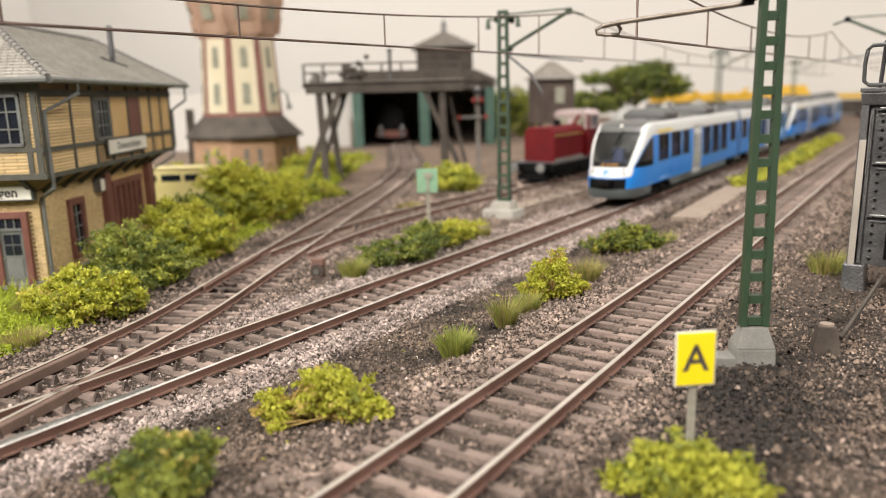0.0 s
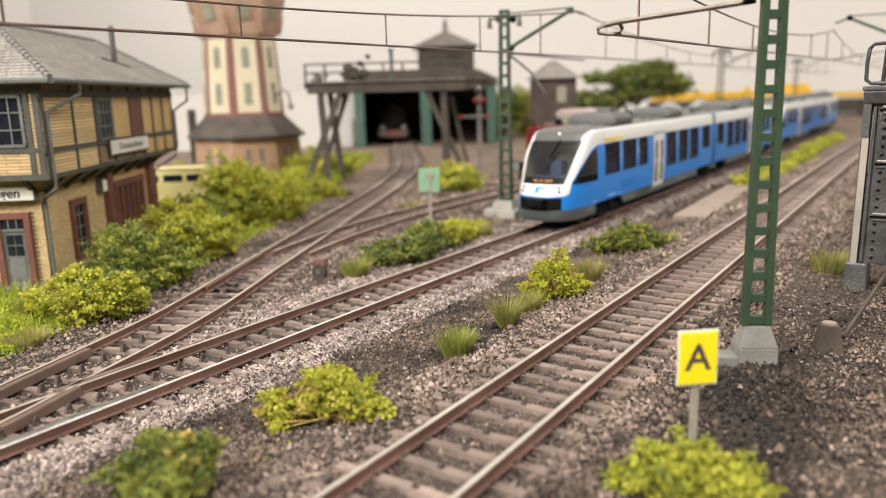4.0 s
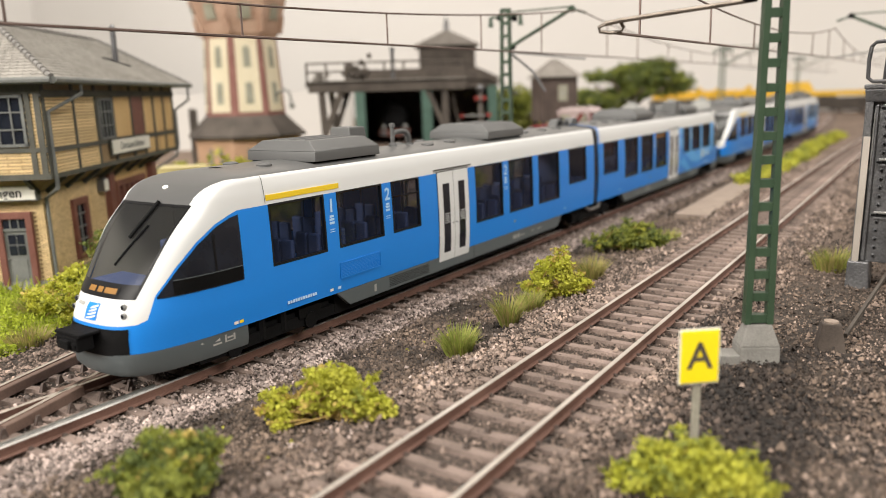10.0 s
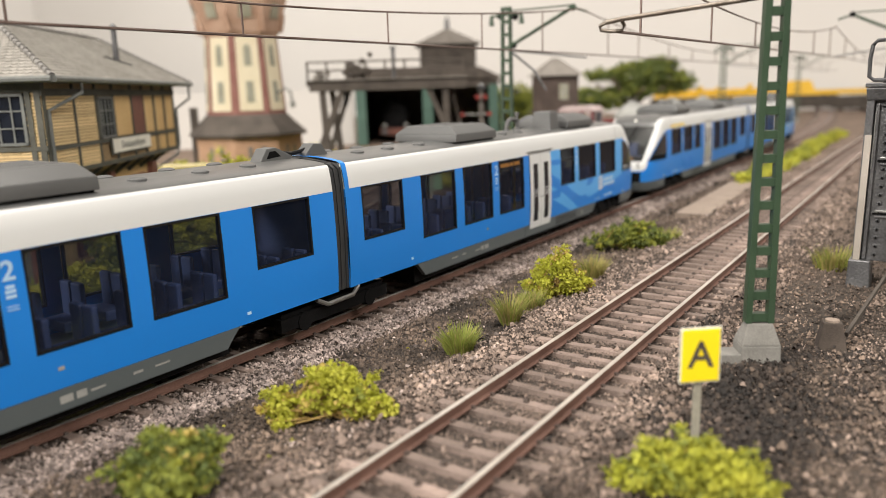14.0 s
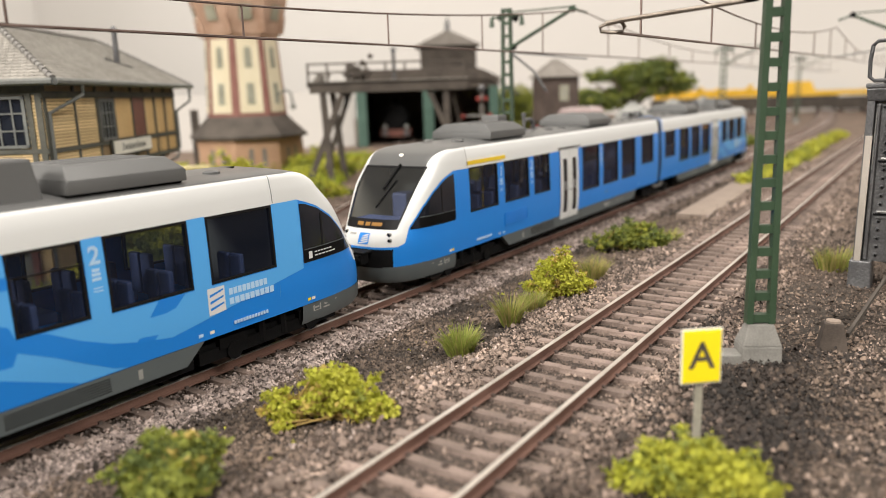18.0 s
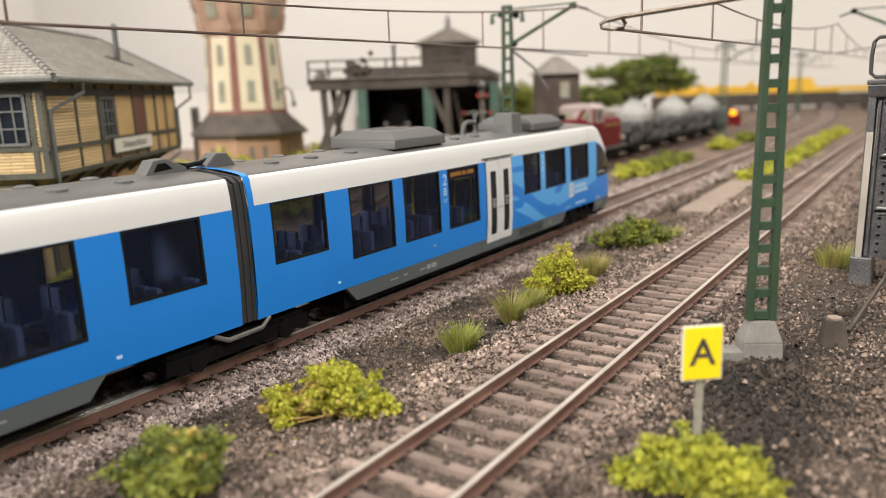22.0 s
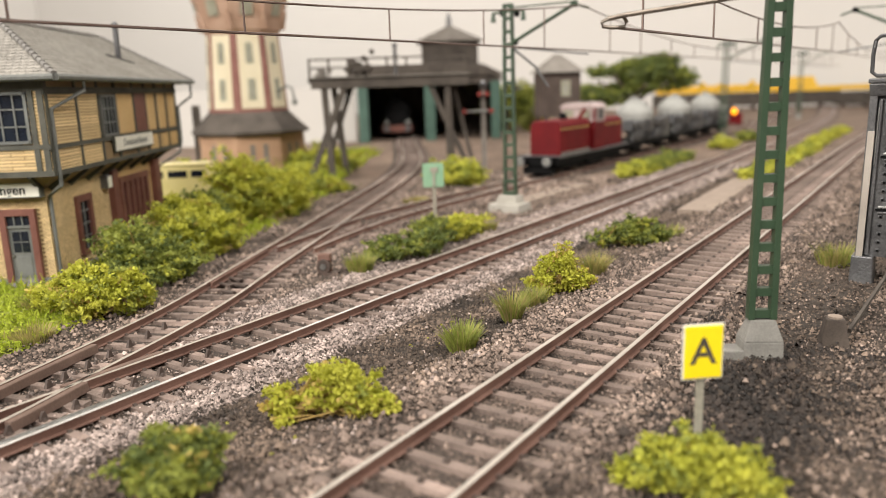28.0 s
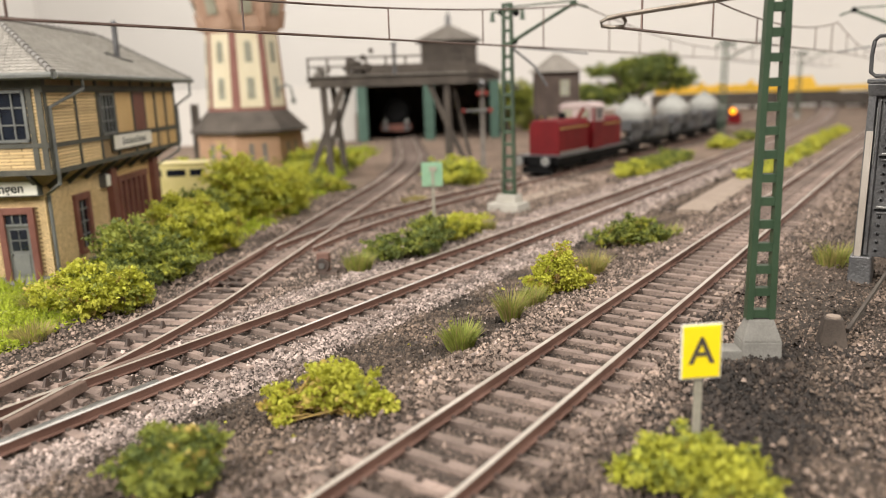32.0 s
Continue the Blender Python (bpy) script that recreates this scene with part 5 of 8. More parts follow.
def signal_box():
    sb = thing("signal_box", P(-20.5, 14.1, -0.9, 125.8), "two-storey signal box of yellow brick and dark timber framing", "signal box")
    part("lower_wall", Geo().box(0.02, 11.6, 0.02, 4.4, -0.3, 3.45), M["mortar"], sb)
    g = Geo()
    course_wall(g, "x", 0.02, -0.02, 0.0, 4.4, 0.0, 3.4, [(0.38, 1.72, 0, 2.62)], seed=2)
    course_wall(g, "y", 0.02, -0.02, 0.0, 5.45, 0.0, 3.4, [(2.12, 3.48, 0.4, 2.75)], seed=3)
    part("brickwork", g, M["brick_i"], sb, "weathered yellow brickwork")["kind"] = "stuff"
    part("plaster_panel", Geo().box(5.9, 10.7, -0.005, 0.02, 0.0, 3.4), M["plaster_y"], sb)
    # corner post of brick
    part("plinth", Geo().box(-0.06, 11.7, -0.06, 4.4, -0.4, 0.12), M["concrete"], sb)
    for x0, x1 in ((5.42, 6.0), (10.65, 11.35)):
        part("pier", Geo().box(x0, x1, -0.28, 0.05, 0.0, 3.45), M["red_wood"], sb, "dark red-brown timber pier", bevel=0.03)
    # tall window and lattice window
    w = part("window", Geo().box(2.2, 3.42, 0.0, 0.03, 0.5, 2.7), M["glass_dark"], sb, "narrow window with red-brown frame")
    for b in ((2.12, 2.38, 0.42, 2.76), (3.24, 3.5, 0.42, 2.76), (2.38, 3.24, 2.5, 2.76), (2.38, 3.24, 0.42, 0.62)):
        part("frame", Geo().box(b[0], b[1], -0.12, 0.02, b[2], b[3]), M["red_wood"], w, bevel=0.015)
    for z in (1.1, 1.6, 2.1):
        part("glazing_bar", Geo().box(2.38, 3.24, -0.04, 0.0, z, z + 0.05), M["grey_door"], w)
    part("glazing_bar", Geo().box(2.78, 2.84, -0.045, 0.0, 0.6, 2.5), M["grey_door"], w)
    w = part("lattice_window", Geo().box(6.5, 9.85, -0.02, 0.01, 0.75, 2.9), M["glass_dark"], sb, "wide window with heavy red-brown mullions")
    for x in np.linspace(6.5, 9.7, 6):
        part("mullion", Geo().box(x, x + 0.28, -0.14, 0.0, 0.75, 2.9), M["red_wood"], w)
    for z in (0.6, 2.75):
        part("rail", Geo().box(6.4, 10.0, -0.17, 0.0, z, z + 0.24), M["red_wood"], w)
    lamp = part("wall_lamp", Geo().box(4.7, 5.05, -0.3, 0.0, 2.72, 3.3), M["darkmetal"], sb, bevel=0.03)
    part("dial", Geo().box(4.72, 5.1, -0.34, -0.3, 2.78, 3.24), M["sign_white"], lamp, "white wall clock face")
    # door
    d = part("door", Geo().box(-0.05, 0.0, 0.62, 1.5, 0.02, 2.0), M["grey_door"], sb, "grey panelled door with small panes")
    part("fanlight", Geo().box(-0.04, 0.0, 0.62, 1.5, 2.05, 2.42), M["glass_dark"], d)
    for b in ((0.42, 0.64, 0, 2.66), (1.48, 1.70, 0, 2.66), (0.64, 1.48, 2.42, 2.66)):
        part("door_frame", Geo().box(-0.14, 0.02, b[0], b[1], b[2], b[3]), M["red_wood"], d, bevel=0.015)
    part("transom", Geo().box(-0.1, 0.0, 0.62, 1.5, 1.98, 2.07), M["grey_door"], d)
    for y in (0.9, 1.19):
        part("fanlight_bar", Geo().box(-0.08, 0.0, y, y + 0.04, 2.05, 2.42), M["grey_door"], d)
    for y in (0.78, 1.08):
        for z in (1.1, 1.5):
            part("pane", Geo().box(-0.065, -0.04, y, y + 0.26, z, z + 0.35), M["glass_dark"], d)
    part("door_panel", Geo().box(-0.07, -0.04, 0.78, 1.34, 0.2, 0.95), M["grey_door"], d, bevel=0.02)
    part("door_handle", Geo().box(-0.12, -0.04, 1.36, 1.42, 0.95, 1.0), M["silver"], d)
    part("step", Geo().box(-0.7, 0.0, 0.3, 2.0, -0.3, 0.0).box(-1.1, -0.7, 0.2, 2.1, -0.3, -0.16), M["concrete"], sb, "grey stone doorstep", bevel=0.03)
    # name boards
    s = part("name_board", Geo().box(-0.34, -0.26, 0.06, 4.3, 3.12, 3.6), M["sign_white"], sb, "white station name board")
    t = part("letters", text_mesh("Donaueschingen", 0.47, "RIGHT"), M["black"], s, "black station name")
    t.matrix_basis = Matrix.Translation((-0.346 * K, 0.50 * K, 3.36 * K)) @ Euler((radians(90), 0, radians(-90))).to_matrix().to_4x4()
    part("border", Geo().box(-0.31, -0.0, 0.02, 4.34, 3.08, 3.64), M["grey_door"], s)
    # jettied upper storey
    o = 0.75
    part("jetty", Geo().frustum((0.0, 12.0, 0.0, 4.4), (-o, 13.3, -o, 5.1), 3.4, 3.92), M["mortar"], sb, "sloping soffit under the upper storey")
    for x in np.arange(0.4, 12.5, 1.55):
        part("bracket", Geo().beam((x, -0.02, 3.3), (x + 0.1, -o + 0.05, 3.85), 0.16), M["timber_g"], sb)
    for y in (0.1, 2.3, 4.2):
        part("bracket", Geo().beam((0, y, 3.3), (-o + 0.05, y, 3.85), 0.16), M["timber_g"], sb)
    part("upper_wall", Geo().box(-o, 13.3, -o, 5.1, 3.9, 7.1), M["mortar"], sb)
    g = Geo()
    course_wall(g, "y", -o, -0.025, -o, 3.6, 4.0, 6.95, [], 0.115, 4.6, 0.03, 5)
    course_wall(g, "x", -o, -0.025, -o, 5.1, 4.0, 6.95, [(-0.25, 2.6, 4.95, 6.75)], 0.115, 0.9, 0.03, 6)
    part("brickwork", g, M["brick_i"], sb, "yellow brick infill courses")["kind"] = "stuff"
    for x0, x1 in ((5.35, 7.35), (8.75, 10.1), (10.3, 11.6), (11.8, 13.1)):
        part("infill_panel", Geo().box(x0, x1, -o - 0.02, -o, 4.95, 6.6), M["plaster_y"], sb)
    for x0, x1 in ((8.9, 10.6), (10.8, 13.1)):
        part("infill_panel", Geo().box(x0, x1, -o - 0.02, -o, 4.05, 4.7), M["plaster_y"], sb)
    part("shutter", Geo().box(7.35, 8.75, -o - 0.06, -o, 4.95, 6.62), M["red_wood"], sb, "closed red-brown shutter")
    # frame timbers
    for x, wd in ((-o, 0.22), (1.55, 0.16), (3.5, 0.18), (5.2, 0.18), (7.25, 0.16), (8.7, 0.16), (10.15, 0.18), (11.65, 0.16), (13.08, 0.22)):
        part("post", Geo().box(x, x + wd * 0.82, -o - 0.07, -o + 0.02, 3.95, 7.1), M["timber_g"], sb)
    for z, h in ((3.85, 0.17), (4.75, 0.15), (6.62, 0.24)):
        part("beam", Geo().box(-o - 0.06, 13.36, -o - 0.075, -o + 0.02, z, z + h), M["timber_g"], sb)
    for y, wd in ((-o, 0.2), (-0.42, 0.18), (2.7, 0.2), (4.9, 0.2)):
        part("post", Geo().box(-o - 0.07, -o + 0.02, y, y + wd, 3.95, 7.1), M["timber_g"], sb)
    for z, h in ((3.85, 0.2), (4.78, 0.16), (6.75, 0.3)):
        part("beam", Geo().box(-o - 0.075, -o + 0.02, -o - 0.06, 5.1, z, z + h), M["timber_g"], sb)
    # upper windows
    def casement(plane, u0, u1, z0, z1, nu, nz):
        def bx(a, b, c, d, p0, p1):
            return Geo().box(-o - p1, -o - p0, a, b, c, d) if plane == "x" else Geo().box(a, b, -o - p1, -o - p0, c, d)
        w = part("window", bx(u0, u1, z0, z1, -0.02, 0.03), M["glass_dark"], sb, "many-paned signal box window")
        for a, b, c, d in ((u0, u1, z0, z0 + 0.1), (u0, u1, z1 - 0.1, z1), (u0, u0 + 0.1, z0, z1), (u1 - 0.1, u1, z0, z1)):
            part("frame", bx(a, b, c, d, 0.0, 0.1), M["grey_door"], w)
        for k in range(1, nu):
            u = u0 + (u1 - u0) * k / nu
            part("glazing_bar", bx(u - 0.025, u + 0.025, z0, z1, 0.0, 0.07), M["grey_door"], w)
        for k in range(1, nz):
            z = z0 + (z1 - z0) * k / nz
            part("glazing_bar", bx(u0, u1, z - 0.025, z + 0.025, 0.0, 0.065), M["grey_door"], w)

    casement("y", 3.72, 5.16, 4.92, 6.58, 4, 3)
    casement("x", -0.2, 2.55, 4.98, 6.72, 6, 3)
    s = part("name_board", Geo().box(4.5, 8.85, -o - 0.2, -o - 0.1, 4.3, 4.86), M["sign_white"], sb, "white station name board")
    t = part("letters", text_mesh("Donaueschingen", 0.42), M["grey_door"], s, "dark station name")
    t.matrix_basis = Matrix.Translation((6.7 * K, (-o - 0.205) * K, 4.58 * K)) @ Euler((radians(90), 0, 0)).to_matrix().to_4x4()
    part("border", Geo().box(4.42, 8.93, -o - 0.16, -o - 0.08, 4.22, 4.94), M["timber_g"], s)
    # hipped roof with single tiles
    ex0, ex1, ey0, ey1, ez, sl, k = -1.15, 14.4, -1.4, 5.2, 7.22, 0.64, 3.3
    rz = ez + sl * k
    ry = ey0 + k
    g = Geo().add([(ex0, ey0, ez), (ex1, ey0, ez), (ex1, ey1, ez), (ex0, ey1, ez), (ex0 + k, ry, rz), (ex1 - k, ry, rz)], [(0, 1, 5, 4), (2, 3, 4, 5), (1, 2, 5), (3, 0, 4), (3, 2, 1, 0)])
    roof = part("roof", g, M["slate"], sb, "grey slated hipped roof")
    rnd = random.Random(4)
    g = Geo()
    th, tw = 0.17, 0.24
    nrow = int(k / th)
    for r in range(nrow):
        t0, t1 = r * th, (r + 1) * th + 0.04
        for face in (0, 1):
            lo, hi = (ex0 + t0, ex1 - t0) if face == 0 else (ey0 + t0, ey1 - t0)
            u = lo + (tw / 2 if r % 2 else 0)
            while u + tw < hi:
                lift = rnd.uniform(0.014, 0.024)
                q = [(u + 0.01, t0 + 0.05), (u + tw / 2, t0), (u + tw - 0.01, t0 + 0.05), (u + tw - 0.01, t1), (u + 0.01, t1)]
                vv = []
                for a, t in q:
                    z = ez + sl * t + (lift + 0.02 if t < t1 else 0.004)
                    vv.append((a, ey0 + t, z) if face == 0 else (ex0 + t, a, z))
                vv += [(p[0], p[1], p[2] - 0.03) for p in vv[:3]]
                g.add(vv, [(0, 1, 2, 3, 4), (5, 6, 1, 0), (6, 7, 2, 1)])
                u += tw
    part("roof_tile", g, M["slate_i"], roof)["kind"] = "stuff"
    for a, b in (((ex0, ey0, ez), (ex0 + k, ry, rz)), ((ex1, ey0, ez), (ex1 - k, ry, rz)), ((ex0 + k, ry, rz), (ex1 - k, ry, rz))):
        n = 16
        g = Geo()
        for q in range(n):
            p, p2 = Vector(a).lerp(Vector(b), q / n), Vector(a).lerp(Vector(b), (q + 1.15) / n)
            g.cyl(p + Vector((0, 0, 0.05)), p2 + Vector((0, 0, 0.02)), 0.11, 0.085, 8)
        part("ridge_tiles", g, M["slate"], roof)
    part("gutter", Geo().cyl((ex0, ey0 - 0.05, ez - 0.06), (ex1 + 0.05, ey0 - 0.05, ez - 0.06), 0.12, 0.12, 8).cyl((ex0 - 0.05, ey0, ez - 0.06), (ex0 - 0.05, ey1, ez - 0.06), 0.12, 0.12, 8), M["grey_door"], roof, "grey half-round gutter")
    part("fascia", Geo().box(ex0 + 0.1, ex1 - 0.1, ey0 + 0.1, ey1 - 0.1, ez - 0.16, ez - 0.02), M["timber_g"], roof)
    part("downpipe", Geo().tube([(0.9, ey0 - 0.05, ez - 0.1), (0.9, ey0 - 0.05, ez - 0.5), (-0.55, -o - 0.12, ez - 1.1), (-0.55, -o - 0.12, 3.95), (-0.5, -o - 0.1, 3.5), (0.12, -0.1, 3.1), (0.12, -0.1, 0.0)], 0.07, 8), M["grey_door"], sb, "grey rainwater pipe")
    part("downpipe", Geo().tube([(13.9, ey0 - 0.05, ez - 0.1), (13.9, ey0 - 0.05, ez - 0.8), (13.4, -o - 0.1, ez - 1.3), (13.4, -o - 0.1, 4.1), (13.0, -o - 0.1, 3.6), (11.7, -0.1, 3.0), (11.7, -0.1, 0)], 0.07, 8), M["grey_door"], sb, "grey rainwater pipe")
    fl = part("flue", Geo().cyl((8.6, 0.1, ez + 0.8), (8.6, 0.1, ez + 2.35), 0.13, 0.12, 10).lathe([(0.2, ez + 2.35), (0.12, ez + 2.5), (0.02, ez + 2.6)], 8, 8.6, 0.1), M["darkmetal"], sb, "dark stovepipe chimney")
    part("flashing", Geo().beam((7.6, 0.25, ez + 1.1), (9.4, -0.25, ez + 0.78), 0.1, 0.05), M["darkmetal"], fl)


signal_box()

YAW = 34.07


def facing(px, depth):
    """A place in front of the first view: sideways offset and depth from the eye, on the ground plan."""
    c, s = math.cos(radians(YAW)), math.sin(radians(YAW))
    return 6.013 + px * c - depth * s, px * s + depth * c


def backdrop_board():
    """Low white board that closes the layout behind the water tower."""
    x, y = facing(-10.9, 100)
    g = Geo().box(-110, 0.0, 0.0, 1.0, -3.0, 7.2)
    tagged(part("backdrop_board", g, M["board"], m=P(x, y, -0.9, YAW)), "low off-white backdrop board behind the tower", "backdrop", kind="structure")


backdrop_board()


def water_tower():
    tw = thing("water_tower", P(-43.6, 44.6, -0.9, YAW + 22), "octagonal water tower with red, cream and brick storeys", "water tower")
    turn = radians(22.5)
    R8 = 1 / math.cos(radians(22.5))
    part("base", Geo().lathe([(4.3 * R8, -0.3), (4.2 * R8, 3.4)], 8, turn=turn), M["brick_r"], tw, "pale red brick base")
    part("skirt_roof", Geo().lathe([(4.65 * R8, 3.3), (4.65 * R8, 3.5), (4.3 * R8, 3.85), (3.1 * R8, 5.1), (3.0 * R8, 5.1)], 8, turn=turn), M["wood_dark"], tw, "dark slate skirt roof")
    part("shaft", Geo().lathe([(3.15 * R8, 4.9), (2.75 * R8, 12.0)], 8, turn=turn), M["tower_red"], tw, "brown-red tapered shaft")
    part("neck", Geo().lathe([(2.75 * R8, 11.2), (3.0 * R8, 11.6), (3.75 * R8, 14.2), (3.75 * R8, 17.0), (3.9 * R8, 17.1), (0.4, 20.0)], 8, turn=turn), M["tower_top"], tw, "flared brick tank head")

    def at(side, u, z, r):
        a = radians(-90 + 45 * side)
        return r * math.cos(a) - u * math.sin(a), r * math.sin(a) + u * math.cos(a), z

    def slab(side, u0, u1, z0, z1, ra, rb, thick):
        v = [at(side, u, z, r + e) for e in (0, thick) for u, z, r in ((u0, z0, ra), (u1, z0, ra), (u1 * 0.93, z1, rb), (u0 * 0.93, z1, rb))]
        return Geo().add(v, [(3, 2, 1, 0), (4, 5, 6, 7), (0, 1, 5, 4), (1, 2, 6, 5), (2, 3, 7, 6), (3, 0, 4, 7)])

    for side in range(8):
        p = part("cream_panel", slab(side, -0.92, 0.92, 5.35, 11.2, 3.1, 2.78, 0.09), M["cream"], tw, "cream rendered panel")
        for z0, z1, w in ((6.0, 7.7, 0.34), (8.9, 10.3, 0.32)):
            q = part("window", slab(side, -w, w, z0, z1, 3.13 - (z0 - 5.35) * 0.055, 3.13 - (z1 - 5.35) * 0.055, 0.08), M["glass_pale"], p, "tall pale window")
            if z0 > 8:
                part("arch", Geo().cyl(at(side, 0, z1, 2.9), at(side, 0, z1, 2.95), w * 0.93, w * 0.93, 12), M["glass_pale"], q)
            part("glazing_bar", slab(side, -0.04, 0.04, z0, z1, 3.19 - (z0 - 5.35) * 0.055, 3.19 - (z1 - 5.35) * 0.055, 0.04), M["grey_door"], q)
        for u in (-0.55, 0.55):
            part("base_window", slab(side, u - 0.2, u + 0.2, 1.0, 2.5, 4.24, 4.2, 0.04), M["wood_grey"], tw, "small arched window")
        part("tank_window", slab(side, -0.5, 0.5, 12.6, 13.8, 3.36, 3.7, 0.06), M["glass_pale"], tw, "pale tank window")
        part("corbel", slab(side, 1.2, 1.5, 11.6, 13.0, 3.0, 3.4, 0.2), M["tower_top"], tw)
    part("chimney_stack", Geo().box(-4.5, -3.9, 0.6, 1.6, 0, 5.7), M["wood_dark"], tw, "dark chimney stack")
    g = Geo().tube([(2.2, -2.1, 6.6), (2.9, -2.5, 7.1), (3.3, -2.7, 6.8), (3.42, -2.75, 5.9)], 0.1, 6).lathe([(0.2, 5.5), (0.24, 5.9), (0.05, 6.0)], 8, 3.42, -2.75)
    part("wall_lamp", g, M["grey_door"], tw, "curved bracket lamp")


water_tower()


def coal_stage():
    """Timber loading platform over the shed approach."""
    x, y = facing(-8.0, 57)
    cs = thing("loading_platform", P(x, y, -0.9, YAW), "weathered timber loading platform on trestle legs", "platform")
    part("deck", Geo().box(-1.3, 10.3, -1.8, 3.2, 7.05, 7.4), M["wood_dark"], cs, "dark plank deck")
    part("edge_beam", Geo().box(-1.1, 10.2, -1.9, -1.5, 6.65, 7.1), M["wood_dark"], cs)
    part("edge_beam", Geo().box(-1.1, 10.2, 2.7, 3.1, 6.65, 7.1), M["wood_dark"], cs)
    for k in range(11):
        part("plank", Geo().box(-1.25 + k * 1.05, -0.24 + k * 1.05, -2.0, 3.3, 7.4, 7.48), M["wood_grey"], cs)
    for a, b, py, w, mat in (((-0.22, 7.0), (0.05, -0.2), -1.5, 0.46, "wood_dark"), ((-0.1, 7.0), (0.6, -0.2), 2.6, 0.46, "wood_dark"), ((8.7, 7.0), (8.75, -0.2), -1.5, 0.46, "wood_dark"), ((8.9, 7.0), (9.0, -0.2), 2.6, 0.4, "wood_dark")):
        part("leg", Geo().beam((a[0], py, a[1]), (b[0], py, b[1]), w), M[mat], cs, bevel=0.04)
    for a, b, py, w, mat in (((1.3, 6.8), (-1.75, -0.1), -1.5, 0.42, "wood_dark"), ((7.4, 6.8), (10.4, 0.0), -1.5, 0.38, "wood_dark"), ((9.2, 6.8), (10.5, 1.0), 2.6, 0.32, "wood_dark"), ((1.3, 6.8), (-1.2, 0.1), 2.6, 0.36, "wood_dark")):
        part("strut", Geo().beam((a[0], py, a[1]), (b[0], py, b[1]), w), M[mat], cs)
    part("pulley_hook", Geo().beam((1.4, -1.6, 6.8), (1.5, -1.6, 5.6), 0.16), M["black"], cs)
    for px in np.linspace(-1.15, 10.0, 9):
        part("rail_post", Geo().beam((px, -1.9, 7.4), (px, -1.9, 8.75), 0.14), M["wood_dark"], cs)
    for z in (8.1, 8.7):
        part("handrail", Geo().beam((-1.2, -1.9, z), (10.1, -1.9, z), 0.12), M["wood_dark"], cs)
    g = Geo()
    rnd = random.Random(3)
    for k in range(40):
        g.ball((rnd.gauss(2.4, 0.45), rnd.gauss(-0.5, 0.4), 7.55 + abs(rnd.gauss(0, 0.45))), rnd.uniform(0.15, 0.3), 6)
    part("coal", g, M["wood_dark"], cs, "heap of dark lumps")["kind"] = "stuff"
    g = Geo()
    for k in range(12):
        g.ball((rnd.gauss(-0.4, 0.25), rnd.gauss(-1.0, 0.3), 7.5 + abs(rnd.gauss(0, 0.2))), rnd.uniform(0.12, 0.25), 6)
    part("coal", g, M["wood_grey"], cs, "small heap of dark lumps")["kind"] = "stuff"
    part("stove_pipe", Geo().cyl((4.9, 0.5, 7.4), (4.9, 0.5, 9.6), 0.14, 0.14, 8).cyl((4.9, 0.5, 9.6), (4.9, 0.5, 9.8), 0.24, 0.2, 8), M["darkmetal"], cs)


coal_stage()


M["disc_red"] = surface("faded_red_disc", (0.24, 0.03, 0.025), (0.32, 0.05, 0.04), 1.0, 0.5)


def arm_signal(px, depth, height, arms):
    """Grey post with red and white crossarms."""
    x, y = facing(px, depth)
    th = thing("crossing_signal", P(x, y, -0.9, YAW), "grey post with red and white signal arms", "signal", "crossing signals")
    part("post", Geo().beam((0, 0, -0.2), (0, 0, height), 0.38, 0.3), M["wood_grey"], th)
    part("cap", Geo().lathe([(0.3, height), (0.32, height + 0.3), (0.05, height + 0.6)], 10), M["darkmetal"], th)
    for z, a, b in arms:
        part("arm", Geo().box(a, b, -0.3, -0.18, z - 0.08, z + 0.08), M["silo"], th, "pale signal arm")
        for u in (a, b):
            part("red_lamp", Geo().cyl((u, -0.45, z), (u, -0.15, z), 0.2, 0.2, 12), M["disc_red"], th, "round red disc")


arm_signal(3.55, 60, 6.4, ((4.6, -1.5, 0.6), (5.9, -0.3, 0.3)))


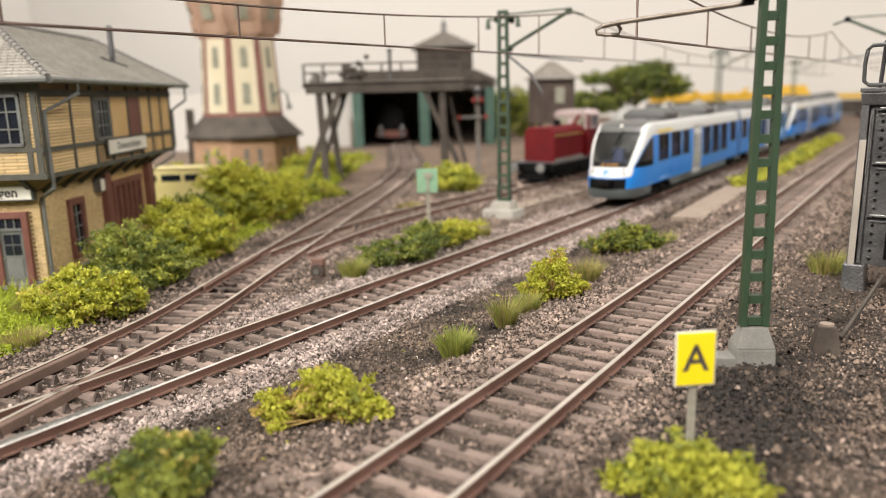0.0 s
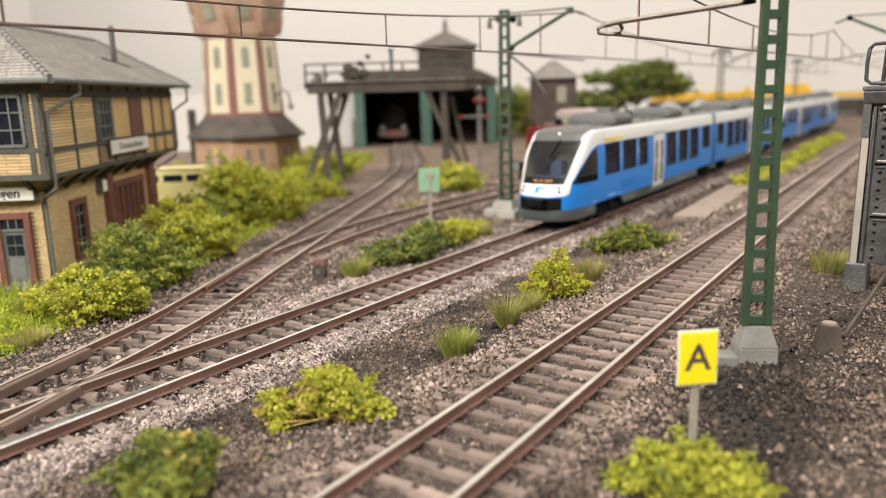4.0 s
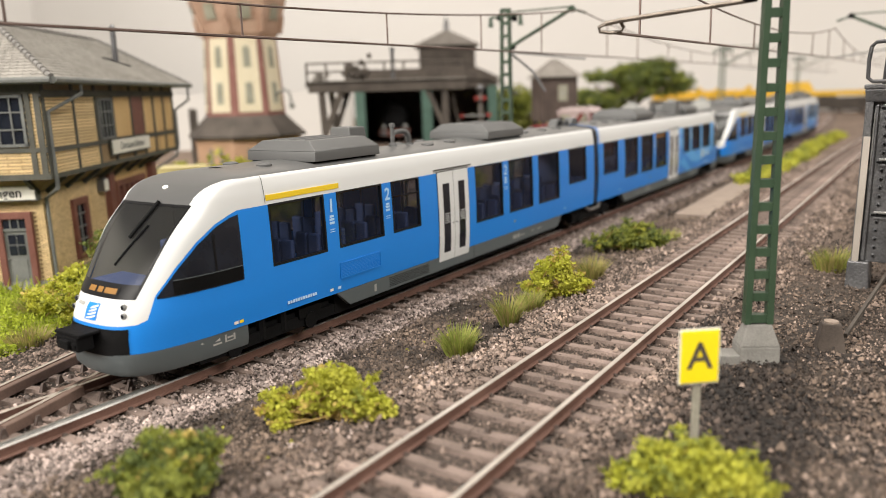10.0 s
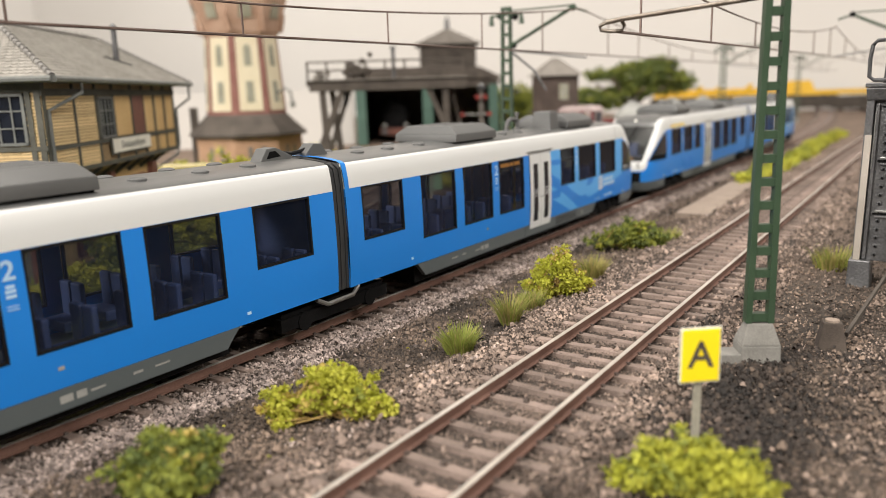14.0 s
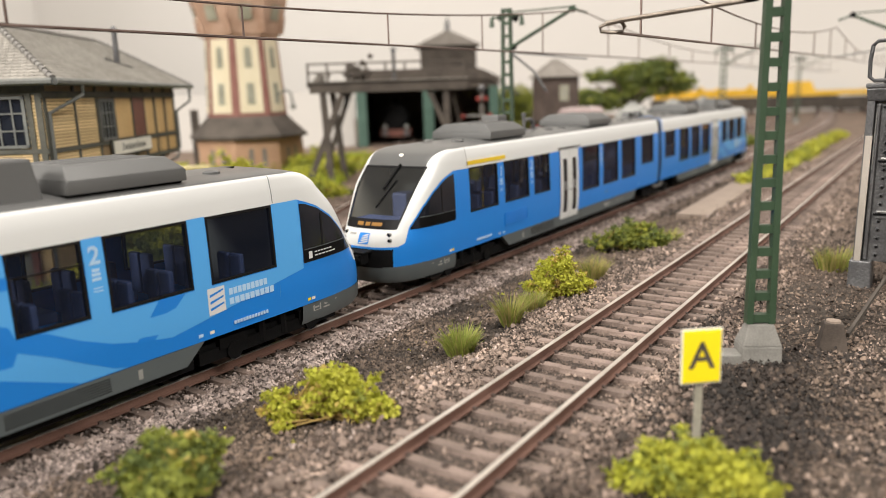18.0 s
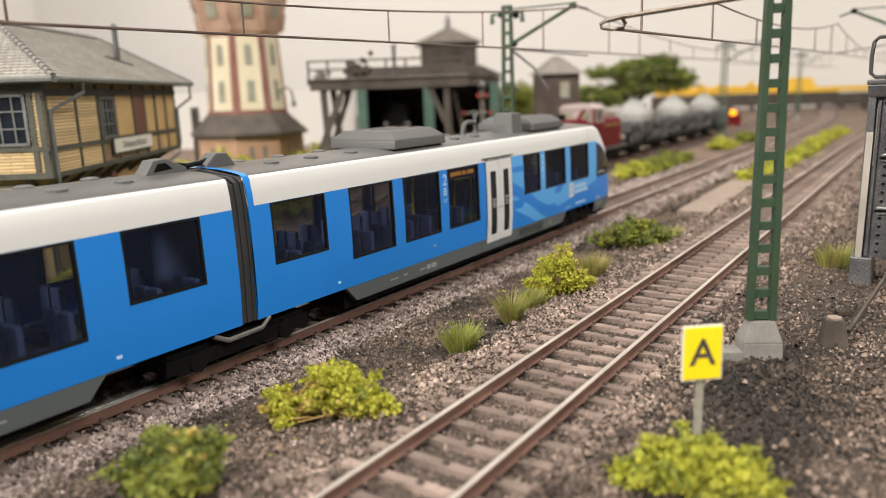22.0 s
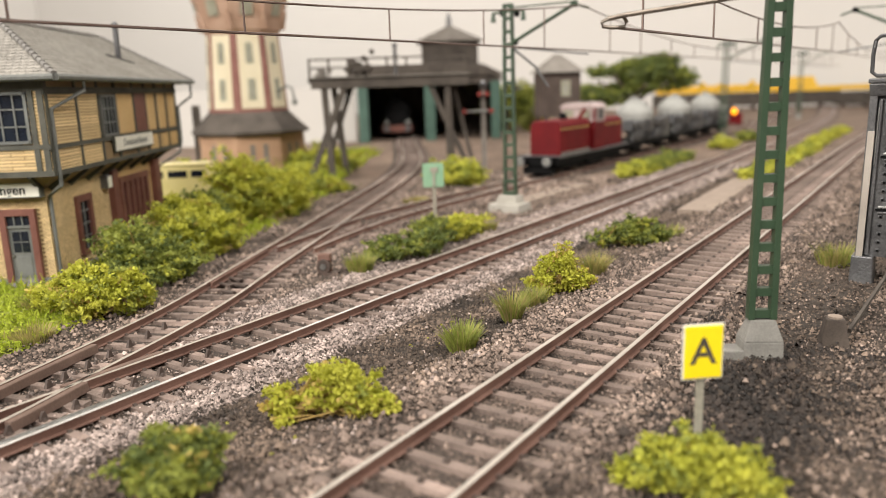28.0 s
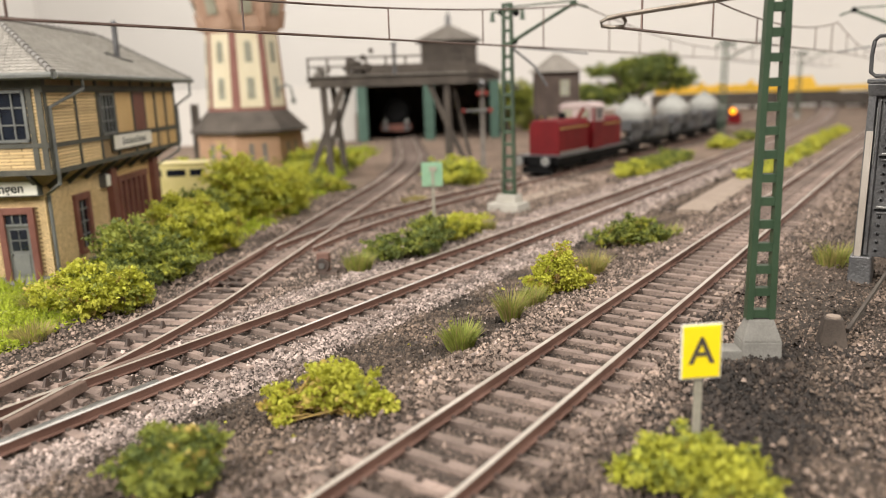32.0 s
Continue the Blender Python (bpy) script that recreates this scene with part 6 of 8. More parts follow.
def engine_shed():
    x, y = facing(-1.3, 97)
    sh = thing("engine_shed", P(x, y, -0.9, YAW), "dark two-road engine shed with green doorposts", "engine shed")
    # front at local y = 0; two openings
    for x0, x1 in ((-8.9, -7.6), (-0.4, 0.9), (8.0, 9.2)):
        part("doorpost", Geo().box(x0, x1, -0.5, 0.6, 0, 7.2), M["teal"], sh, "green painted doorpost", bevel=0.05)
    part("lintel", Geo().box(-8.9, 9.2, -0.2, 0.6, 7.0, 8.1), M["wood_dark"], sh)
    part("side_wall", Geo().box(-8.9, -8.3, 0.6, 18, 0, 8), M["wood_dark"], sh)
    part("side_wall", Geo().box(8.6, 9.2, 0.6, 18, 0, 8), M["wood_dark"], sh)
    part("rear_wall", Geo().box(-8.3, 8.6, 17.4, 18, 0, 8), M["wood_dark"], sh)
    g = Geo().prism([(-9.3, 8.0), (-6.6, 9.4), (6.9, 9.4), (9.9, 8.0)], "y", -0.6, 18.4)
    roof = part("roof", g, M["wood_dark"], sh, "low dark boarded roof")
    part("ladder", Geo().beam((8.0, -0.4, 8.5), (11.5, -0.6, 6.0), 0.5, 0.3), M["wood_dark"], sh)
    # louvred smoke vent house
    part("vent_house", Geo().box(-0.6, 6.6, 2, 9, 9.2, 12.6), M["wood_dark"], roof, "boarded smoke vent house")
    part("vent_roof", Geo().prism([(-1.3, 12.4), (3.0, 14.3), (7.2, 12.4)], "y", 1.2, 9.8), M["wood_grey"], roof, "grey pitched vent roof")
    part("finial", Geo().lathe([(0.5, 14.1), (0.3, 14.8), (0.35, 15.1), (0.05, 16.0)], 8, 3.0, 3.0), M["darkmetal"], roof)
    for k in range(8):
        part("louvre", Geo().box(-0.5, 6.5, 1.9, 2.0, 9.6 + k * 0.35, 9.8 + k * 0.35), M["wood_dark"], roof)
    # steam locomotive inside
    lx, ly = facing(-1.3, 97)
    lo = thing("steam_locomotive", P(lx - 1.7, ly + 2.5, -0.9, YAW), "black steam locomotive with red buffer beam inside the shed", "locomotive")
    part("boiler", Geo().cyl((-4.2, 1.5, 3.6), (-4.2, 12, 3.6), 1.7, 1.7, 16), M["black"], lo)
    part("smokebox_door", Geo().cyl((-4.2, 1.3, 3.6), (-4.2, 1.5, 3.6), 1.4, 1.5, 16), M["black"], lo)
    part("chimney", Geo().cyl((-4.2, 2.2, 5.2), (-4.2, 2.2, 6.1), 0.4, 0.5, 10), M["black"], lo)
    bb = part("buffer_beam", Geo().box(-6.2, -2.2, 0.8, 1.2, 1.0, 1.9), M["red_wood"], lo, "dull red buffer beam")
    for px in (-5.6, -2.8):
        part("buffer", Geo().cyl((px, 0.2, 1.5), (px, 0.9, 1.5), 0.42, 0.2, 10), M["darkmetal"], bb)
        part("lamp", Geo().cyl((px, 0.7, 2.3), (px, 1.0, 2.3), 0.26, 0.26, 10), M["silo"], bb)
    part("running_board", Geo().box(-6.0, -2.4, 1.2, 12, 1.9, 2.2), M["black"], lo)
    part("cylinder_block", Geo().box(-6.1, -2.3, 2.0, 4.0, 0.6, 1.9), M["black"], lo)


engine_shed()


M["hut_brown"] = surface("brown_boards", (0.05, 0.034, 0.028), (0.10, 0.072, 0.060), 1.2, 0.8, grain=0.15, bump=0.4, fine=0.07)


def lookout_hut():
    x, y = facing(10.9, 70)
    h = thing("timber_hut", P(x, y, -0.9, YAW + 8), "small brown timber hut on stilts with a grey roof", "hut")
    part("cabin", Geo().box(-1.7, 1.7, -1.6, 1.6, 3.6, 7.6), M["hut_brown"], h, "brown boarded cabin")
    part("roof", Geo().frustum((-2.1, 2.1, -2.0, 2.0), (-0.25, 0.25, -0.2, 0.2), 7.5, 9.1), M["wood_grey"], h, "grey pyramid roof")
    part("window", Geo().box(-0.1, 0.75, -1.70, -1.58, 5.4, 6.8), M["glass_pale"], h, "pale grey window")
    part("window_bar", Geo().box(0.28, 0.36, -1.73, -1.69, 5.4, 6.8).box(-0.1, 0.75, -1.73, -1.69, 6.06, 6.13), M["silo"], h, "grey glazing bars")
    for px in (-1.4, 1.4):
        for py in (-1.3, 1.3):
            part("stilt", Geo().beam((px, py, -0.2), (px, py, 3.7), 0.35), M["wood_dark"], h)
    part("brace", Geo().beam((-1.4, -1.3, 0), (1.4, -1.3, 3.5), 0.25), M["wood_dark"], h)
    for k in range(7):
        part("board", Geo().box(-1.72, 1.72, -1.64, -1.6, 3.7 + k * 0.55, 3.74 + k * 0.55), M["wood_dark"], h)


lookout_hut()

# ---- overhead line ----
def lattice_mast(name, m, height, w0, w1, label, foot=0.8):
    th = thing(name, m, label, "catenary mast", "green lattice masts")
    rungs = 15
    for s in (-1, 1):
        g = Geo()
        a, b = Vector((s * w0 / 2, 0, foot)), Vector((s * w1 / 2, 0, height))
        g.beam(a, b, 0.13, 0.22, (0, 1, 0))
        part("upright", g, M["mast_g"], th, bevel=0.012)
    for k in range(rungs + 1):
        z = foot + 0.12 + (height - foot - 0.2) * k / rungs
        w = w0 + (w1 - w0) * (z - foot) / (height - foot)
        part("rung", Geo().box(-w / 2, w / 2, -0.09, 0.09, z - 0.085, z + 0.085), M["mast_g"], th)
    f = part("foundation", Geo().frustum((-0.42, 0.42, -0.28, 0.32), (-0.40, 0.40, -0.26, 0.30), -0.25, foot * 0.55).frustum((-0.40, 0.40, -0.26, 0.30), (-0.26, 0.26, -0.13, 0.14), foot * 0.55, foot), M["concrete"], th, "weathered concrete foundation", bevel=0.03)
    return th


mast = lattice_mast("catenary_mast", P(3.11, 16.0, -0.42, 30), 8.2, 0.45, 0.325, "dark green lattice catenary mast on a concrete foot", 0.98)
part("foot_slab", Geo().box(-0.8, -0.3, -0.25, 0.25, -0.1, 0.36), M["concrete"], mast, "flat concrete slab", bevel=0.03)


def rod(name, pts, r, mat, parent, label="", n=8):
    return part(name, Geo().tube(pts, r, n), mat, parent, label, smooth=True)


M["tarnish"] = surface("tarnished_steel", (0.13, 0.105, 0.085), (0.30, 0.26, 0.22), 0.5, 0.42, 0.7, grain=0.2, bump=0.2, fine=0.04)


def near_bracket():
    th = thing("overhead_bracket", Matrix(), "insulated steel registration arm over the near track", "overhead bracket")
    rod("arm_tube", [(2.75, 16.1, 7.05), (0.35, 15.2, 6.78), (0.05, 15.05, 6.72)], 0.05, M["tarnish"], th, "bare steel tube")
    rod("hook", [(0.05, 15.05, 6.72), (-0.06, 15.02, 6.66), (-0.05, 15.05, 6.58), (0.12, 15.15, 6.55), (0.28, 15.4, 6.57), (0.34, 15.35, 6.66), (0.3, 15.2, 6.8)], 0.04, M["tarnish"], th, "bent steel hook")
    g = Geo()
    for k in range(5):
        g.lathe([(0.08, 7.0 + k * 0.06), (0.16, 7.03 + k * 0.06), (0.08, 7.06 + k * 0.06)], 10, 2.62 + k * 0.05, 16.05)
    part("insulator", g, M["black"], th, "dark ribbed insulator")
    rod("brace", [(2.85, 16.1, 7.25), (1.6, 16.0, 7.8)], 0.04, M["mast_g"], th)


near_bracket()


def catenary(label, x, y0, y1, z0, z1, low, sag, drops, top_x=None):
    """Contact wire, hanging messenger wire and droppers along one track."""
    th = thing("overhead_wire", Matrix(), label, "overhead wire", "overhead wires")
    ys = np.linspace(y0, y1, 40)
    zc = lambda y: z0 + (z1 - z0) * (y - y0) / (y1 - y0)
    zm = lambda y: low[1] + sag * (y - low[0]) ** 2
    rod("contact_wire", [(x, y, zc(y)) for y in ys], 0.035, M["wire"], th, n=6)
    rod("messenger_wire", [(x, y, zm(y)) for y in ys], 0.03, M["wire"], th, n=6)
    for y in drops:
        rod("dropper", [(x, y, zc(y)), (x, y, zm(y))], 0.028, M["wire"], th, n=6)
    return th


catenary("brown contact wire with droppers above the main track", -8.5, -16.5, 33.5, 6.85, 7.0, (9.0, 7.66), 0.00225, (-9, -3, 2.5, 7.5, 13.15, 18.95, 24.6, 29.6))
catenary("brown contact wire with droppers above the main track", -8.5, 33.5, 82.5, 7.0, 7.0, (58, 7.66), 0.00225, (37, 41.5, 47, 52, 58, 64, 70, 76))
catenary("brown contact wire with droppers above the main track", -8.5, 82.5, 131, 7.0, 7.0, (107, 7.66), 0.00225, (88, 96, 104, 112, 120))
catenary("thin brown contact wire with droppers above the near track", 0.0, 15.4, 51.5, 6.58, 6.86, (31.5, 7.55), 0.0025, (17.3, 23.45, 29.5, 36.2, 43.4, 49.5))
catenary("thin brown contact wire with droppers above the near track", 0.0, 51.5, 100, 6.86, 6.9, (76, 7.4), 0.002, (57, 63, 70, 76, 83, 90))


M["pale_concrete"] = surface("pale_concrete", (0.30, 0.285, 0.25), (0.42, 0.40, 0.36), 0.8, 0.9, grain=0.12, bump=0.4, fine=0.05)


def line_mast(x, y, side, label):
    """A mast beside the main track with a cantilever towards it."""
    th = lattice_mast("catenary_mast", P(x, y, -0.9, 0 if side > 0 else 180), 10.4, 0.62, 0.40, label)
    reach = 4.3
    rod("strut", [(0.1, 0, 8.45), (reach - 0.6, 0, 10.15)], 0.09, M["mast_g"], th, "slanting cantilever tube")
    rod("top_tube", [(0, 0, 10.2), (reach - 0.6, 0, 10.2)], 0.04, M["mast_g"], th)
    rod("stay", [(0.1, 0, 8.3), (reach, 0, 7.75)], 0.04, M["darkmetal"], th)
    rod("stay", [(reach - 0.9, 0, 10.15), (reach, 0, 9.85)], 0.06, M["mast_g"], th)
    for k, (px, pz) in enumerate(((0.35, 8.55), (reach - 0.75, 10.1), (-0.4, 10.0), (0.45, 9.9))):
        part("insulator", Geo().ball((px, 0.1, pz), 0.17, 8), M["black"], th, "dark insulator")
    rod("feeder_arm", [(-0.9, 0, 10.0), (0.9, 0, 10.05)], 0.06, M["mast_g"], th)
    for px in (-0.85, 0.85):
        part("feeder_insulator", Geo().cyl((px, 0, 9.55), (px, 0, 10.0), 0.14, 0.08, 8), M["mast_g"], th)
    return th


m1 = line_mast(-12.8, 34.3, 1, "dark green lattice mast with a slanting cantilever")
rod("side_strut", [(0.3, 0, 8.2), (1.3, 0.4, 7.3), (1.9, 0.6, 6.3)], 0.06, M["darkmetal"], m1)
part("footing", Geo().frustum((-0.95, 0.95, -0.85, 0.6), (-0.88, 0.88, -0.78, 0.55), -0.1, 0.42).frustum((-0.62, 0.62, -0.5, 0.45), (-0.5, 0.5, -0.4, 0.4), 0.42, 0.82), M["pale_concrete"], m1, "pale stepped concrete footing", bevel=0.04)
line_mast(-14.0, 83.5, 1, "dark green lattice mast with a slanting cantilever")
line_mast(-14.0, 131, 1, "dark green lattice mast with a slanting cantilever")
line_mast(4.4, 51.5, -1, "dark green lattice mast with a slanting cantilever")
line_mast(4.4, 100, -1, "dark green lattice mast with a slanting cantilever")


# ---- riveted steel pier at the edge of the view ----
def steel_pier():
    th = thing("steel_pier", P(4.08, 24.3, -0.44, -2), "riveted dark steel bridge pier with bright strips along its edge", "steel pier")

    def at(u, z, y=0.0):
        """u: across the face from the edge line, which leans a little with height; y: outwards is negative."""
        return (u + 0.012 * z, y, z)

    W = 2.4
    g = Geo().add([at(0.12, 0.75, 0.06), at(W, 0.75, 0.06), at(W, 5.6, 0.06), at(0.12, 5.6, 0.06), at(0.12, 0.75, 1.2), at(W, 0.75, 1.2), at(W, 5.6, 1.2), at(0.12, 5.6, 1.2)], [(0, 1, 2, 3), (5, 4, 7, 6), (4, 0, 3, 7), (1, 5, 6, 2), (3, 2, 6, 7), (4, 5, 1, 0)])
    body = part("column", g, M["pier_steel"], th, "riveted plate column", bevel=0.02)
    part("edge_flange", Geo().beam(at(0.07, 0.7, -0.02), at(0.07, 5.6, -0.02), 0.2, 0.22, (0, 1, 0)), M["pier_steel"], th, bevel=0.02)
    # pale strip put in for the white highlight on the left edge
    part("edge_highlight", Geo().beam(at(0.08, 0.78, -0.135), at(0.09, 4.35, -0.135), 0.17, 0.03, (0, 1, 0)), M["railtop"], th, "bright strip for the highlight along the edge")
    part("inner_angle", Geo().beam(at(0.25, 0.8, 0.01), at(0.25, 5.2, 0.01), 0.1, 0.1, (0, 1, 0)), M["pier_steel"], th, bevel=0.015)
    part("edge_strip", Geo().beam(at(0.22, 3.4, -0.05), at(0.22, 5.0, -0.05), 0.03, 0.03), M["silver"], th)
    for u, n in ((0.5, 19), (1.75, 19)):
        for k in range(n):
            z = 0.95 + k * 0.245
            rv = part("rivet", Geo().ball(at(u, z, 0.05), 0.062, 8), M["darkmetal"], body)
            part("rivet_hole", Geo().ball(at(u + 0.01, z, -0.005), 0.032, 6), M["black"], rv)
    for z in (2.2, 3.7, 5.2):
        part("stiffener", Geo().beam(at(0.42, z, 0.02), at(2.3, z, 0.02), 0.1, 0.075), M["silver"], th, bevel=0.02)
        part("stiffener_groove", Geo().beam(at(0.36, z - 0.075, 0.03), at(2.3, z - 0.075, 0.03), 0.06, 0.05), M["black"], th)
        part("stiffener_plate", Geo().beam(at(0.42, z - 0.16, 0.03), at(2.3, z - 0.16, 0.03), 0.08, 0.06), M["pier_steel"], th, bevel=0.015)
    for z0 in (0.95, 2.7, 4.2):
        part("panel_opening", Geo().beam(at(1.12, z0, 0.05), at(1.12, z0 + 1.0, 0.05), 0.5, 0.05, (0, 1, 0)), M["black"], th, "dark lightening hole")
    part("shoulder", Geo().frustum((0.03, 2.4, -0.16, 1.3), (0.0, 2.45, -0.22, 1.35), 5.3, 5.65), M["pier_steel"], th, bevel=0.04)
    part("cap_plate", Geo().box(-0.02, 2.5, -0.26, 1.4, 5.65, 5.78), M["pier_steel"], th, bevel=0.03)
    part("crown_block", Geo().box(0.62, 2.3, -0.05, 1.2, 5.78, 6.5), M["pier_steel"], th, bevel=0.05)
    part("handrail", Geo().tube([(1.6, -0.3, 5.85), (0.18, -0.3, 5.85), (0.06, -0.3, 5.95), (0.05, -0.3, 6.4), (0.09, -0.3, 6.78), (0.2, -0.3, 6.9), (1.6, -0.3, 6.95)], 0.055, 8), M["pier_steel"], th, "bent tube handrail", smooth=True)
    part("handrail", Geo().tube([(0.44, -0.12, 5.78), (0.5, -0.12, 7.0), (0.58, -0.12, 7.2), (0.66, -0.12, 7.0), (0.62, -0.12, 5.78)], 0.055, 8), M["pier_steel"], th, "upright tube loop", smooth=True)
    part("roller", Geo().cyl((0.75, -0.2, 6.35), (1.4, -0.2, 6.35), 0.26, 0.26, 14), M["pier_steel"], th, smooth=True)
    part("shoe", Geo().frustum((-0.12, 0.5, -0.25, 0.5), (-0.1, 0.46, -0.2, 0.45), -0.12, 0.78), M["pier_steel"], th, "cast foot block", bevel=0.04)
    part("shoe", Geo().frustum((1.7, 2.5, -0.2, 0.5), (1.75, 2.45, -0.15, 0.45), -0.2, 0.78), M["pier_steel"], th, "cast foot block", bevel=0.04)


steel_pier()


def point_block():
    th = thing("concrete_marker", P(4.28, 18.0, -0.42, 15), "tapered grey concrete block with a brown rod", "concrete block")
    part("block", Geo().frustum((-0.33, 0.33, -0.28, 0.28), (-0.19, 0.19, -0.17, 0.17), -0.15, 0.62), M["marker"], th, bevel=0.03)
    part("cap", Geo().cyl((0, 0, 0.6), (0, 0, 0.66), 0.16, 0.15, 12), M["slab"], th)
    part("rod", Geo().beam((0.32, 0.1, 0.3), (2.25, 5.6, 0.5), 0.07, 0.1), M["wood_dark"], th, "rusty brown rod")


point_block()


def letter_sign():
    x, y = 3.10, 11.50
    th = thing("letter_sign", P(x, y, -0.42, YAW + 6), "yellow square sign with a black letter A on a grey post", "sign")
    part("post", Geo().box(-0.055, 0.055, 0.02, 0.09, -0.2, 1.35), M["post_grey"], th)
    p = part("board", Geo().box(-0.315, 0.315, -0.03, 0.02, 1.25, 2.12), M["yellow"], th, "yellow board with a pale rim", bevel=0.02)
    t = part("letter", text_mesh("A", 0.62), M["wood_dark"], p, "black letter A")
    t.matrix_basis = Matrix.Translation((0, -0.034 * K, 1.68 * K)) @ Euler((radians(90), 0, 0)).to_matrix().to_4x4()
    part("rim", Geo().box(-0.335, 0.335, -0.02, 0.015, 1.23, 2.14), M["sign_white"], p, bevel=0.015)


letter_sign()


def green_sign():
    th = thing("track_sign", P(-15.3, 30.9, -0.9, YAW), "pale green enamel sign on a thin grey post", "sign")
    part("post", Geo().box(-0.08, 0.08, 0, 0.1, -0.2, 2.4), M["post_grey"], th)
    part("board", Geo().box(-0.55, 0.5, -0.06, 0.0, 1.55, 2.75), M["green_sign"], th, bevel=0.02)
    part("clamp", Geo().box(-0.16, 0.2, -0.12, -0.06, 2.3, 2.55).box(-0.06, 0.06, -0.12, -0.06, 1.6, 2.3), M["post_grey"], th)


green_sign()


def point_lever():
    th = thing("point_lever", P(-12.1, 19.2, -0.88, 25), "rusty brown hand lever for the turnout", "point lever")
    part("base", Geo().box(-0.45, 0.5, -0.2, 0.2, -0.05, 0.08), M["chair"], th)
    part("weight", Geo().cyl((0, -0.16, 0.3), (0, 0.1, 0.3), 0.25, 0.25, 16), M["chair"], th, "round black counterweight", bevel=0.02)
    part("hub", Geo().cyl((0, -0.2, 0.3), (0, -0.14, 0.3), 0.11, 0.09, 12), M["silver"], th, "bare metal hub")
    part("housing", Geo().frustum((-0.2, 0.24, -0.08, 0.24), (-0.24, 0.2, -0.06, 0.22), 0.5, 0.72), M["rust"], th, "rusty lever housing", bevel=0.03)
    part("stand", Geo().box(-0.26, -0.12, 0.0, 0.2, 0.05, 0.5).box(0.1, 0.22, 0.0, 0.2, 0.05, 0.5), M["rust"], th)
    part("rod", Geo().beam((-0.3, -0.1, 0.06), (-1.4, -0.5, 0.06), 0.08, 0.06), M["chair"], th, "thin drawbar to the blades")


point_lever()
for m_, b_, l_ in ((P(-3.55, 40.7, -0.42, 2), (-0.75, 0.75, -6.3, 6.3), "tan paved strip beside the track"), (P(-13.4, 40.5, -0.86, -2), (-0.6, 0.6, -4.6, 4.4), "tan paved strip beside the track")):
    th = thing("paved_strip", m_, l_, "paving")
    n = 6
    for k in range(n):
        y0 = b_[2] + (b_[3] - b_[2]) * k / n
        part("slab", Geo().box(b_[0], b_[1], y0, y0 + (b_[3] - b_[2]) / n - 0.03, -0.1, 0.1), M["slab"], th)


# ---- standing diesel engine and silo wagons ----
M["cab_pale"] = surface("dusty_pink_paint", (0.34, 0.25, 0.24), (0.46, 0.38, 0.37), 1.4, 0.5, grain=0.06, bump=0.1)


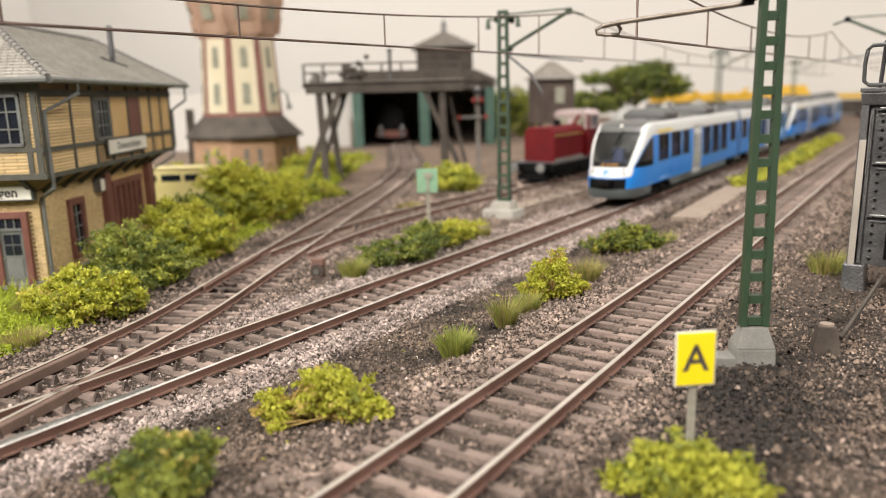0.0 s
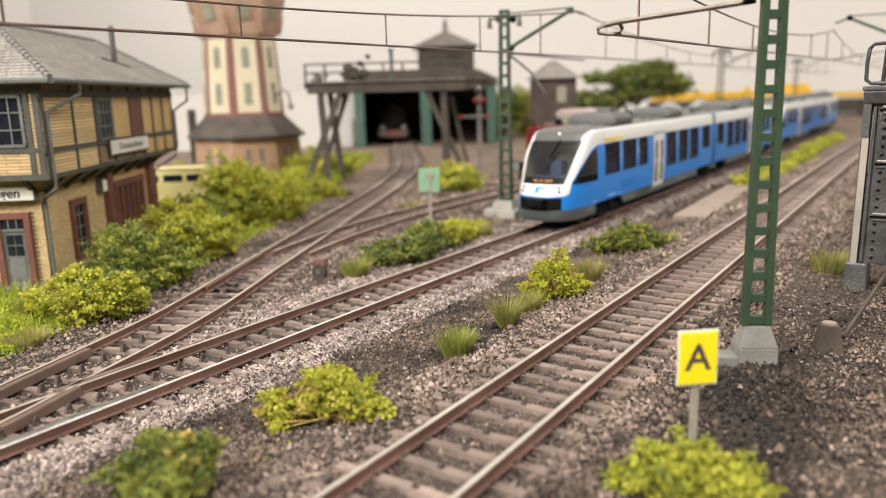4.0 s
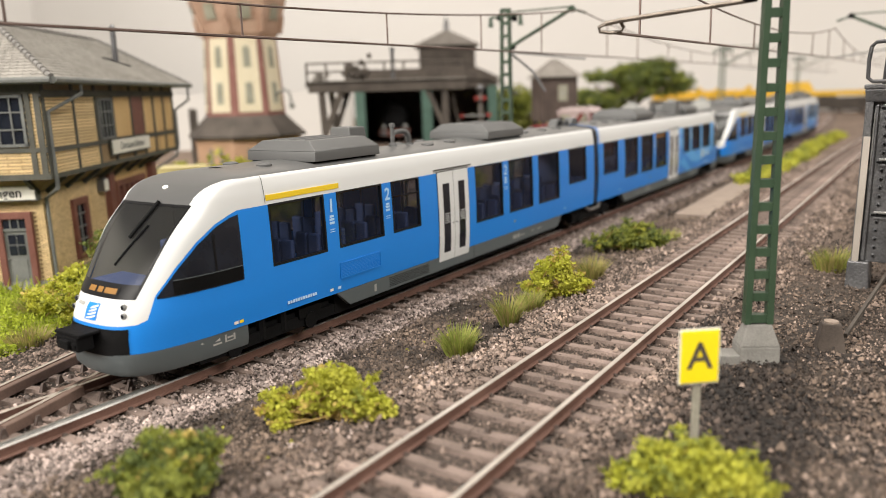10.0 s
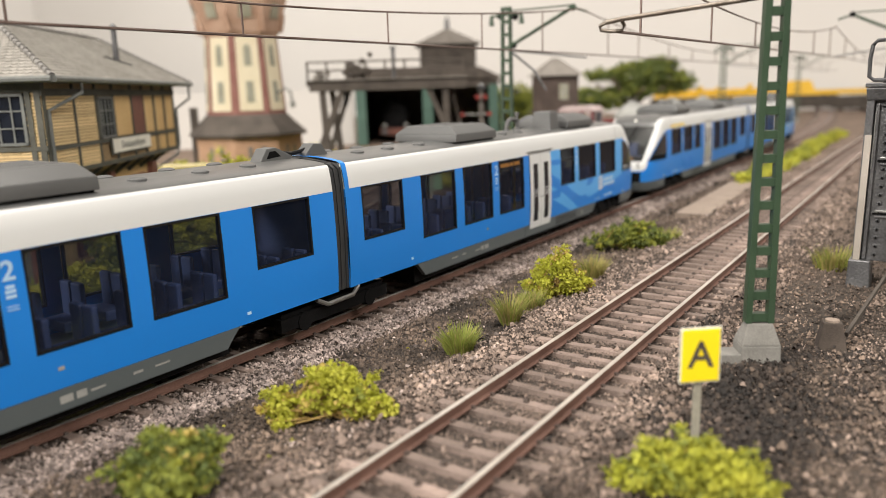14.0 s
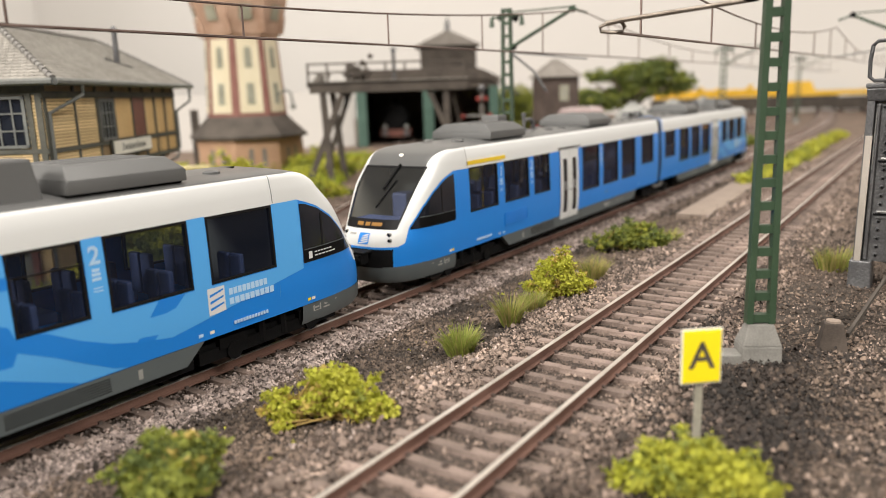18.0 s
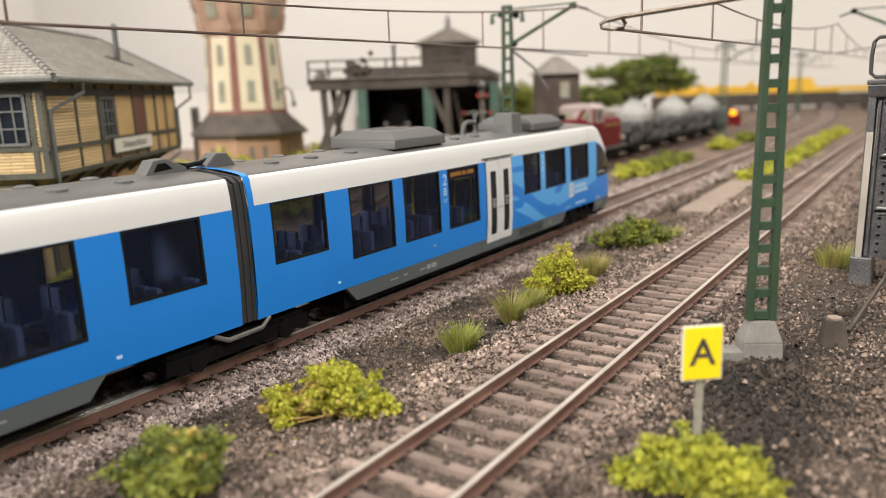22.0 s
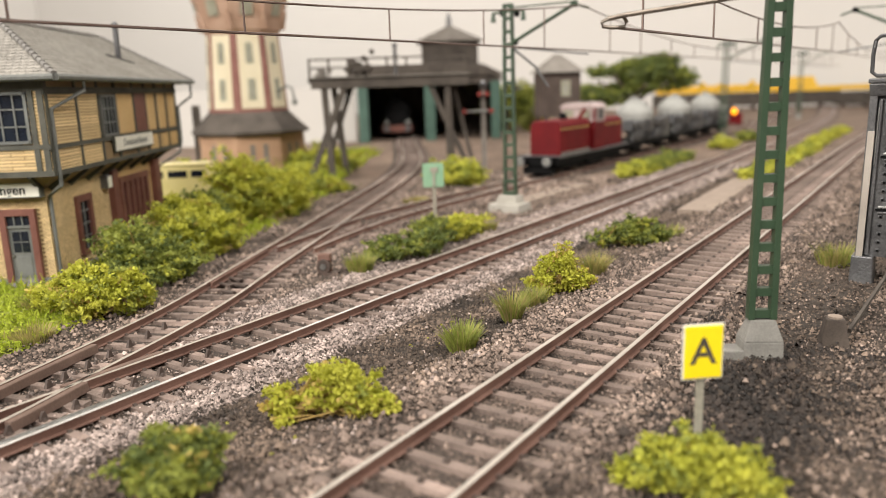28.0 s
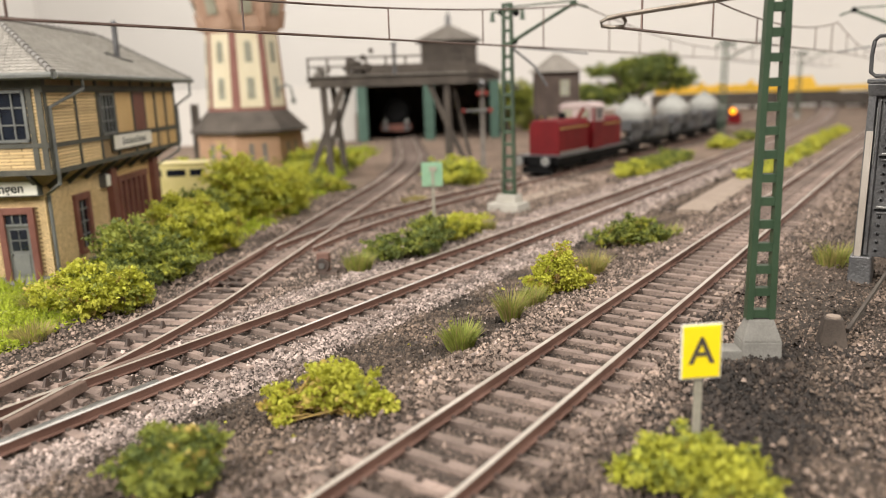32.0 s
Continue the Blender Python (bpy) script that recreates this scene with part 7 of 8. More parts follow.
def diesel_engine():
    th = thing("diesel_locomotive", P(-17.2, 46.3, ZB), "crimson diesel locomotive with black frame", "locomotive")
    part("frame", Geo().box(-1.45, 1.45, 0.0, 13.2, 0.75, 1.25), M["black"], th)
    part("footplate", Geo().box(-1.6, 1.6, 0.0, 13.2, 1.2, 1.32), M["darkmetal"], th)
    h = part("long_hood", Geo().prism([(-1.15, 1.3), (1.15, 1.3), (1.15, 3.3), (0.9, 3.65), (-0.9, 3.65), (-1.15, 3.3)], "y", 1.1, 6.2), M["train_red"], th, "crimson bonnet", bevel=0.06)
    part("short_hood", Geo().prism([(-1.15, 1.3), (1.15, 1.3), (1.15, 3.2), (0.9, 3.5), (-0.9, 3.5), (-1.15, 3.2)], "y", 8.9, 12.8), M["train_red"], th, "crimson bonnet", bevel=0.06)
    c = part("cab", Geo().box(-1.35, 1.35, 6.5, 8.7, 1.3, 3.3), M["train_red"], th, "crimson cab", bevel=0.05)
    part("cab_top", Geo().box(-1.33, 1.33, 6.52, 8.68, 3.28, 4.4), M["cab_pale"], c, "pale dusty cab top", bevel=0.06)
    part("cab_pillar", Geo().box(1.3, 1.4, 6.45, 6.75, 1.3, 4.4).box(-1.4, 1.4, 6.44, 6.5, 1.3, 3.3), M["train_red"], th, "crimson cab pillar")
    part("cab_roof", Geo().prism([(-1.45, 4.35), (1.45, 4.35), (1.0, 4.7), (-1.0, 4.7)], "y", 6.4, 8.8), M["cab_pale"], c, "pale cab roof")
    for x in (-1.1, 0.2):
        part("cab_window", Geo().box(x, x + 0.8, 6.46, 6.49, 3.6, 4.2), M["glass_pale"], c)
    part("side_window", Geo().box(1.35, 1.39, 7.3, 8.2, 3.5, 4.2), M["darkmetal"], c)
    part("stripe", Geo().box(1.15, 1.18, 1.2, 6.1, 3.04, 3.13), M["twig"], h)
    part("stripe", Geo().box(1.15, 1.18, 9.0, 12.7, 2.95, 3.04), M["twig"], th)
    part("dust_edge", Geo().box(1.15, 1.17, 1.2, 6.1, 1.3, 1.5), M["wood_grey"], h)
    part("chimney", Geo().cyl((0, 4.0, 3.6), (0, 4.0, 4.1), 0.3, 0.25, 10), M["black"], h)
    part("horn", Geo().beam((0.6, 5.4, 3.6), (0.9, 5.9, 4.3), 0.2), M["train_red"], h)
    for y, d in ((0.0, -1), (13.2, 1)):
        part("buffer_beam", Geo().box(-1.55, 1.55, y - 0.1, y + 0.1, 0.7, 1.3), M["black"], th)
        for x in (-1.0, 1.0):
            b = part("buffer", Geo().cyl((x, y, 1.05), (x, y + d * 0.75, 1.05), 0.18, 0.18, 10), M["black"], th)
            part("buffer_head", Geo().cyl((x, y + d * 0.7, 1.05), (x, y + d * 0.8, 1.05), 0.34, 0.34, 14), M["darkmetal"], b)
            part("hub", Geo().cyl((x, y + d * 0.8, 1.05), (x, y + d * 0.83, 1.05), 0.24, 0.22, 14), M["silo"], b, "pale buffer face")
            part("hub_centre", Geo().cyl((x, y + d * 0.83, 1.05), (x, y + d * 0.85, 1.05), 0.1, 0.08, 10), M["black"], b)
    part("rail_guard", Geo().box(-1.1, 1.1, -0.1, 0.4, 0.15, 0.6), M["black"], th)
    for y in (1.7, 4.2, 9.0, 11.5):
        for x in (-0.8, 0.8):
            part("wheel", Geo().cyl((x - 0.1, y, 0.5), (x + 0.1, y, 0.5), 0.5, 0.5, 18), M["chair"], th)
    for y in (3.0, 10.2):
        part("bogie_frame", Geo().box(-1.25, 1.25, y - 2.1, y + 2.1, 0.4, 0.75), M["black"], th)
    part("tank", Geo().box(-1.3, 1.3, 5.3, 7.9, 0.35, 0.9), M["black"], th)


diesel_engine()


def silo_wagon(m):
    th = thing("silo_wagon", m, "pale grey silo wagon with dark hopper frame", "wagon", "standing silo wagons")
    part("frame", Geo().box(-1.35, 1.35, 0.0, 10.2, 0.8, 1.2), M["black"], th)
    for y in (4.6,):
        b = part("silo", Geo().lathe([(0.3, 1.2), (1.0, 2.0), (1.6, 2.7), (1.64, 3.45), (1.56, 3.68), (0.95, 4.3), (0.4, 4.66), (0.32, 4.7), (0.32, 4.86)], 24, 0, y), M["silo"], th, "pale grey dusty silo", smooth=True)
        for a in range(4):
            part("leg", Geo().beam((1.3 * math.cos(a * 1.57 + 0.78), y + 1.3 * math.sin(a * 1.57 + 0.78), 1.0), (1.35 * math.cos(a * 1.57 + 0.78), y + 1.35 * math.sin(a * 1.57 + 0.78), 3.0), 0.2), M["darkmetal"], b)
        part("belt", Geo().lathe([(1.2, 1.85), (1.66, 1.95), (1.7, 2.85), (1.62, 2.9)], 20, 0, y), M["darkmetal"], b)
    part("platform", Geo().box(-1.4, 1.4, 8.6, 10.2, 1.2, 2.9), M["darkmetal"], th)
    part("walkway", Geo().box(1.28, 1.42, 0.2, 8.6, 2.5, 2.66).box(-1.42, -1.28, 0.2, 8.6, 2.5, 2.66), M["darkmetal"], th, "dark side walkway")
    for y in (0.6, 1.9, 6.3, 7.4):
        part("hopper_brace", Geo().beam((1.3, y, 1.2), (1.35, y + 1.0, 2.9), 0.22).beam((1.3, y + 1.0, 1.2), (1.35, y, 2.9), 0.22), M["darkmetal"], th)
    part("ladder", Geo().beam((1.3, 5.05, 1.2), (0.9, 5.05, 4.4), 0.3, 0.1), M["darkmetal"], th)
    for y in (2.0, 8.2):
        for x in (-0.8, 0.8):
            part("wheel", Geo().cyl((x - 0.1, y, 0.5), (x + 0.1, y, 0.5), 0.5, 0.5, 16), M["chair"], th)
        part("axle_guard", Geo().box(-1.25, 1.25, y - 0.6, y + 0.6, 0.4, 0.85), M["black"], th)
    for x in (-1.0, 1.0):
        for y0, y1 in ((-0.6, 0.0), (10.2, 10.8)):
            part("buffer", Geo().cyl((x, y0, 1.05), (x, y1, 1.05), 0.2, 0.2, 8), M["black"], th)
    return th


wagon = silo_wagon(P(-17.2, 60.6, ZB))
for k in range(1, 3):
    copy_thing(wagon, P(-17.25, 60.6 + 11.6 * k, ZB))


# ---- parked van ----
def van():
    x, y = facing(-15.4, 45.5)
    th = thing("van", P(x, y, -0.9, YAW + 4), "small cream delivery van parked behind the bushes", "van")
    b = part("body", Geo().prism([(-2.3, 0.5), (1.6, 0.5), (2.0, 1.2), (1.85, 1.55), (1.5, 2.35), (-2.2, 2.45), (-2.35, 1.4)], "y", -0.9, 0.9), M["van"], th, "cream panel body", bevel=0.1, smooth=True)
    for x0, x1 in ((-2.1, -1.15), (-0.85, 0.25), (0.5, 1.4)):
        part("window", Geo().box(x0, x1, -0.93, -0.88, 1.72, 2.12), M["glass_dark"], b)
    for px in (-1.5, 1.2):
        for py in (-0.85, 0.7):
            part("wheel", Geo().cyl((px, py, 0.38), (px, py + 0.2, 0.38), 0.38, 0.38, 14), M["black"], th)
    part("roof_rim", Geo().box(-2.25, 1.5, -0.95, 0.95, 2.4, 2.5), M["van"], b, bevel=0.04)
    part("bumper", Geo().box(1.9, 2.1, -0.8, 0.8, 0.5, 0.7), M["silver"], th)


van()


# ---- far end: yellow crane wagon, dark wall, orange lamp ----
def crane_wagon():
    th = thing("crane_wagon", P(-33, 168, -0.9, 31), "long yellow crane jib on dark flat wagons", "crane")
    part("deck", Geo().box(-16, 22, -1.4, 1.4, 1.0, 3.6), M["wood_dark"], th, "dark wagon frames")
    part("jib", Geo().box(-15.5, 16.5, -1.0, 1.0, 3.7, 5.3), M["crane_y"], th, "yellow lattice jib")
    part("jib_foot", Geo().frustum((9, 18, -1.2, 1.2), (12, 16.5, -0.8, 0.8), 3.6, 6.6), M["crane_y"], th)
    for k in range(9):
        part("lattice", Geo().beam((-15 + k * 3.4, -1.05, 4.0), (-12.6 + k * 3.4, -1.05, 5.2 + (k * 7 % 4) * 0.3), 0.7), M["crane_y"], th)
    part("beam", Geo().box(17.5, 30, -0.8, 0.8, 3.6, 4.6), M["crane_y"], th)
    part("deck", Geo().box(22, 33, -1.4, 1.4, 0.6, 3.2), M["wood_dark"], th, "dark wagon frames")
    for k in range(10):
        part("wheel", Geo().cyl((-14 + k * 4.6, -1.3, 0.55), (-14 + k * 4.6, -1.0, 0.55), 0.55, 0.55, 12), M["chair"], th)


crane_wagon()


def warning_lamp():
    x, y = facing(40.5, 105)
    th = thing("warning_lamp", P(x, y, -0.9, YAW), "red rail trolley with a lit orange lamp", "trolley")
    part("body", Geo().box(-2.0, 1.2, -1, 1, 0.4, 1.9), M["train_red"], th, bevel=0.1)
    part("cab", Geo().box(-1.2, 0.6, -0.8, 0.8, 1.9, 2.6), M["black"], th, bevel=0.1)
    part("lamp", Geo().ball((0, -1.0, 2.1), 0.42, 14), M["orange_lamp"], th, "glowing orange lamp", smooth=True)
    for px in (-1.4, 0.7):
        part("wheel", Geo().cyl((px, -0.9, 0.4), (px, -0.6, 0.4), 0.4, 0.4, 12), M["chair"], th)


warning_lamp()

# ---- plants ----
def flakes(rng, centres, spread, size, count, flat=0.6):
    """Small bent leaf flakes round many centres: arrays of vertices and faces."""
    n = len(centres) * count
    c = np.repeat(np.asarray(centres, float), count, axis=0) + rng.normal(0, 1, (n, 3)) * spread * np.array([1, 1, flat])
    d1 = rng.normal(0, 1, (n, 3))
    d1 /= np.linalg.norm(d1, axis=1)[:, None]
    d2 = np.cross(d1, rng.normal(0, 1, (n, 3)))
    d2 /= np.linalg.norm(d2, axis=1)[:, None]
    nn = np.cross(d1, d2)
    s = size * rng.uniform(0.55, 1.35, (n, 1))
    v = np.stack([c - d1 * s * 0.5, c - d2 * s * 0.34 + nn * s * 0.18, c + d1 * s * 0.5, c + d2 * s * 0.34 + nn * s * 0.18], 1).reshape(-1, 3)
    f = np.arange(n * 4).reshape(n, 4)
    return v, np.concatenate([f[:, [0, 1, 2]], f[:, [0, 2, 3]]])


def clump_points(rng, blobs, n):
    """Points mostly near the surface of several ellipsoid blobs (x, y, z, rx, ry, rz)."""
    out = []
    w = np.array([b[3] * b[4] for b in blobs])
    for b, k in zip(blobs, np.maximum(3, (w / w.sum() * n).astype(int))):
        d = rng.normal(0, 1, (k, 3))
        d /= np.linalg.norm(d, axis=1)[:, None]
        r = rng.uniform(0.25, 1.0, (k, 1)) ** 0.45 * rng.uniform(0.82, 1.18, (k, 1))
        p = d * r * np.array(b[3:6]) + np.array(b[:3])
        out.append(p[p[:, 2] > -0.05])
    return np.concatenate(out)


def bush(x, y, z, blobs, mats, label, leaf=0.11, clumps=260, per=16, spread=0.075, seed=1, group="bushes", twigs=10, category="bush", name="bush"):
    rng = np.random.default_rng(seed)
    th = thing(name, P(x, y, z), label, category, group)
    pts = clump_points(rng, blobs, clumps)
    # sprigs that break the outline
    mid = np.array(blobs, float)[:, :3].mean(0)
    out = pts[rng.integers(len(pts), size=max(6, clumps // 7))]
    way = out - mid
    way[:, 2] = np.abs(way[:, 2]) + 0.15
    way /= np.linalg.norm(way, axis=1)[:, None]
    reach = np.mean([b[3] for b in blobs]) * rng.uniform(0.2, 0.68, (len(out), 1))
    sprigs = np.concatenate([out + way * reach * q for q in (0.5, 0.75, 1.0)])
    pts = np.concatenate([pts, sprigs])
    pick = rng.choice(len(mats), len(pts), p=[m[1] for m in mats])
    for k, (mname, _) in enumerate(mats):
        sel = pts[pick == k]
        if len(sel):
            v, f = flakes(rng, sel, spread, leaf * 0.98, int(per * 1.15))
            part("foliage", np_mesh("foliage", v, f, 3), M[mname], th)["kind"] = "stuff"
    g = Geo()
    for k in range(twigs * 2):
        p = sprigs[int(rng.integers(len(sprigs)))] if k % 2 else pts[int(rng.integers(len(pts)))]
        b = blobs[k % len(blobs)]
        a = Vector((b[0] + rng.normal(0, 0.1), b[1] + rng.normal(0, 0.1), -0.05))
        g.tube([a, a.lerp(Vector(p), 0.55) + Vector((0, 0, 0.08)), Vector(p) * 1.04], 0.018 if leaf < 0.2 else 0.05, 4)
    part("branching", g, M["twig"], th, "thin dry twigs")
    return th


def tuft(x, y, z, radius, height, n, mats, label, seed, group="grass tufts", width=0.014):
    """Grass blades leaning outwards from a small foot."""
    rng = np.random.default_rng(seed)
    th = thing("grass_tuft", P(x, y, z), label, "grass tuft", group)
    for mname, share in mats:
        k = int(n * 1.5 * share)
        a = rng.uniform(0, math.tau, k)
        r = radius * 0.55 * np.sqrt(rng.uniform(0, 1, k))
        foot = np.stack([r * np.cos(a), r * np.sin(a), np.full(k, -0.03)], 1)
        lean = np.stack([np.cos(a), np.sin(a), np.zeros(k)], 1) * (r / radius * 1.1 + rng.uniform(0, 0.35, k))[:, None] + rng.normal(0, 0.14, (k, 3))
        h = (height * rng.uniform(0.55, 1.1, k))[:, None]
        tip_ = foot + lean * h * 0.75 + np.array([0, 0, 1]) * h
        mid = foot + lean * h * 0.25 + np.array([0, 0, 1]) * h * 0.55
        side = np.stack([-np.sin(a + 0.6), np.cos(a + 0.6), np.zeros(k)], 1) * width
        v = np.stack([foot - side, foot + side, mid - side * 0.8, mid + side * 0.8, tip_], 1).reshape(-1, 3)
        i = np.arange(k)[:, None] * 5
        f = np.concatenate([i + [0, 1, 3], i + [0, 3, 2], i + [2, 3, 4]])
        part("grass", np_mesh("blades", v, f, 3), M[mname], th)["kind"] = "stuff"
    return th


YEL = [("leaf_y", 0.78), ("leaf_m", 0.18), ("leaf_o", 0.04)]
YELO = [("leaf_y", 0.84), ("leaf_o", 0.13), ("leaf_m", 0.03)]
MIX = [("leaf_m", 0.62), ("leaf_d", 0.33), ("leaf_y", 0.05)]
DARK = [("leaf_d", 0.7), ("leaf_m", 0.3)]
MIXO = [("leaf_m", 0.56), ("leaf_d", 0.36), ("leaf_o", 0.04), ("leaf_y", 0.04)]
LIME = [("leaf_y", 0.72), ("leaf_m", 0.28)]
OLIVE = [("leaf_y", 0.64), ("leaf_m", 0.32), ("leaf_d", 0.04)]

# beside the near track
bush(-3.35, 6.3, -0.45, [(0, 0, 0.45, 0.62, 0.6, 0.5), (0.35, -0.2, 0.4, 0.5, 0.5, 0.42), (-0.5, -0.2, 0.25, 0.3, 0.3, 0.3), (0.1, 0.3, 0.55, 0.5, 0.4, 0.38)], MIXO, "dark green bush with a few orange leaves on gravel", 0.095, 420, 14, 0.06, 11)
bush(-3.1, 9.5, -0.47, [(-0.15, 0.1, 0.5, 0.5, 0.45, 0.42), (-0.85, -0.35, 0.3, 0.32, 0.3, 0.38), (0.5, 0.25, 0.5, 0.55, 0.4, 0.4), (0.88, 0.42, 0.3, 0.36, 0.32, 0.28), (0.1, 0.2, 0.8, 0.3, 0.3, 0.3), (-0.6, -0.5, 0.12, 0.25, 0.25, 0.2)], YELO, "lime yellow bush with orange twigs on dark soil", 0.1, 330, 14, 0.055, 12, twigs=26)
bush(3.45, 10.2, -0.42, [tuple(v * 0.84 for v in b) for b in [(-0.35, 0, 0.42, 0.75, 0.6, 0.42), (0.3, 0.1, 0.4, 0.7, 0.6, 0.4), (0.0, 0.2, 0.55, 0.45, 0.4, 0.38), (0.95, 0.0, 0.22, 0.35, 0.35, 0.25), (-1.1, -0.25, 0.2, 0.35, 0.3, 0.25)]], LIME, "bright lime bush at the foot of the yellow sign", 0.09, 560, 14, 0.06, 13)
tuft(-2.9, 13.8, -0.46, 0.52, 0.62, 420, [("grass_g", 0.85), ("grass_b", 0.15)], "green grass tuft on gravel", 21)
tuft(-2.95, 16.3, -0.46, 0.4, 0.78, 260, [("grass_g", 0.55), ("grass_b", 0.45)], "green and straw grass tuft on gravel", 22)
tuft(-3.2, 18.0, -0.48, 0.6, 0.45, 300, [("grass_g", 0.6), ("grass_b", 0.4)], "low green grass tuft on gravel", 23)
bush(-3.0, 19.2, -0.47, [(0, 0, 0.6, 0.6, 0.5, 0.55), (-0.35, -0.2, 0.35, 0.45, 0.4, 0.35), (0.2, 0.1, 0.95, 0.35, 0.3, 0.35), (0.45, 0.3, 0.4, 0.4, 0.4, 0.4)], [("leaf_y", 0.86), ("leaf_o", 0.14)], "bright yellow bush between the tracks", 0.095, 300, 14, 0.06, 14, twigs=18)
tuft(-2.9, 21.6, -0.46, 0.6, 0.75, 300, [("grass_b", 0.7), ("grass_g", 0.3)], "straw coloured grass tuft", 24)
bush(-3.5, 26.8, -0.5, [(-0.2, 0, 0.4, 0.8, 0.6, 0.4), (0.6, 0.2, 0.4, 0.6, 0.5, 0.35), (0.2, 0.1, 0.7, 0.4, 0.4, 0.3), (-0.9, -0.3, 0.2, 0.5, 0.4, 0.25)], MIX, "green bush with lime tips between the tracks", 0.12, 260, 13, 0.08, 15)
tuft(-2.6, 28.5, -0.46, 0.7, 0.5, 200, [("grass_g", 0.6), ("grass_b", 0.4)], "straw and green grass tuft", 25)
# left of the main track
bush(-10.7, 22.6, -0.86, [(-0.6, -0.6, 0.45, 0.8, 0.8, 0.45), (0.2, 0.6, 0.5, 0.8, 0.8, 0.55), (-0.2, 1.6, 0.5, 0.7, 0.8, 0.55)], DARK, "dark green bush between two tracks", 0.13, 330, 13, 0.09, 16)
bush(-11.0, 26.2, -0.86, [(0, 0, 0.5, 0.8, 0.9, 0.5), (-0.3, 1.3, 0.45, 0.7, 0.9, 0.45)], YEL, "yellow bush between two tracks", 0.13, 240, 13, 0.09, 17)
bush(-11.4, 24.6, -0.86, [(0, 0, 0.6, 0.6, 0.7, 0.6)], MIX, "green bush between two tracks", 0.13, 140, 13, 0.09, 31)
tuft(-11.2, 20.1, -0.88, 0.75, 0.65, 420, [("grass_g", 0.7), ("grass_b", 0.3)], "green grass tuft beside the point lever", 26)
tuft(-11.0, 28.6, -0.88, 0.9, 0.5, 260, [("grass_b", 0.6), ("grass_g", 0.4)], "straw grass tuft beside the main track", 27)
# in front of the signal box
bush(-15.1, 11.9, -0.9, [tuple(v * 0.84 for v in b) for b in [(0.6, -0.1, 0.8, 0.9, 0.8, 0.75), (-0.6, 0.3, 0.75, 0.9, 0.8, 0.75), (-1.6, -0.1, 0.6, 0.8, 0.7, 0.6), (0.2, 0.2, 1.3, 0.5, 0.5, 0.5), (0.9, 1.1, 0.8, 0.7, 0.8, 0.85), (-0.4, 0.1, 1.5, 0.35, 0.35, 0.4)]], YEL, "dense yellow-green bush before the signal box", 0.13, 620, 15, 0.085, 18, twigs=40)
bush(-17.6, 15.6, -0.9, [(0, 0, 0.9, 1.4, 1.2, 0.95), (-1.2, 0.6, 1.0, 1.1, 1.0, 1.0), (1.0, 0.6, 0.6, 0.9, 0.9, 0.65)], MIX, "mid green bush along the signal box wall", 0.14, 560, 14, 0.1, 19)
bush(-16.2, 14.2, -0.9, [(0, 0, 0.4, 1.0, 0.8, 0.45), (-0.9, 0.6, 0.45, 0.8, 0.7, 0.5)], DARK, "low blue-green bush along the signal box wall", 0.13, 260, 14, 0.09, 20)
bush(-19.2, 18.6, -0.9, [(0, 0, 1.0, 1.2, 1.4, 1.0), (0.4, 1.4, 0.8, 1.1, 1.2, 0.85), (-0.6, 0.2, 1.7, 0.7, 0.7, 0.8), (-0.9, 1.6, 1.2, 1.0, 1.0, 1.1)], YEL, "lime bush beside the signal box", 0.16, 560, 14, 0.11, 32)
bush(-23.6, 26.2, -0.9, [(0, 0, 1.2, 1.8, 1.8, 1.25), (-1.6, 1.2, 1.5, 1.7, 1.6, 1.5), (0.6, 1.8, 0.9, 1.4, 1.6, 1.0), (-0.6, 0.4, 2.2, 1.2, 1.2, 0.9), (-1.6, 3.6, 0.9, 1.6, 1.6, 1.1)], YEL, "large yellow-green bush beside the shed track", 0.2, 700, 14, 0.14, 33)
bush(-22.6, 22.6, -0.9, [(0, 0, 0.8, 1.1, 1.1, 0.8), (-1.0, 0.6, 1.1, 0.9, 0.9, 0.75), (-0.3, 0.2, 1.6, 0.6, 0.6, 0.5)], DARK, "dark green bush behind the lime bushes", 0.2, 300, 13, 0.14, 34)
bush(-29.5, 35.2, -0.9, [(0, 0, 0.5, 2.0, 1.8, 0.6), (1.4, 1.2, 0.4, 1.4, 1.4, 0.5), (-2.2, 0.4, 0.7, 1.8, 1.6, 0.7)], OLIVE, "yellow-green bush at the foot of the water tower", 0.26, 360, 12, 0.2, 35)
bush(-37.5, 46.5, -0.9, [(0, 0, 0.8, 2.6, 2.0, 0.9), (-3.5, -1.5, 0.7, 2.6, 2.2, 0.8), (1.5, -2.5, 0.4, 1.6, 1.6, 0.5)], OLIVE, "yellow-green scrub beside the loading platform", 0.34, 520, 12, 0.26, 36, twigs=4)
bush(-34.0, 33.0, -0.9, [(0, 0, 1.0, 2.6, 2.4, 1.1), (-3.5, -1.0, 1.0, 2.6, 2.2, 1.1)], OLIVE, "yellow-green scrub near the water tower", 0.3, 320, 12, 0.22, 37, twigs=4)
bush(-20.6, 42.2, -0.9, [(0, 0, 0.7, 1.5, 1.2, 0.8), (-1.4, 0.4, 0.6, 1.2, 1.0, 0.7)], LIME, "yellow bush under the loading platform", 0.24, 240, 12, 0.16, 38)
tuft(-19.4, 34.9, -0.9, 1.3, 0.3, 500, [("grass_b", 0.9), ("grass_g", 0.1)], "flat straw coloured grass patch", 39)
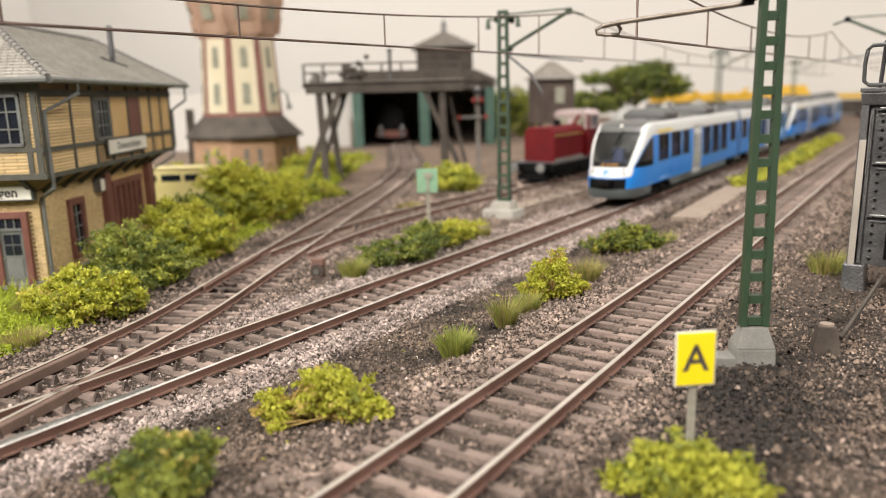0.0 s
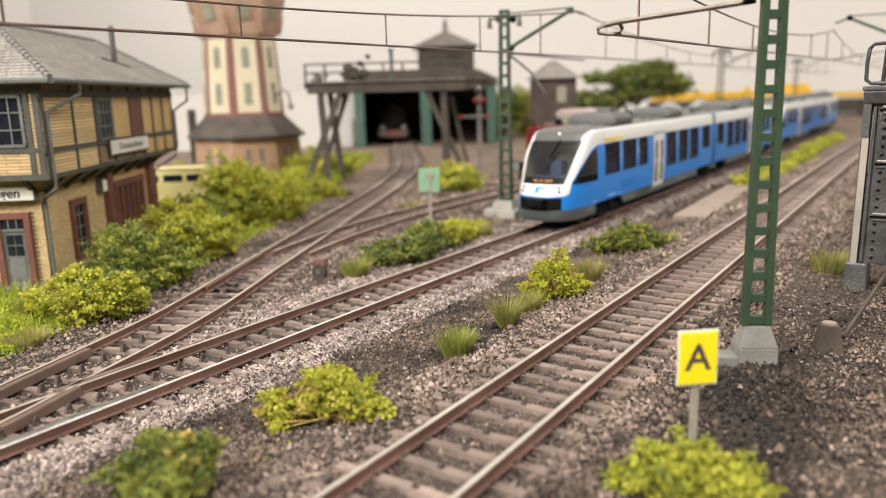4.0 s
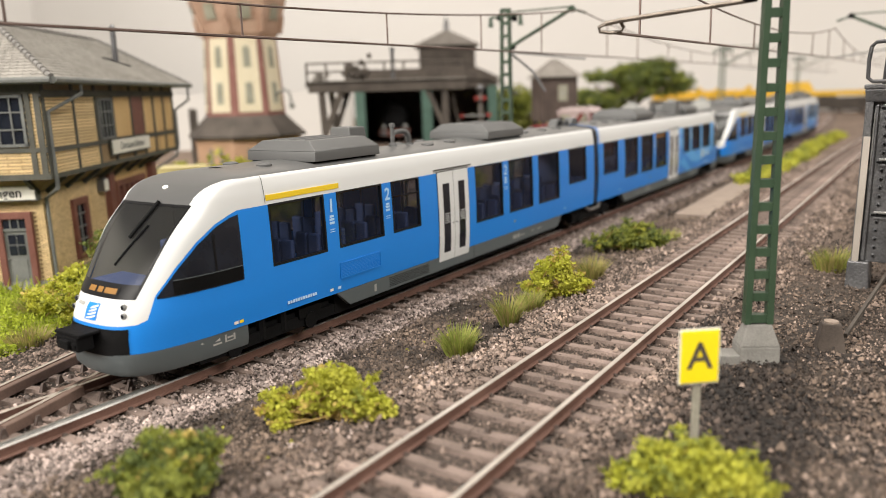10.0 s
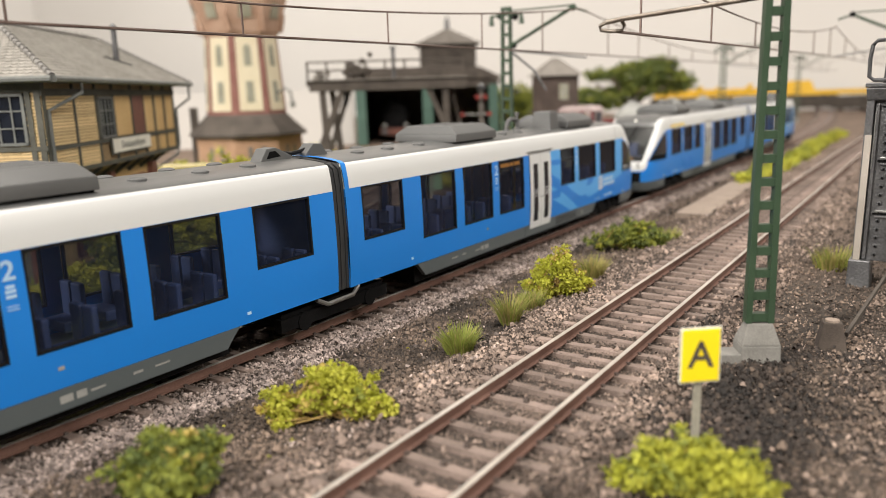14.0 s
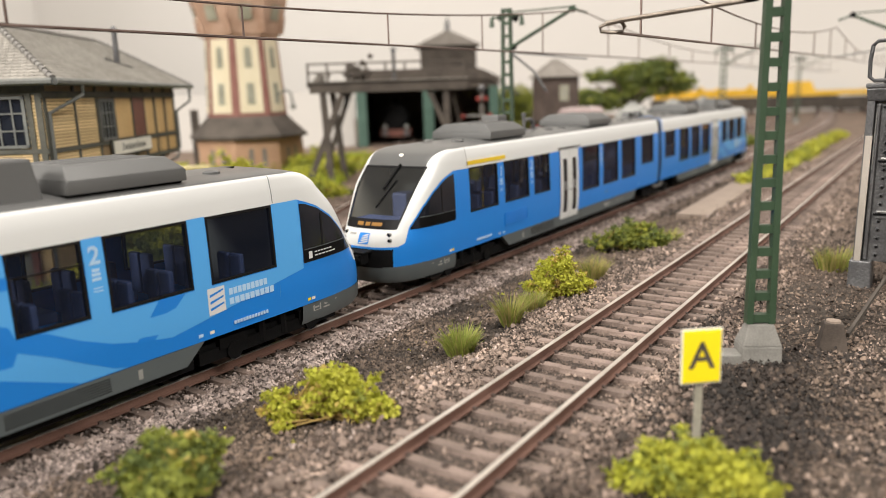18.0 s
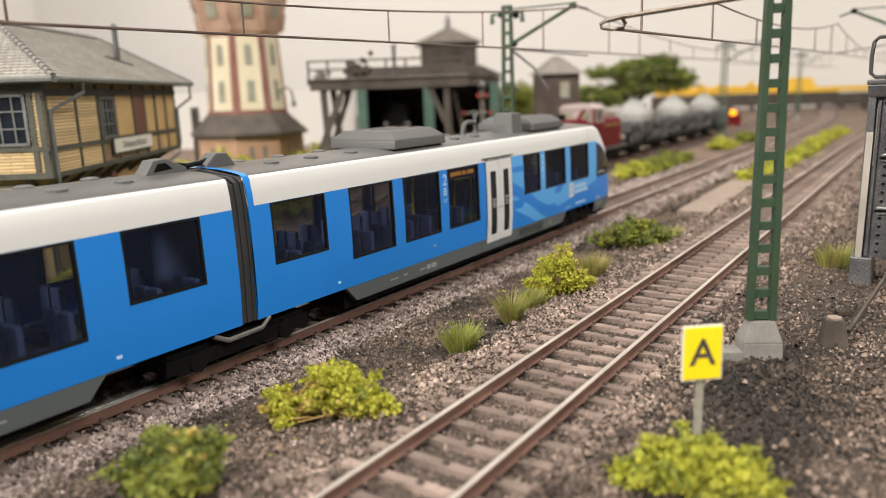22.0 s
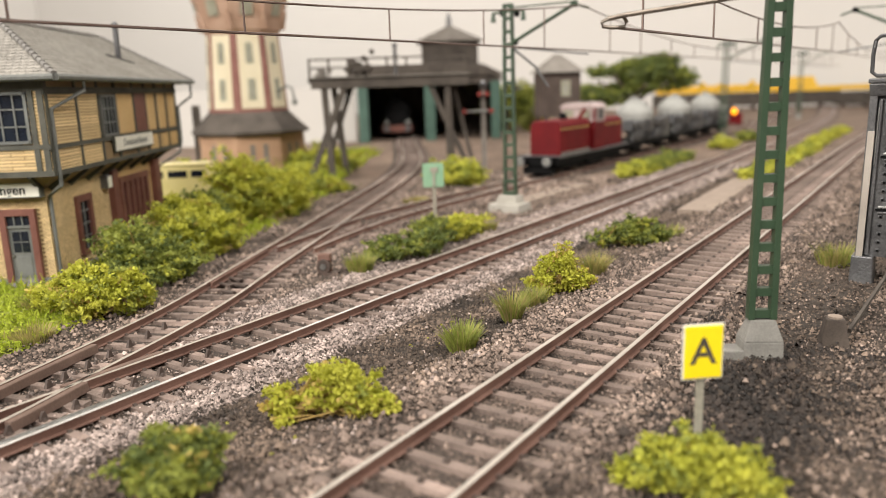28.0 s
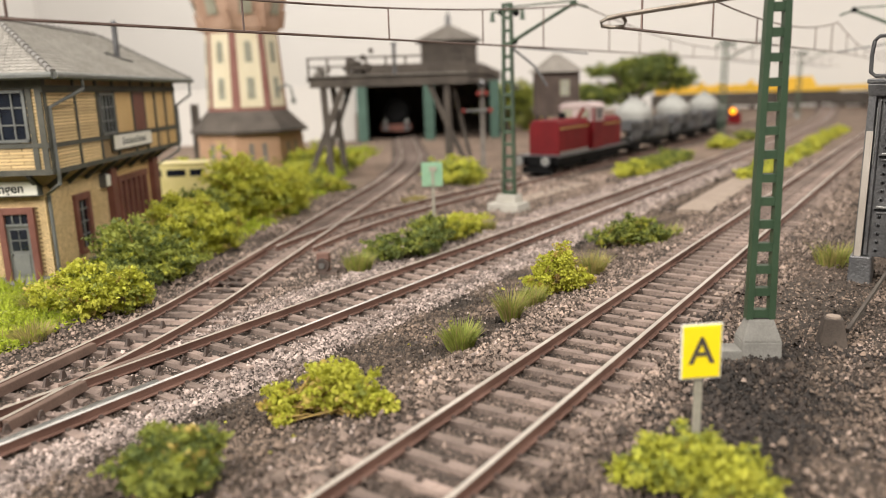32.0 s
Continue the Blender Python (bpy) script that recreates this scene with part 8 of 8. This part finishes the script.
for k, (x, y, mm) in enumerate(((-11.9, 50.4, OLIVE), (-11.8, 53.0, MIX), (-11.9, 59.0, MIX), (-12.0, 74.5, LIME), (-11.6, 84.0, MIX))):
    bush(x, y, -0.88, [(0, 0, 0.4, 0.9, 1.6, 0.55), (0.2, 1.6, 0.35, 0.7, 1.2, 0.45)], mm, "low bush beside the far main track", 0.26, 130, 12, 0.18, 50 + k)
for k, y in enumerate((48.5, 54, 60, 66, 73, 81, 90)):
    bush(-3.5 + 0.25 * math.sin(k), y, -0.44, [(0, 0, 0.25, 0.7, 2.4, 0.35), (0.1, 2.2, 0.2, 0.6, 1.8, 0.3)], LIME, "low yellow weeds between the far tracks", 0.24, 110, 12, 0.16, 60 + k, twigs=3)
tuft(3.4, 26.2, -0.42, 1.0, 0.7, 260, [("grass_b", 0.5), ("grass_g", 0.5)], "brownish grass at the steel pier", 70)
for k, (px, d, h) in enumerate(((3.5, 118, 8.0), (9.5, 116, 6.5), (13.5, 112, 6.0))):
    x, y = facing(px, d)
    bush(x, y, -0.9, [(0, 0, h * 0.5, 3.2, 3, h * 0.55), (1.6, 0.5, h * 0.75, 2.2, 2, h * 0.35)], MIX, "distant green bush behind the sheds", 0.5, 200, 12, 0.4, 80 + k, twigs=3)


def meadow():
    """Grass cover left of the tracks, one sheet of blades."""
    rng = np.random.default_rng(5)
    for mname, n, hgt, seed, lab in (("turf", 70000, 0.3, 1, "bright green grass blades on the bank"), ("grass_b", 9000, 0.36, 2, "straw coloured grass blades on the bank")):
        x = rng.uniform(-46, -12.2, n)
        y = rng.uniform(6, 62, n)
        edge = np.interp(y, [6, 9.5, 12, 16, 21, 28, 34, 42, 62], [-13.3, -13.9, -15.0, -17.2, -19.3, -22.6, -26.4, -31.5, -44])
        keep = (x < edge + rng.normal(0, 0.25, n)) & (rng.uniform(0, 1, n) < np.interp(y, [6, 20, 62], [1, 0.55, 0.25]))
        u, w = (x + 20.5) * -0.585 + (y - 14.1) * 0.811, (x + 20.5) * -0.811 + (y - 14.1) * -0.585
        keep &= ~((u > -0.2) & (u < 12) & (w > -0.2) & (w < 5))
        if mname == "grass_b":
            keep &= np.abs(x - edge) < 1.1
        x, y = x[keep], y[keep]
        k = len(x)
        a = rng.uniform(0, math.tau, k)
        h = hgt * rng.uniform(0.5, 1.4, k) * np.interp(y, [6, 30, 62], [1, 1.6, 2.6])
        sd = np.stack([np.cos(a), np.sin(a), np.zeros(k)], 1) * (np.interp(y, [6, 30, 62], [0.03, 0.08, 0.2]))[:, None]
        foot = np.stack([x, y, np.full(k, -0.93)], 1)
        top = foot + np.stack([rng.normal(0, 0.45, k) * h, rng.normal(0, 0.45, k) * h, h], 1)
        v = np.stack([foot - sd, foot + sd, top], 1).reshape(-1, 3)
        ob = part("grass", np_mesh("grass", v, np.arange(3 * k).reshape(k, 3), 3), M[mname])
        tagged(ob, lab, "grass", kind="stuff")


meadow()


def near_turf():
    """Bright flock turf before the signal box."""
    rng = np.random.default_rng(15)
    n = 26000
    x, y = rng.uniform(-22, -12.9, n), rng.uniform(7.0, 12.5, n)
    edge = np.interp(y, [6, 9.5, 12, 16], [-13.2, -13.9, -15.0, -17.2])
    k = x < edge + rng.normal(0, 0.12, n)
    x, y = x[k], y[k]
    hh = np.array([0.5 + 0.5 * noise.noise((a * 0.9, b * 0.9, 3.0)) for a, b in zip(x, y)])
    pts = np.stack([x, y, -0.93 + 0.32 * hh * rng.uniform(0, 1, len(x))], 1)
    pick = rng.uniform(0, 1, len(x)) < 0.7
    for sel, mname, lab in ((pick, "turf", "bright green flock turf before the signal box"), (~pick, "leaf_m", "mid green flock turf before the signal box")):
        v, f = flakes(rng, pts[sel], 0.03, 0.12, 2)
        tagged(part("turf", np_mesh("turf", v, f, 3), M[mname]), lab, "turf", kind="stuff")
    x, y = rng.uniform(-29, -17, 22000), rng.uniform(17.0, 35.0, 22000)
    edge = np.interp(y, [17, 21, 28, 34], [-17.4, -19.3, -22.6, -26.4]) + rng.normal(0, 0.2, len(x))
    k = (x < edge) & (x > edge - 3.0)
    x, y = x[k], y[k]
    pts = np.stack([x, y, -0.93 + 0.22 * rng.uniform(0, 1, len(x))], 1)
    hh = np.array([noise.noise((a * 0.5, b * 0.5, 6.0)) for a, b in zip(x, y)]) + rng.normal(0, 0.15, len(x))
    for sel, mname, lab in ((hh < 0.12, "turf", "bright green turf along the shed track"), (hh >= 0.12, "grass_b", "straw coloured turf along the shed track")):
        v, f = flakes(rng, pts[sel], 0.06, 0.2, 2)
        tagged(part("turf", np_mesh("turf", v, f, 3), M[mname]), lab, "turf", kind="stuff")
    tuft(-14.3, 9.9, -0.92, 0.9, 0.42, 420, [("grass_b", 0.8), ("grass_g", 0.2)], "straw coloured grass at the ballast edge", 71)
    tuft(-17.3, 11.9, -0.92, 1.2, 0.5, 420, [("grass_b", 0.6), ("grass_g", 0.4)], "brown-green grass by the doorstep", 72)


near_turf()


def tree():
    x, y = facing(28.0, 110)
    th = thing("tree", P(x, y, -1.2), "broad umbrella-shaped tree with layered green crown", "tree")
    g = Geo().tube([(0, 0, -0.2), (0.1, 0, 2.0), (-0.1, 0.1, 4.2)], 0.45, 8)
    for a in range(7):
        c, s = math.cos(a * 0.9), math.sin(a * 0.9)
        g.tube([(-0.1, 0.1, 3.2 + 0.15 * a), (2.4 * c, 2.2 * s, 5.4 + 0.3 * (a % 3)), (5.0 * c, 4.5 * s, 6.4 + 0.7 * (a % 3))], 0.2, 6)
    part("trunk", g, M["bark"], th, "brown trunk with spreading limbs")
    rng = np.random.default_rng(9)
    blobs = [(1.0, 0.6, 8.2, 4.2, 3.6, 2.0), (-5.0, -3.4, 5.4, 2.8, 2.4, 1.1), (-2.6, -1.8, 4.6, 2.4, 2.0, 1.0), (4.8, 3.6, 7.2, 3.4, 3.0, 1.7), (-3.4, -2.2, 8.4, 2.4, 2.0, 0.8), (0.5, 0.4, 6.2, 4.0, 3.2, 1.2), (2.8, 2.0, 9.4, 3.2, 2.6, 1.1)]
    pts = clump_points(rng, blobs, 900)
    pick = rng.choice(2, len(pts), p=[0.78, 0.22])
    for k, mname in enumerate(("leaf_d", "leaf_m")):
        v, f = flakes(rng, pts[pick == k], 0.36, 0.5, 13)
        part("crown", np_mesh("crown", v, f, 3), M[mname], th)["kind"] = "stuff"


tree()


# ---- ballast and loose stones ----
def stones(name, label, mat, x, y, z, size, seed):
    """Faceted pebbles: squashed octahedra with random corners."""
    rng = np.random.default_rng(seed)
    n = len(x)
    base = np.array([(1, 0, -0.35), (0, 1, -0.35), (-1, 0, -0.35), (0, -1, -0.35), (0.35, 0.2, 0.7), (-0.3, -0.25, 0.65)], float)
    tri = np.array([(0, 1, 4), (1, 2, 4), (4, 2, 5), (2, 3, 5), (3, 0, 5), (0, 4, 5)])
    size = size * np.exp(rng.normal(-0.3, 0.3, n))
    z = z + size * rng.uniform(-0.3, 2.0, n)
    v = base[None] * rng.uniform(0.55, 1.25, (n, 6, 1)) + rng.normal(0, 0.15, (n, 6, 3))
    a = rng.uniform(0, math.tau, n)
    c, s = np.cos(a)[:, None], np.sin(a)[:, None]
    tx = rng.normal(0, 0.4, n)[:, None]
    vx, vy, vz = v[:, :, 0] * c - v[:, :, 1] * s, v[:, :, 0] * s + v[:, :, 1] * c, v[:, :, 2]
    vy, vz = vy - vz * tx, vz + vy * tx
    v = np.stack([vx, vy, vz], 2) * size[:, None, None] + np.stack([x, y, z], 1)[:, None, :]
    f = (tri[None] + (np.arange(n) * 6)[:, None, None]).reshape(-1, 3)
    return tagged(part(name, np_mesh(name, v.reshape(-1, 3), f, 3), mat), label, "gravel", kind="stuff")


def scatter(n, x0, x1, y0, y1, seed, near=14.0):
    """Random places, thinner with distance."""
    rng = np.random.default_rng(seed)
    x, y = rng.uniform(x0, x1, n), rng.uniform(y0, y1, n)
    d = np.hypot(x - 6, y)
    keep = rng.uniform(0, 1, n) < np.minimum(1, (near / d) ** 1.6)
    x, y = x[keep], y[keep]
    big = np.maximum(1.0, (np.hypot(x - 6, y) / 26) ** 0.8)
    return rng, x, y, big


def heights(x, y):
    return np.interp(x, HX, HZ) + np.array([0.035 * noise.noise((a * 0.5, b * 0.5, 0.0)) for a, b in zip(x, y)]) + mound(x, y)


def ballast():
    rng, x, y, big = scatter(125000, -2.75, 2.6, 4, 60, 1)
    k = (np.abs(x) > 1.2 + rng.normal(0, 0.12, len(x))) | (rng.uniform(0, 1, len(x)) < 0.05)
    x, y, big = x[k], y[k], big[k]
    stones("ballast", "grey-brown ballast stones round the near track", M["gravel"], x, y, heights(x, y) + 0.0, rng.uniform(0.026, 0.062, len(x)) * big, 2)
    rng, x, y, big = scatter(60000, -1.5, 1.5, 4, 40, 21)
    stones("ballast", "fine brown grit between the near rails", M["grit"], x, y, heights(x, y) + 0.01, rng.uniform(0.014, 0.034, len(x)) * big, 22)
    rng, x, y, big = scatter(190000, -11.2, -5.9, 2, 60, 3, 17)
    gap = np.minimum(np.abs(x + 8.5), np.abs(x - np.interp(y, LINE_A[:, 1], LINE_A[:, 0])))
    k = (gap > 1.13 + rng.normal(0, 0.1, len(x))) | (rng.uniform(0, 1, len(x)) < 0.06)
    stones("ballast", "fine dark grit between the main rails", M["grit"], x[~k], y[~k], heights(x[~k], y[~k]) - 0.01, rng.uniform(0.014, 0.034, (~k).sum()) * big[~k], 24)
    x, y, big = x[k], y[k], big[k]
    stones("ballast", "grey-pink ballast stones round the main track", M["pale_gravel"], x, y, heights(x, y) + 0.0, rng.uniform(0.024, 0.056, len(x)) * big, 4)
    rng, x, y, big = scatter(110000, -26, -11.0, 5, 50, 5, 20)
    edge = np.interp(y, [6, 9.5, 12, 16, 21, 28, 34, 42, 62], [-13.6, -14.2, -15.3, -17.5, -20.7, -24.3, -27.8, -31.8, -44])
    k = (x > edge) & ((np.abs(x - np.interp(y, LINE_A[:, 1], LINE_A[:, 0])) > 1.3) | (rng.uniform(0, 1, len(x)) < 0.12))
    x, y, big = x[k], y[k], big[k]
    stones("ballast", "dark ballast shoulder of the turnout", M["gravel"], x, y, heights(x, y), rng.uniform(0.03, 0.07, len(x)) * big, 6)
    rng, x, y, big = scatter(90000, -6.2, -2.3, 4, 60, 7, 15)
    stones("loose_stones", "fine dark soil crumbs between the tracks", M["dark_gravel"], x, y, heights(x, y), rng.uniform(0.024, 0.056, len(x)) * big, 8)
    rng, x, y, big = scatter(9000, -6.4, -2.0, 4, 40, 9, 15)
    k = rng.uniform(0, 1, len(x)) < np.interp(x, [-6.4, -5.6, -4.8, -3.2, -2.4, -2.0], [1, 0.5, 0.12, 0.3, 1, 1])
    x, y, big = x[k], y[k], big[k]
    stones("loose_stones", "pale stones strewn between the tracks", M["pale_gravel"], x, y, heights(x, y) + 0.01, rng.uniform(0.026, 0.052, len(x)) * big, 10)
    rng, x, y, big = scatter(130000, 1.9, 12, 5, 60, 11, 14)
    stones("loose_stones", "dark brown gravel beside the near track", M["dark_gravel"], x, y, heights(x, y), rng.uniform(0.024, 0.062, len(x)) * big, 12)
    rng, x, y, big = scatter(17000, 4.7, 12, 4, 26, 17, 16)
    stones("loose_stones", "warm brown gravel at the edge of the layout", M["gravel"], x, y, heights(x, y) + 0.01, rng.uniform(0.025, 0.054, len(x)) * big, 18)
    rng, x, y, big = scatter(20000, 1.9, 12, 5, 60, 13, 14)
    stones("loose_stones", "brown gravel beside the near track", M["gravel"], x, y, heights(x, y) + 0.005, rng.uniform(0.025, 0.055, len(x)) * big, 14)


    rng, x, y, big = scatter(46000, 0.9, 7.0, 10.0, 19, 15, 30)
    r2 = ((x - 3.55) / 0.95) ** 2 + ((y - 13.4) / 1.9) ** 2
    k = np.array([0.6 * noise.noise((a * 1.1, b * 0.9, 5.0)) for a, b in zip(x, y)]) + rng.uniform(0, 1, len(x)) < 1.6 * np.exp(-r2 * 1.0)
    stones("loose_stones", "heap of almost black cinders at the mast foot", M["cinder"], x[k], y[k], heights(x[k], y[k]) + 0.03, rng.uniform(0.026, 0.055, k.sum()), 16)


M["grit"] = surface("brown_grit", (0.065, 0.047, 0.037), (0.17, 0.125, 0.102), 1.2, 0.9, grain=0.2, bump=0.4, fine=0.03, vary="island", swing=0.65)
M["cinder"] = surface("black_cinder", (0.011, 0.0085, 0.007), (0.045, 0.033, 0.027), 1.5, 0.85, grain=0.2, bump=0.4, fine=0.03, vary="island", swing=0.7)
ballast()


def fallen_leaves():
    rng = np.random.default_rng(77)
    x, y = rng.uniform(-5.4, -2.3, 46), rng.uniform(6, 24, 46)
    pts = np.stack([x, y, heights(x, y) + 0.05], 1)
    v, f = flakes(rng, pts, 0.03, 0.09, 3, 0.3)
    tagged(part("fallen_leaf", np_mesh("fallen_leaf", v, f, 3), M["leaf_y"]), "yellow-green leaf scraps strewn on the gravel", "leaf scraps", kind="stuff")


fallen_leaves()



# ---- the railcars roll past ----
def motions():
    way = [(0, 48.4), (1.5, 45.8), (3, 42.85), (4, 40.2), (5, 37.3), (6, 34.15), (7, 30.65), (8, 26.95), (9, 23.15), (10, 19.15), (11, 15.0), (12, 10.75), (13, 6.2),
           (14, 1.8), (15, -3.1), (16, -8.3), (17, -13.93), (18, -20.19), (19, -26.7), (20, -33.82), (21, -41.52), (22, -49.72), (23, -58.02), (24, -66.85), (25, -75.85),
           (26, -85.6), (28, -106.0), (30, -126.0), (32, -143.0)]
    walk(railcar_1, [(t, P(-8.5, y, ZB)) for t, y in way])
    walk(railcar_2, [(t, P(-8.5, y + PITCH, ZB)) for t, y in way])


motions()
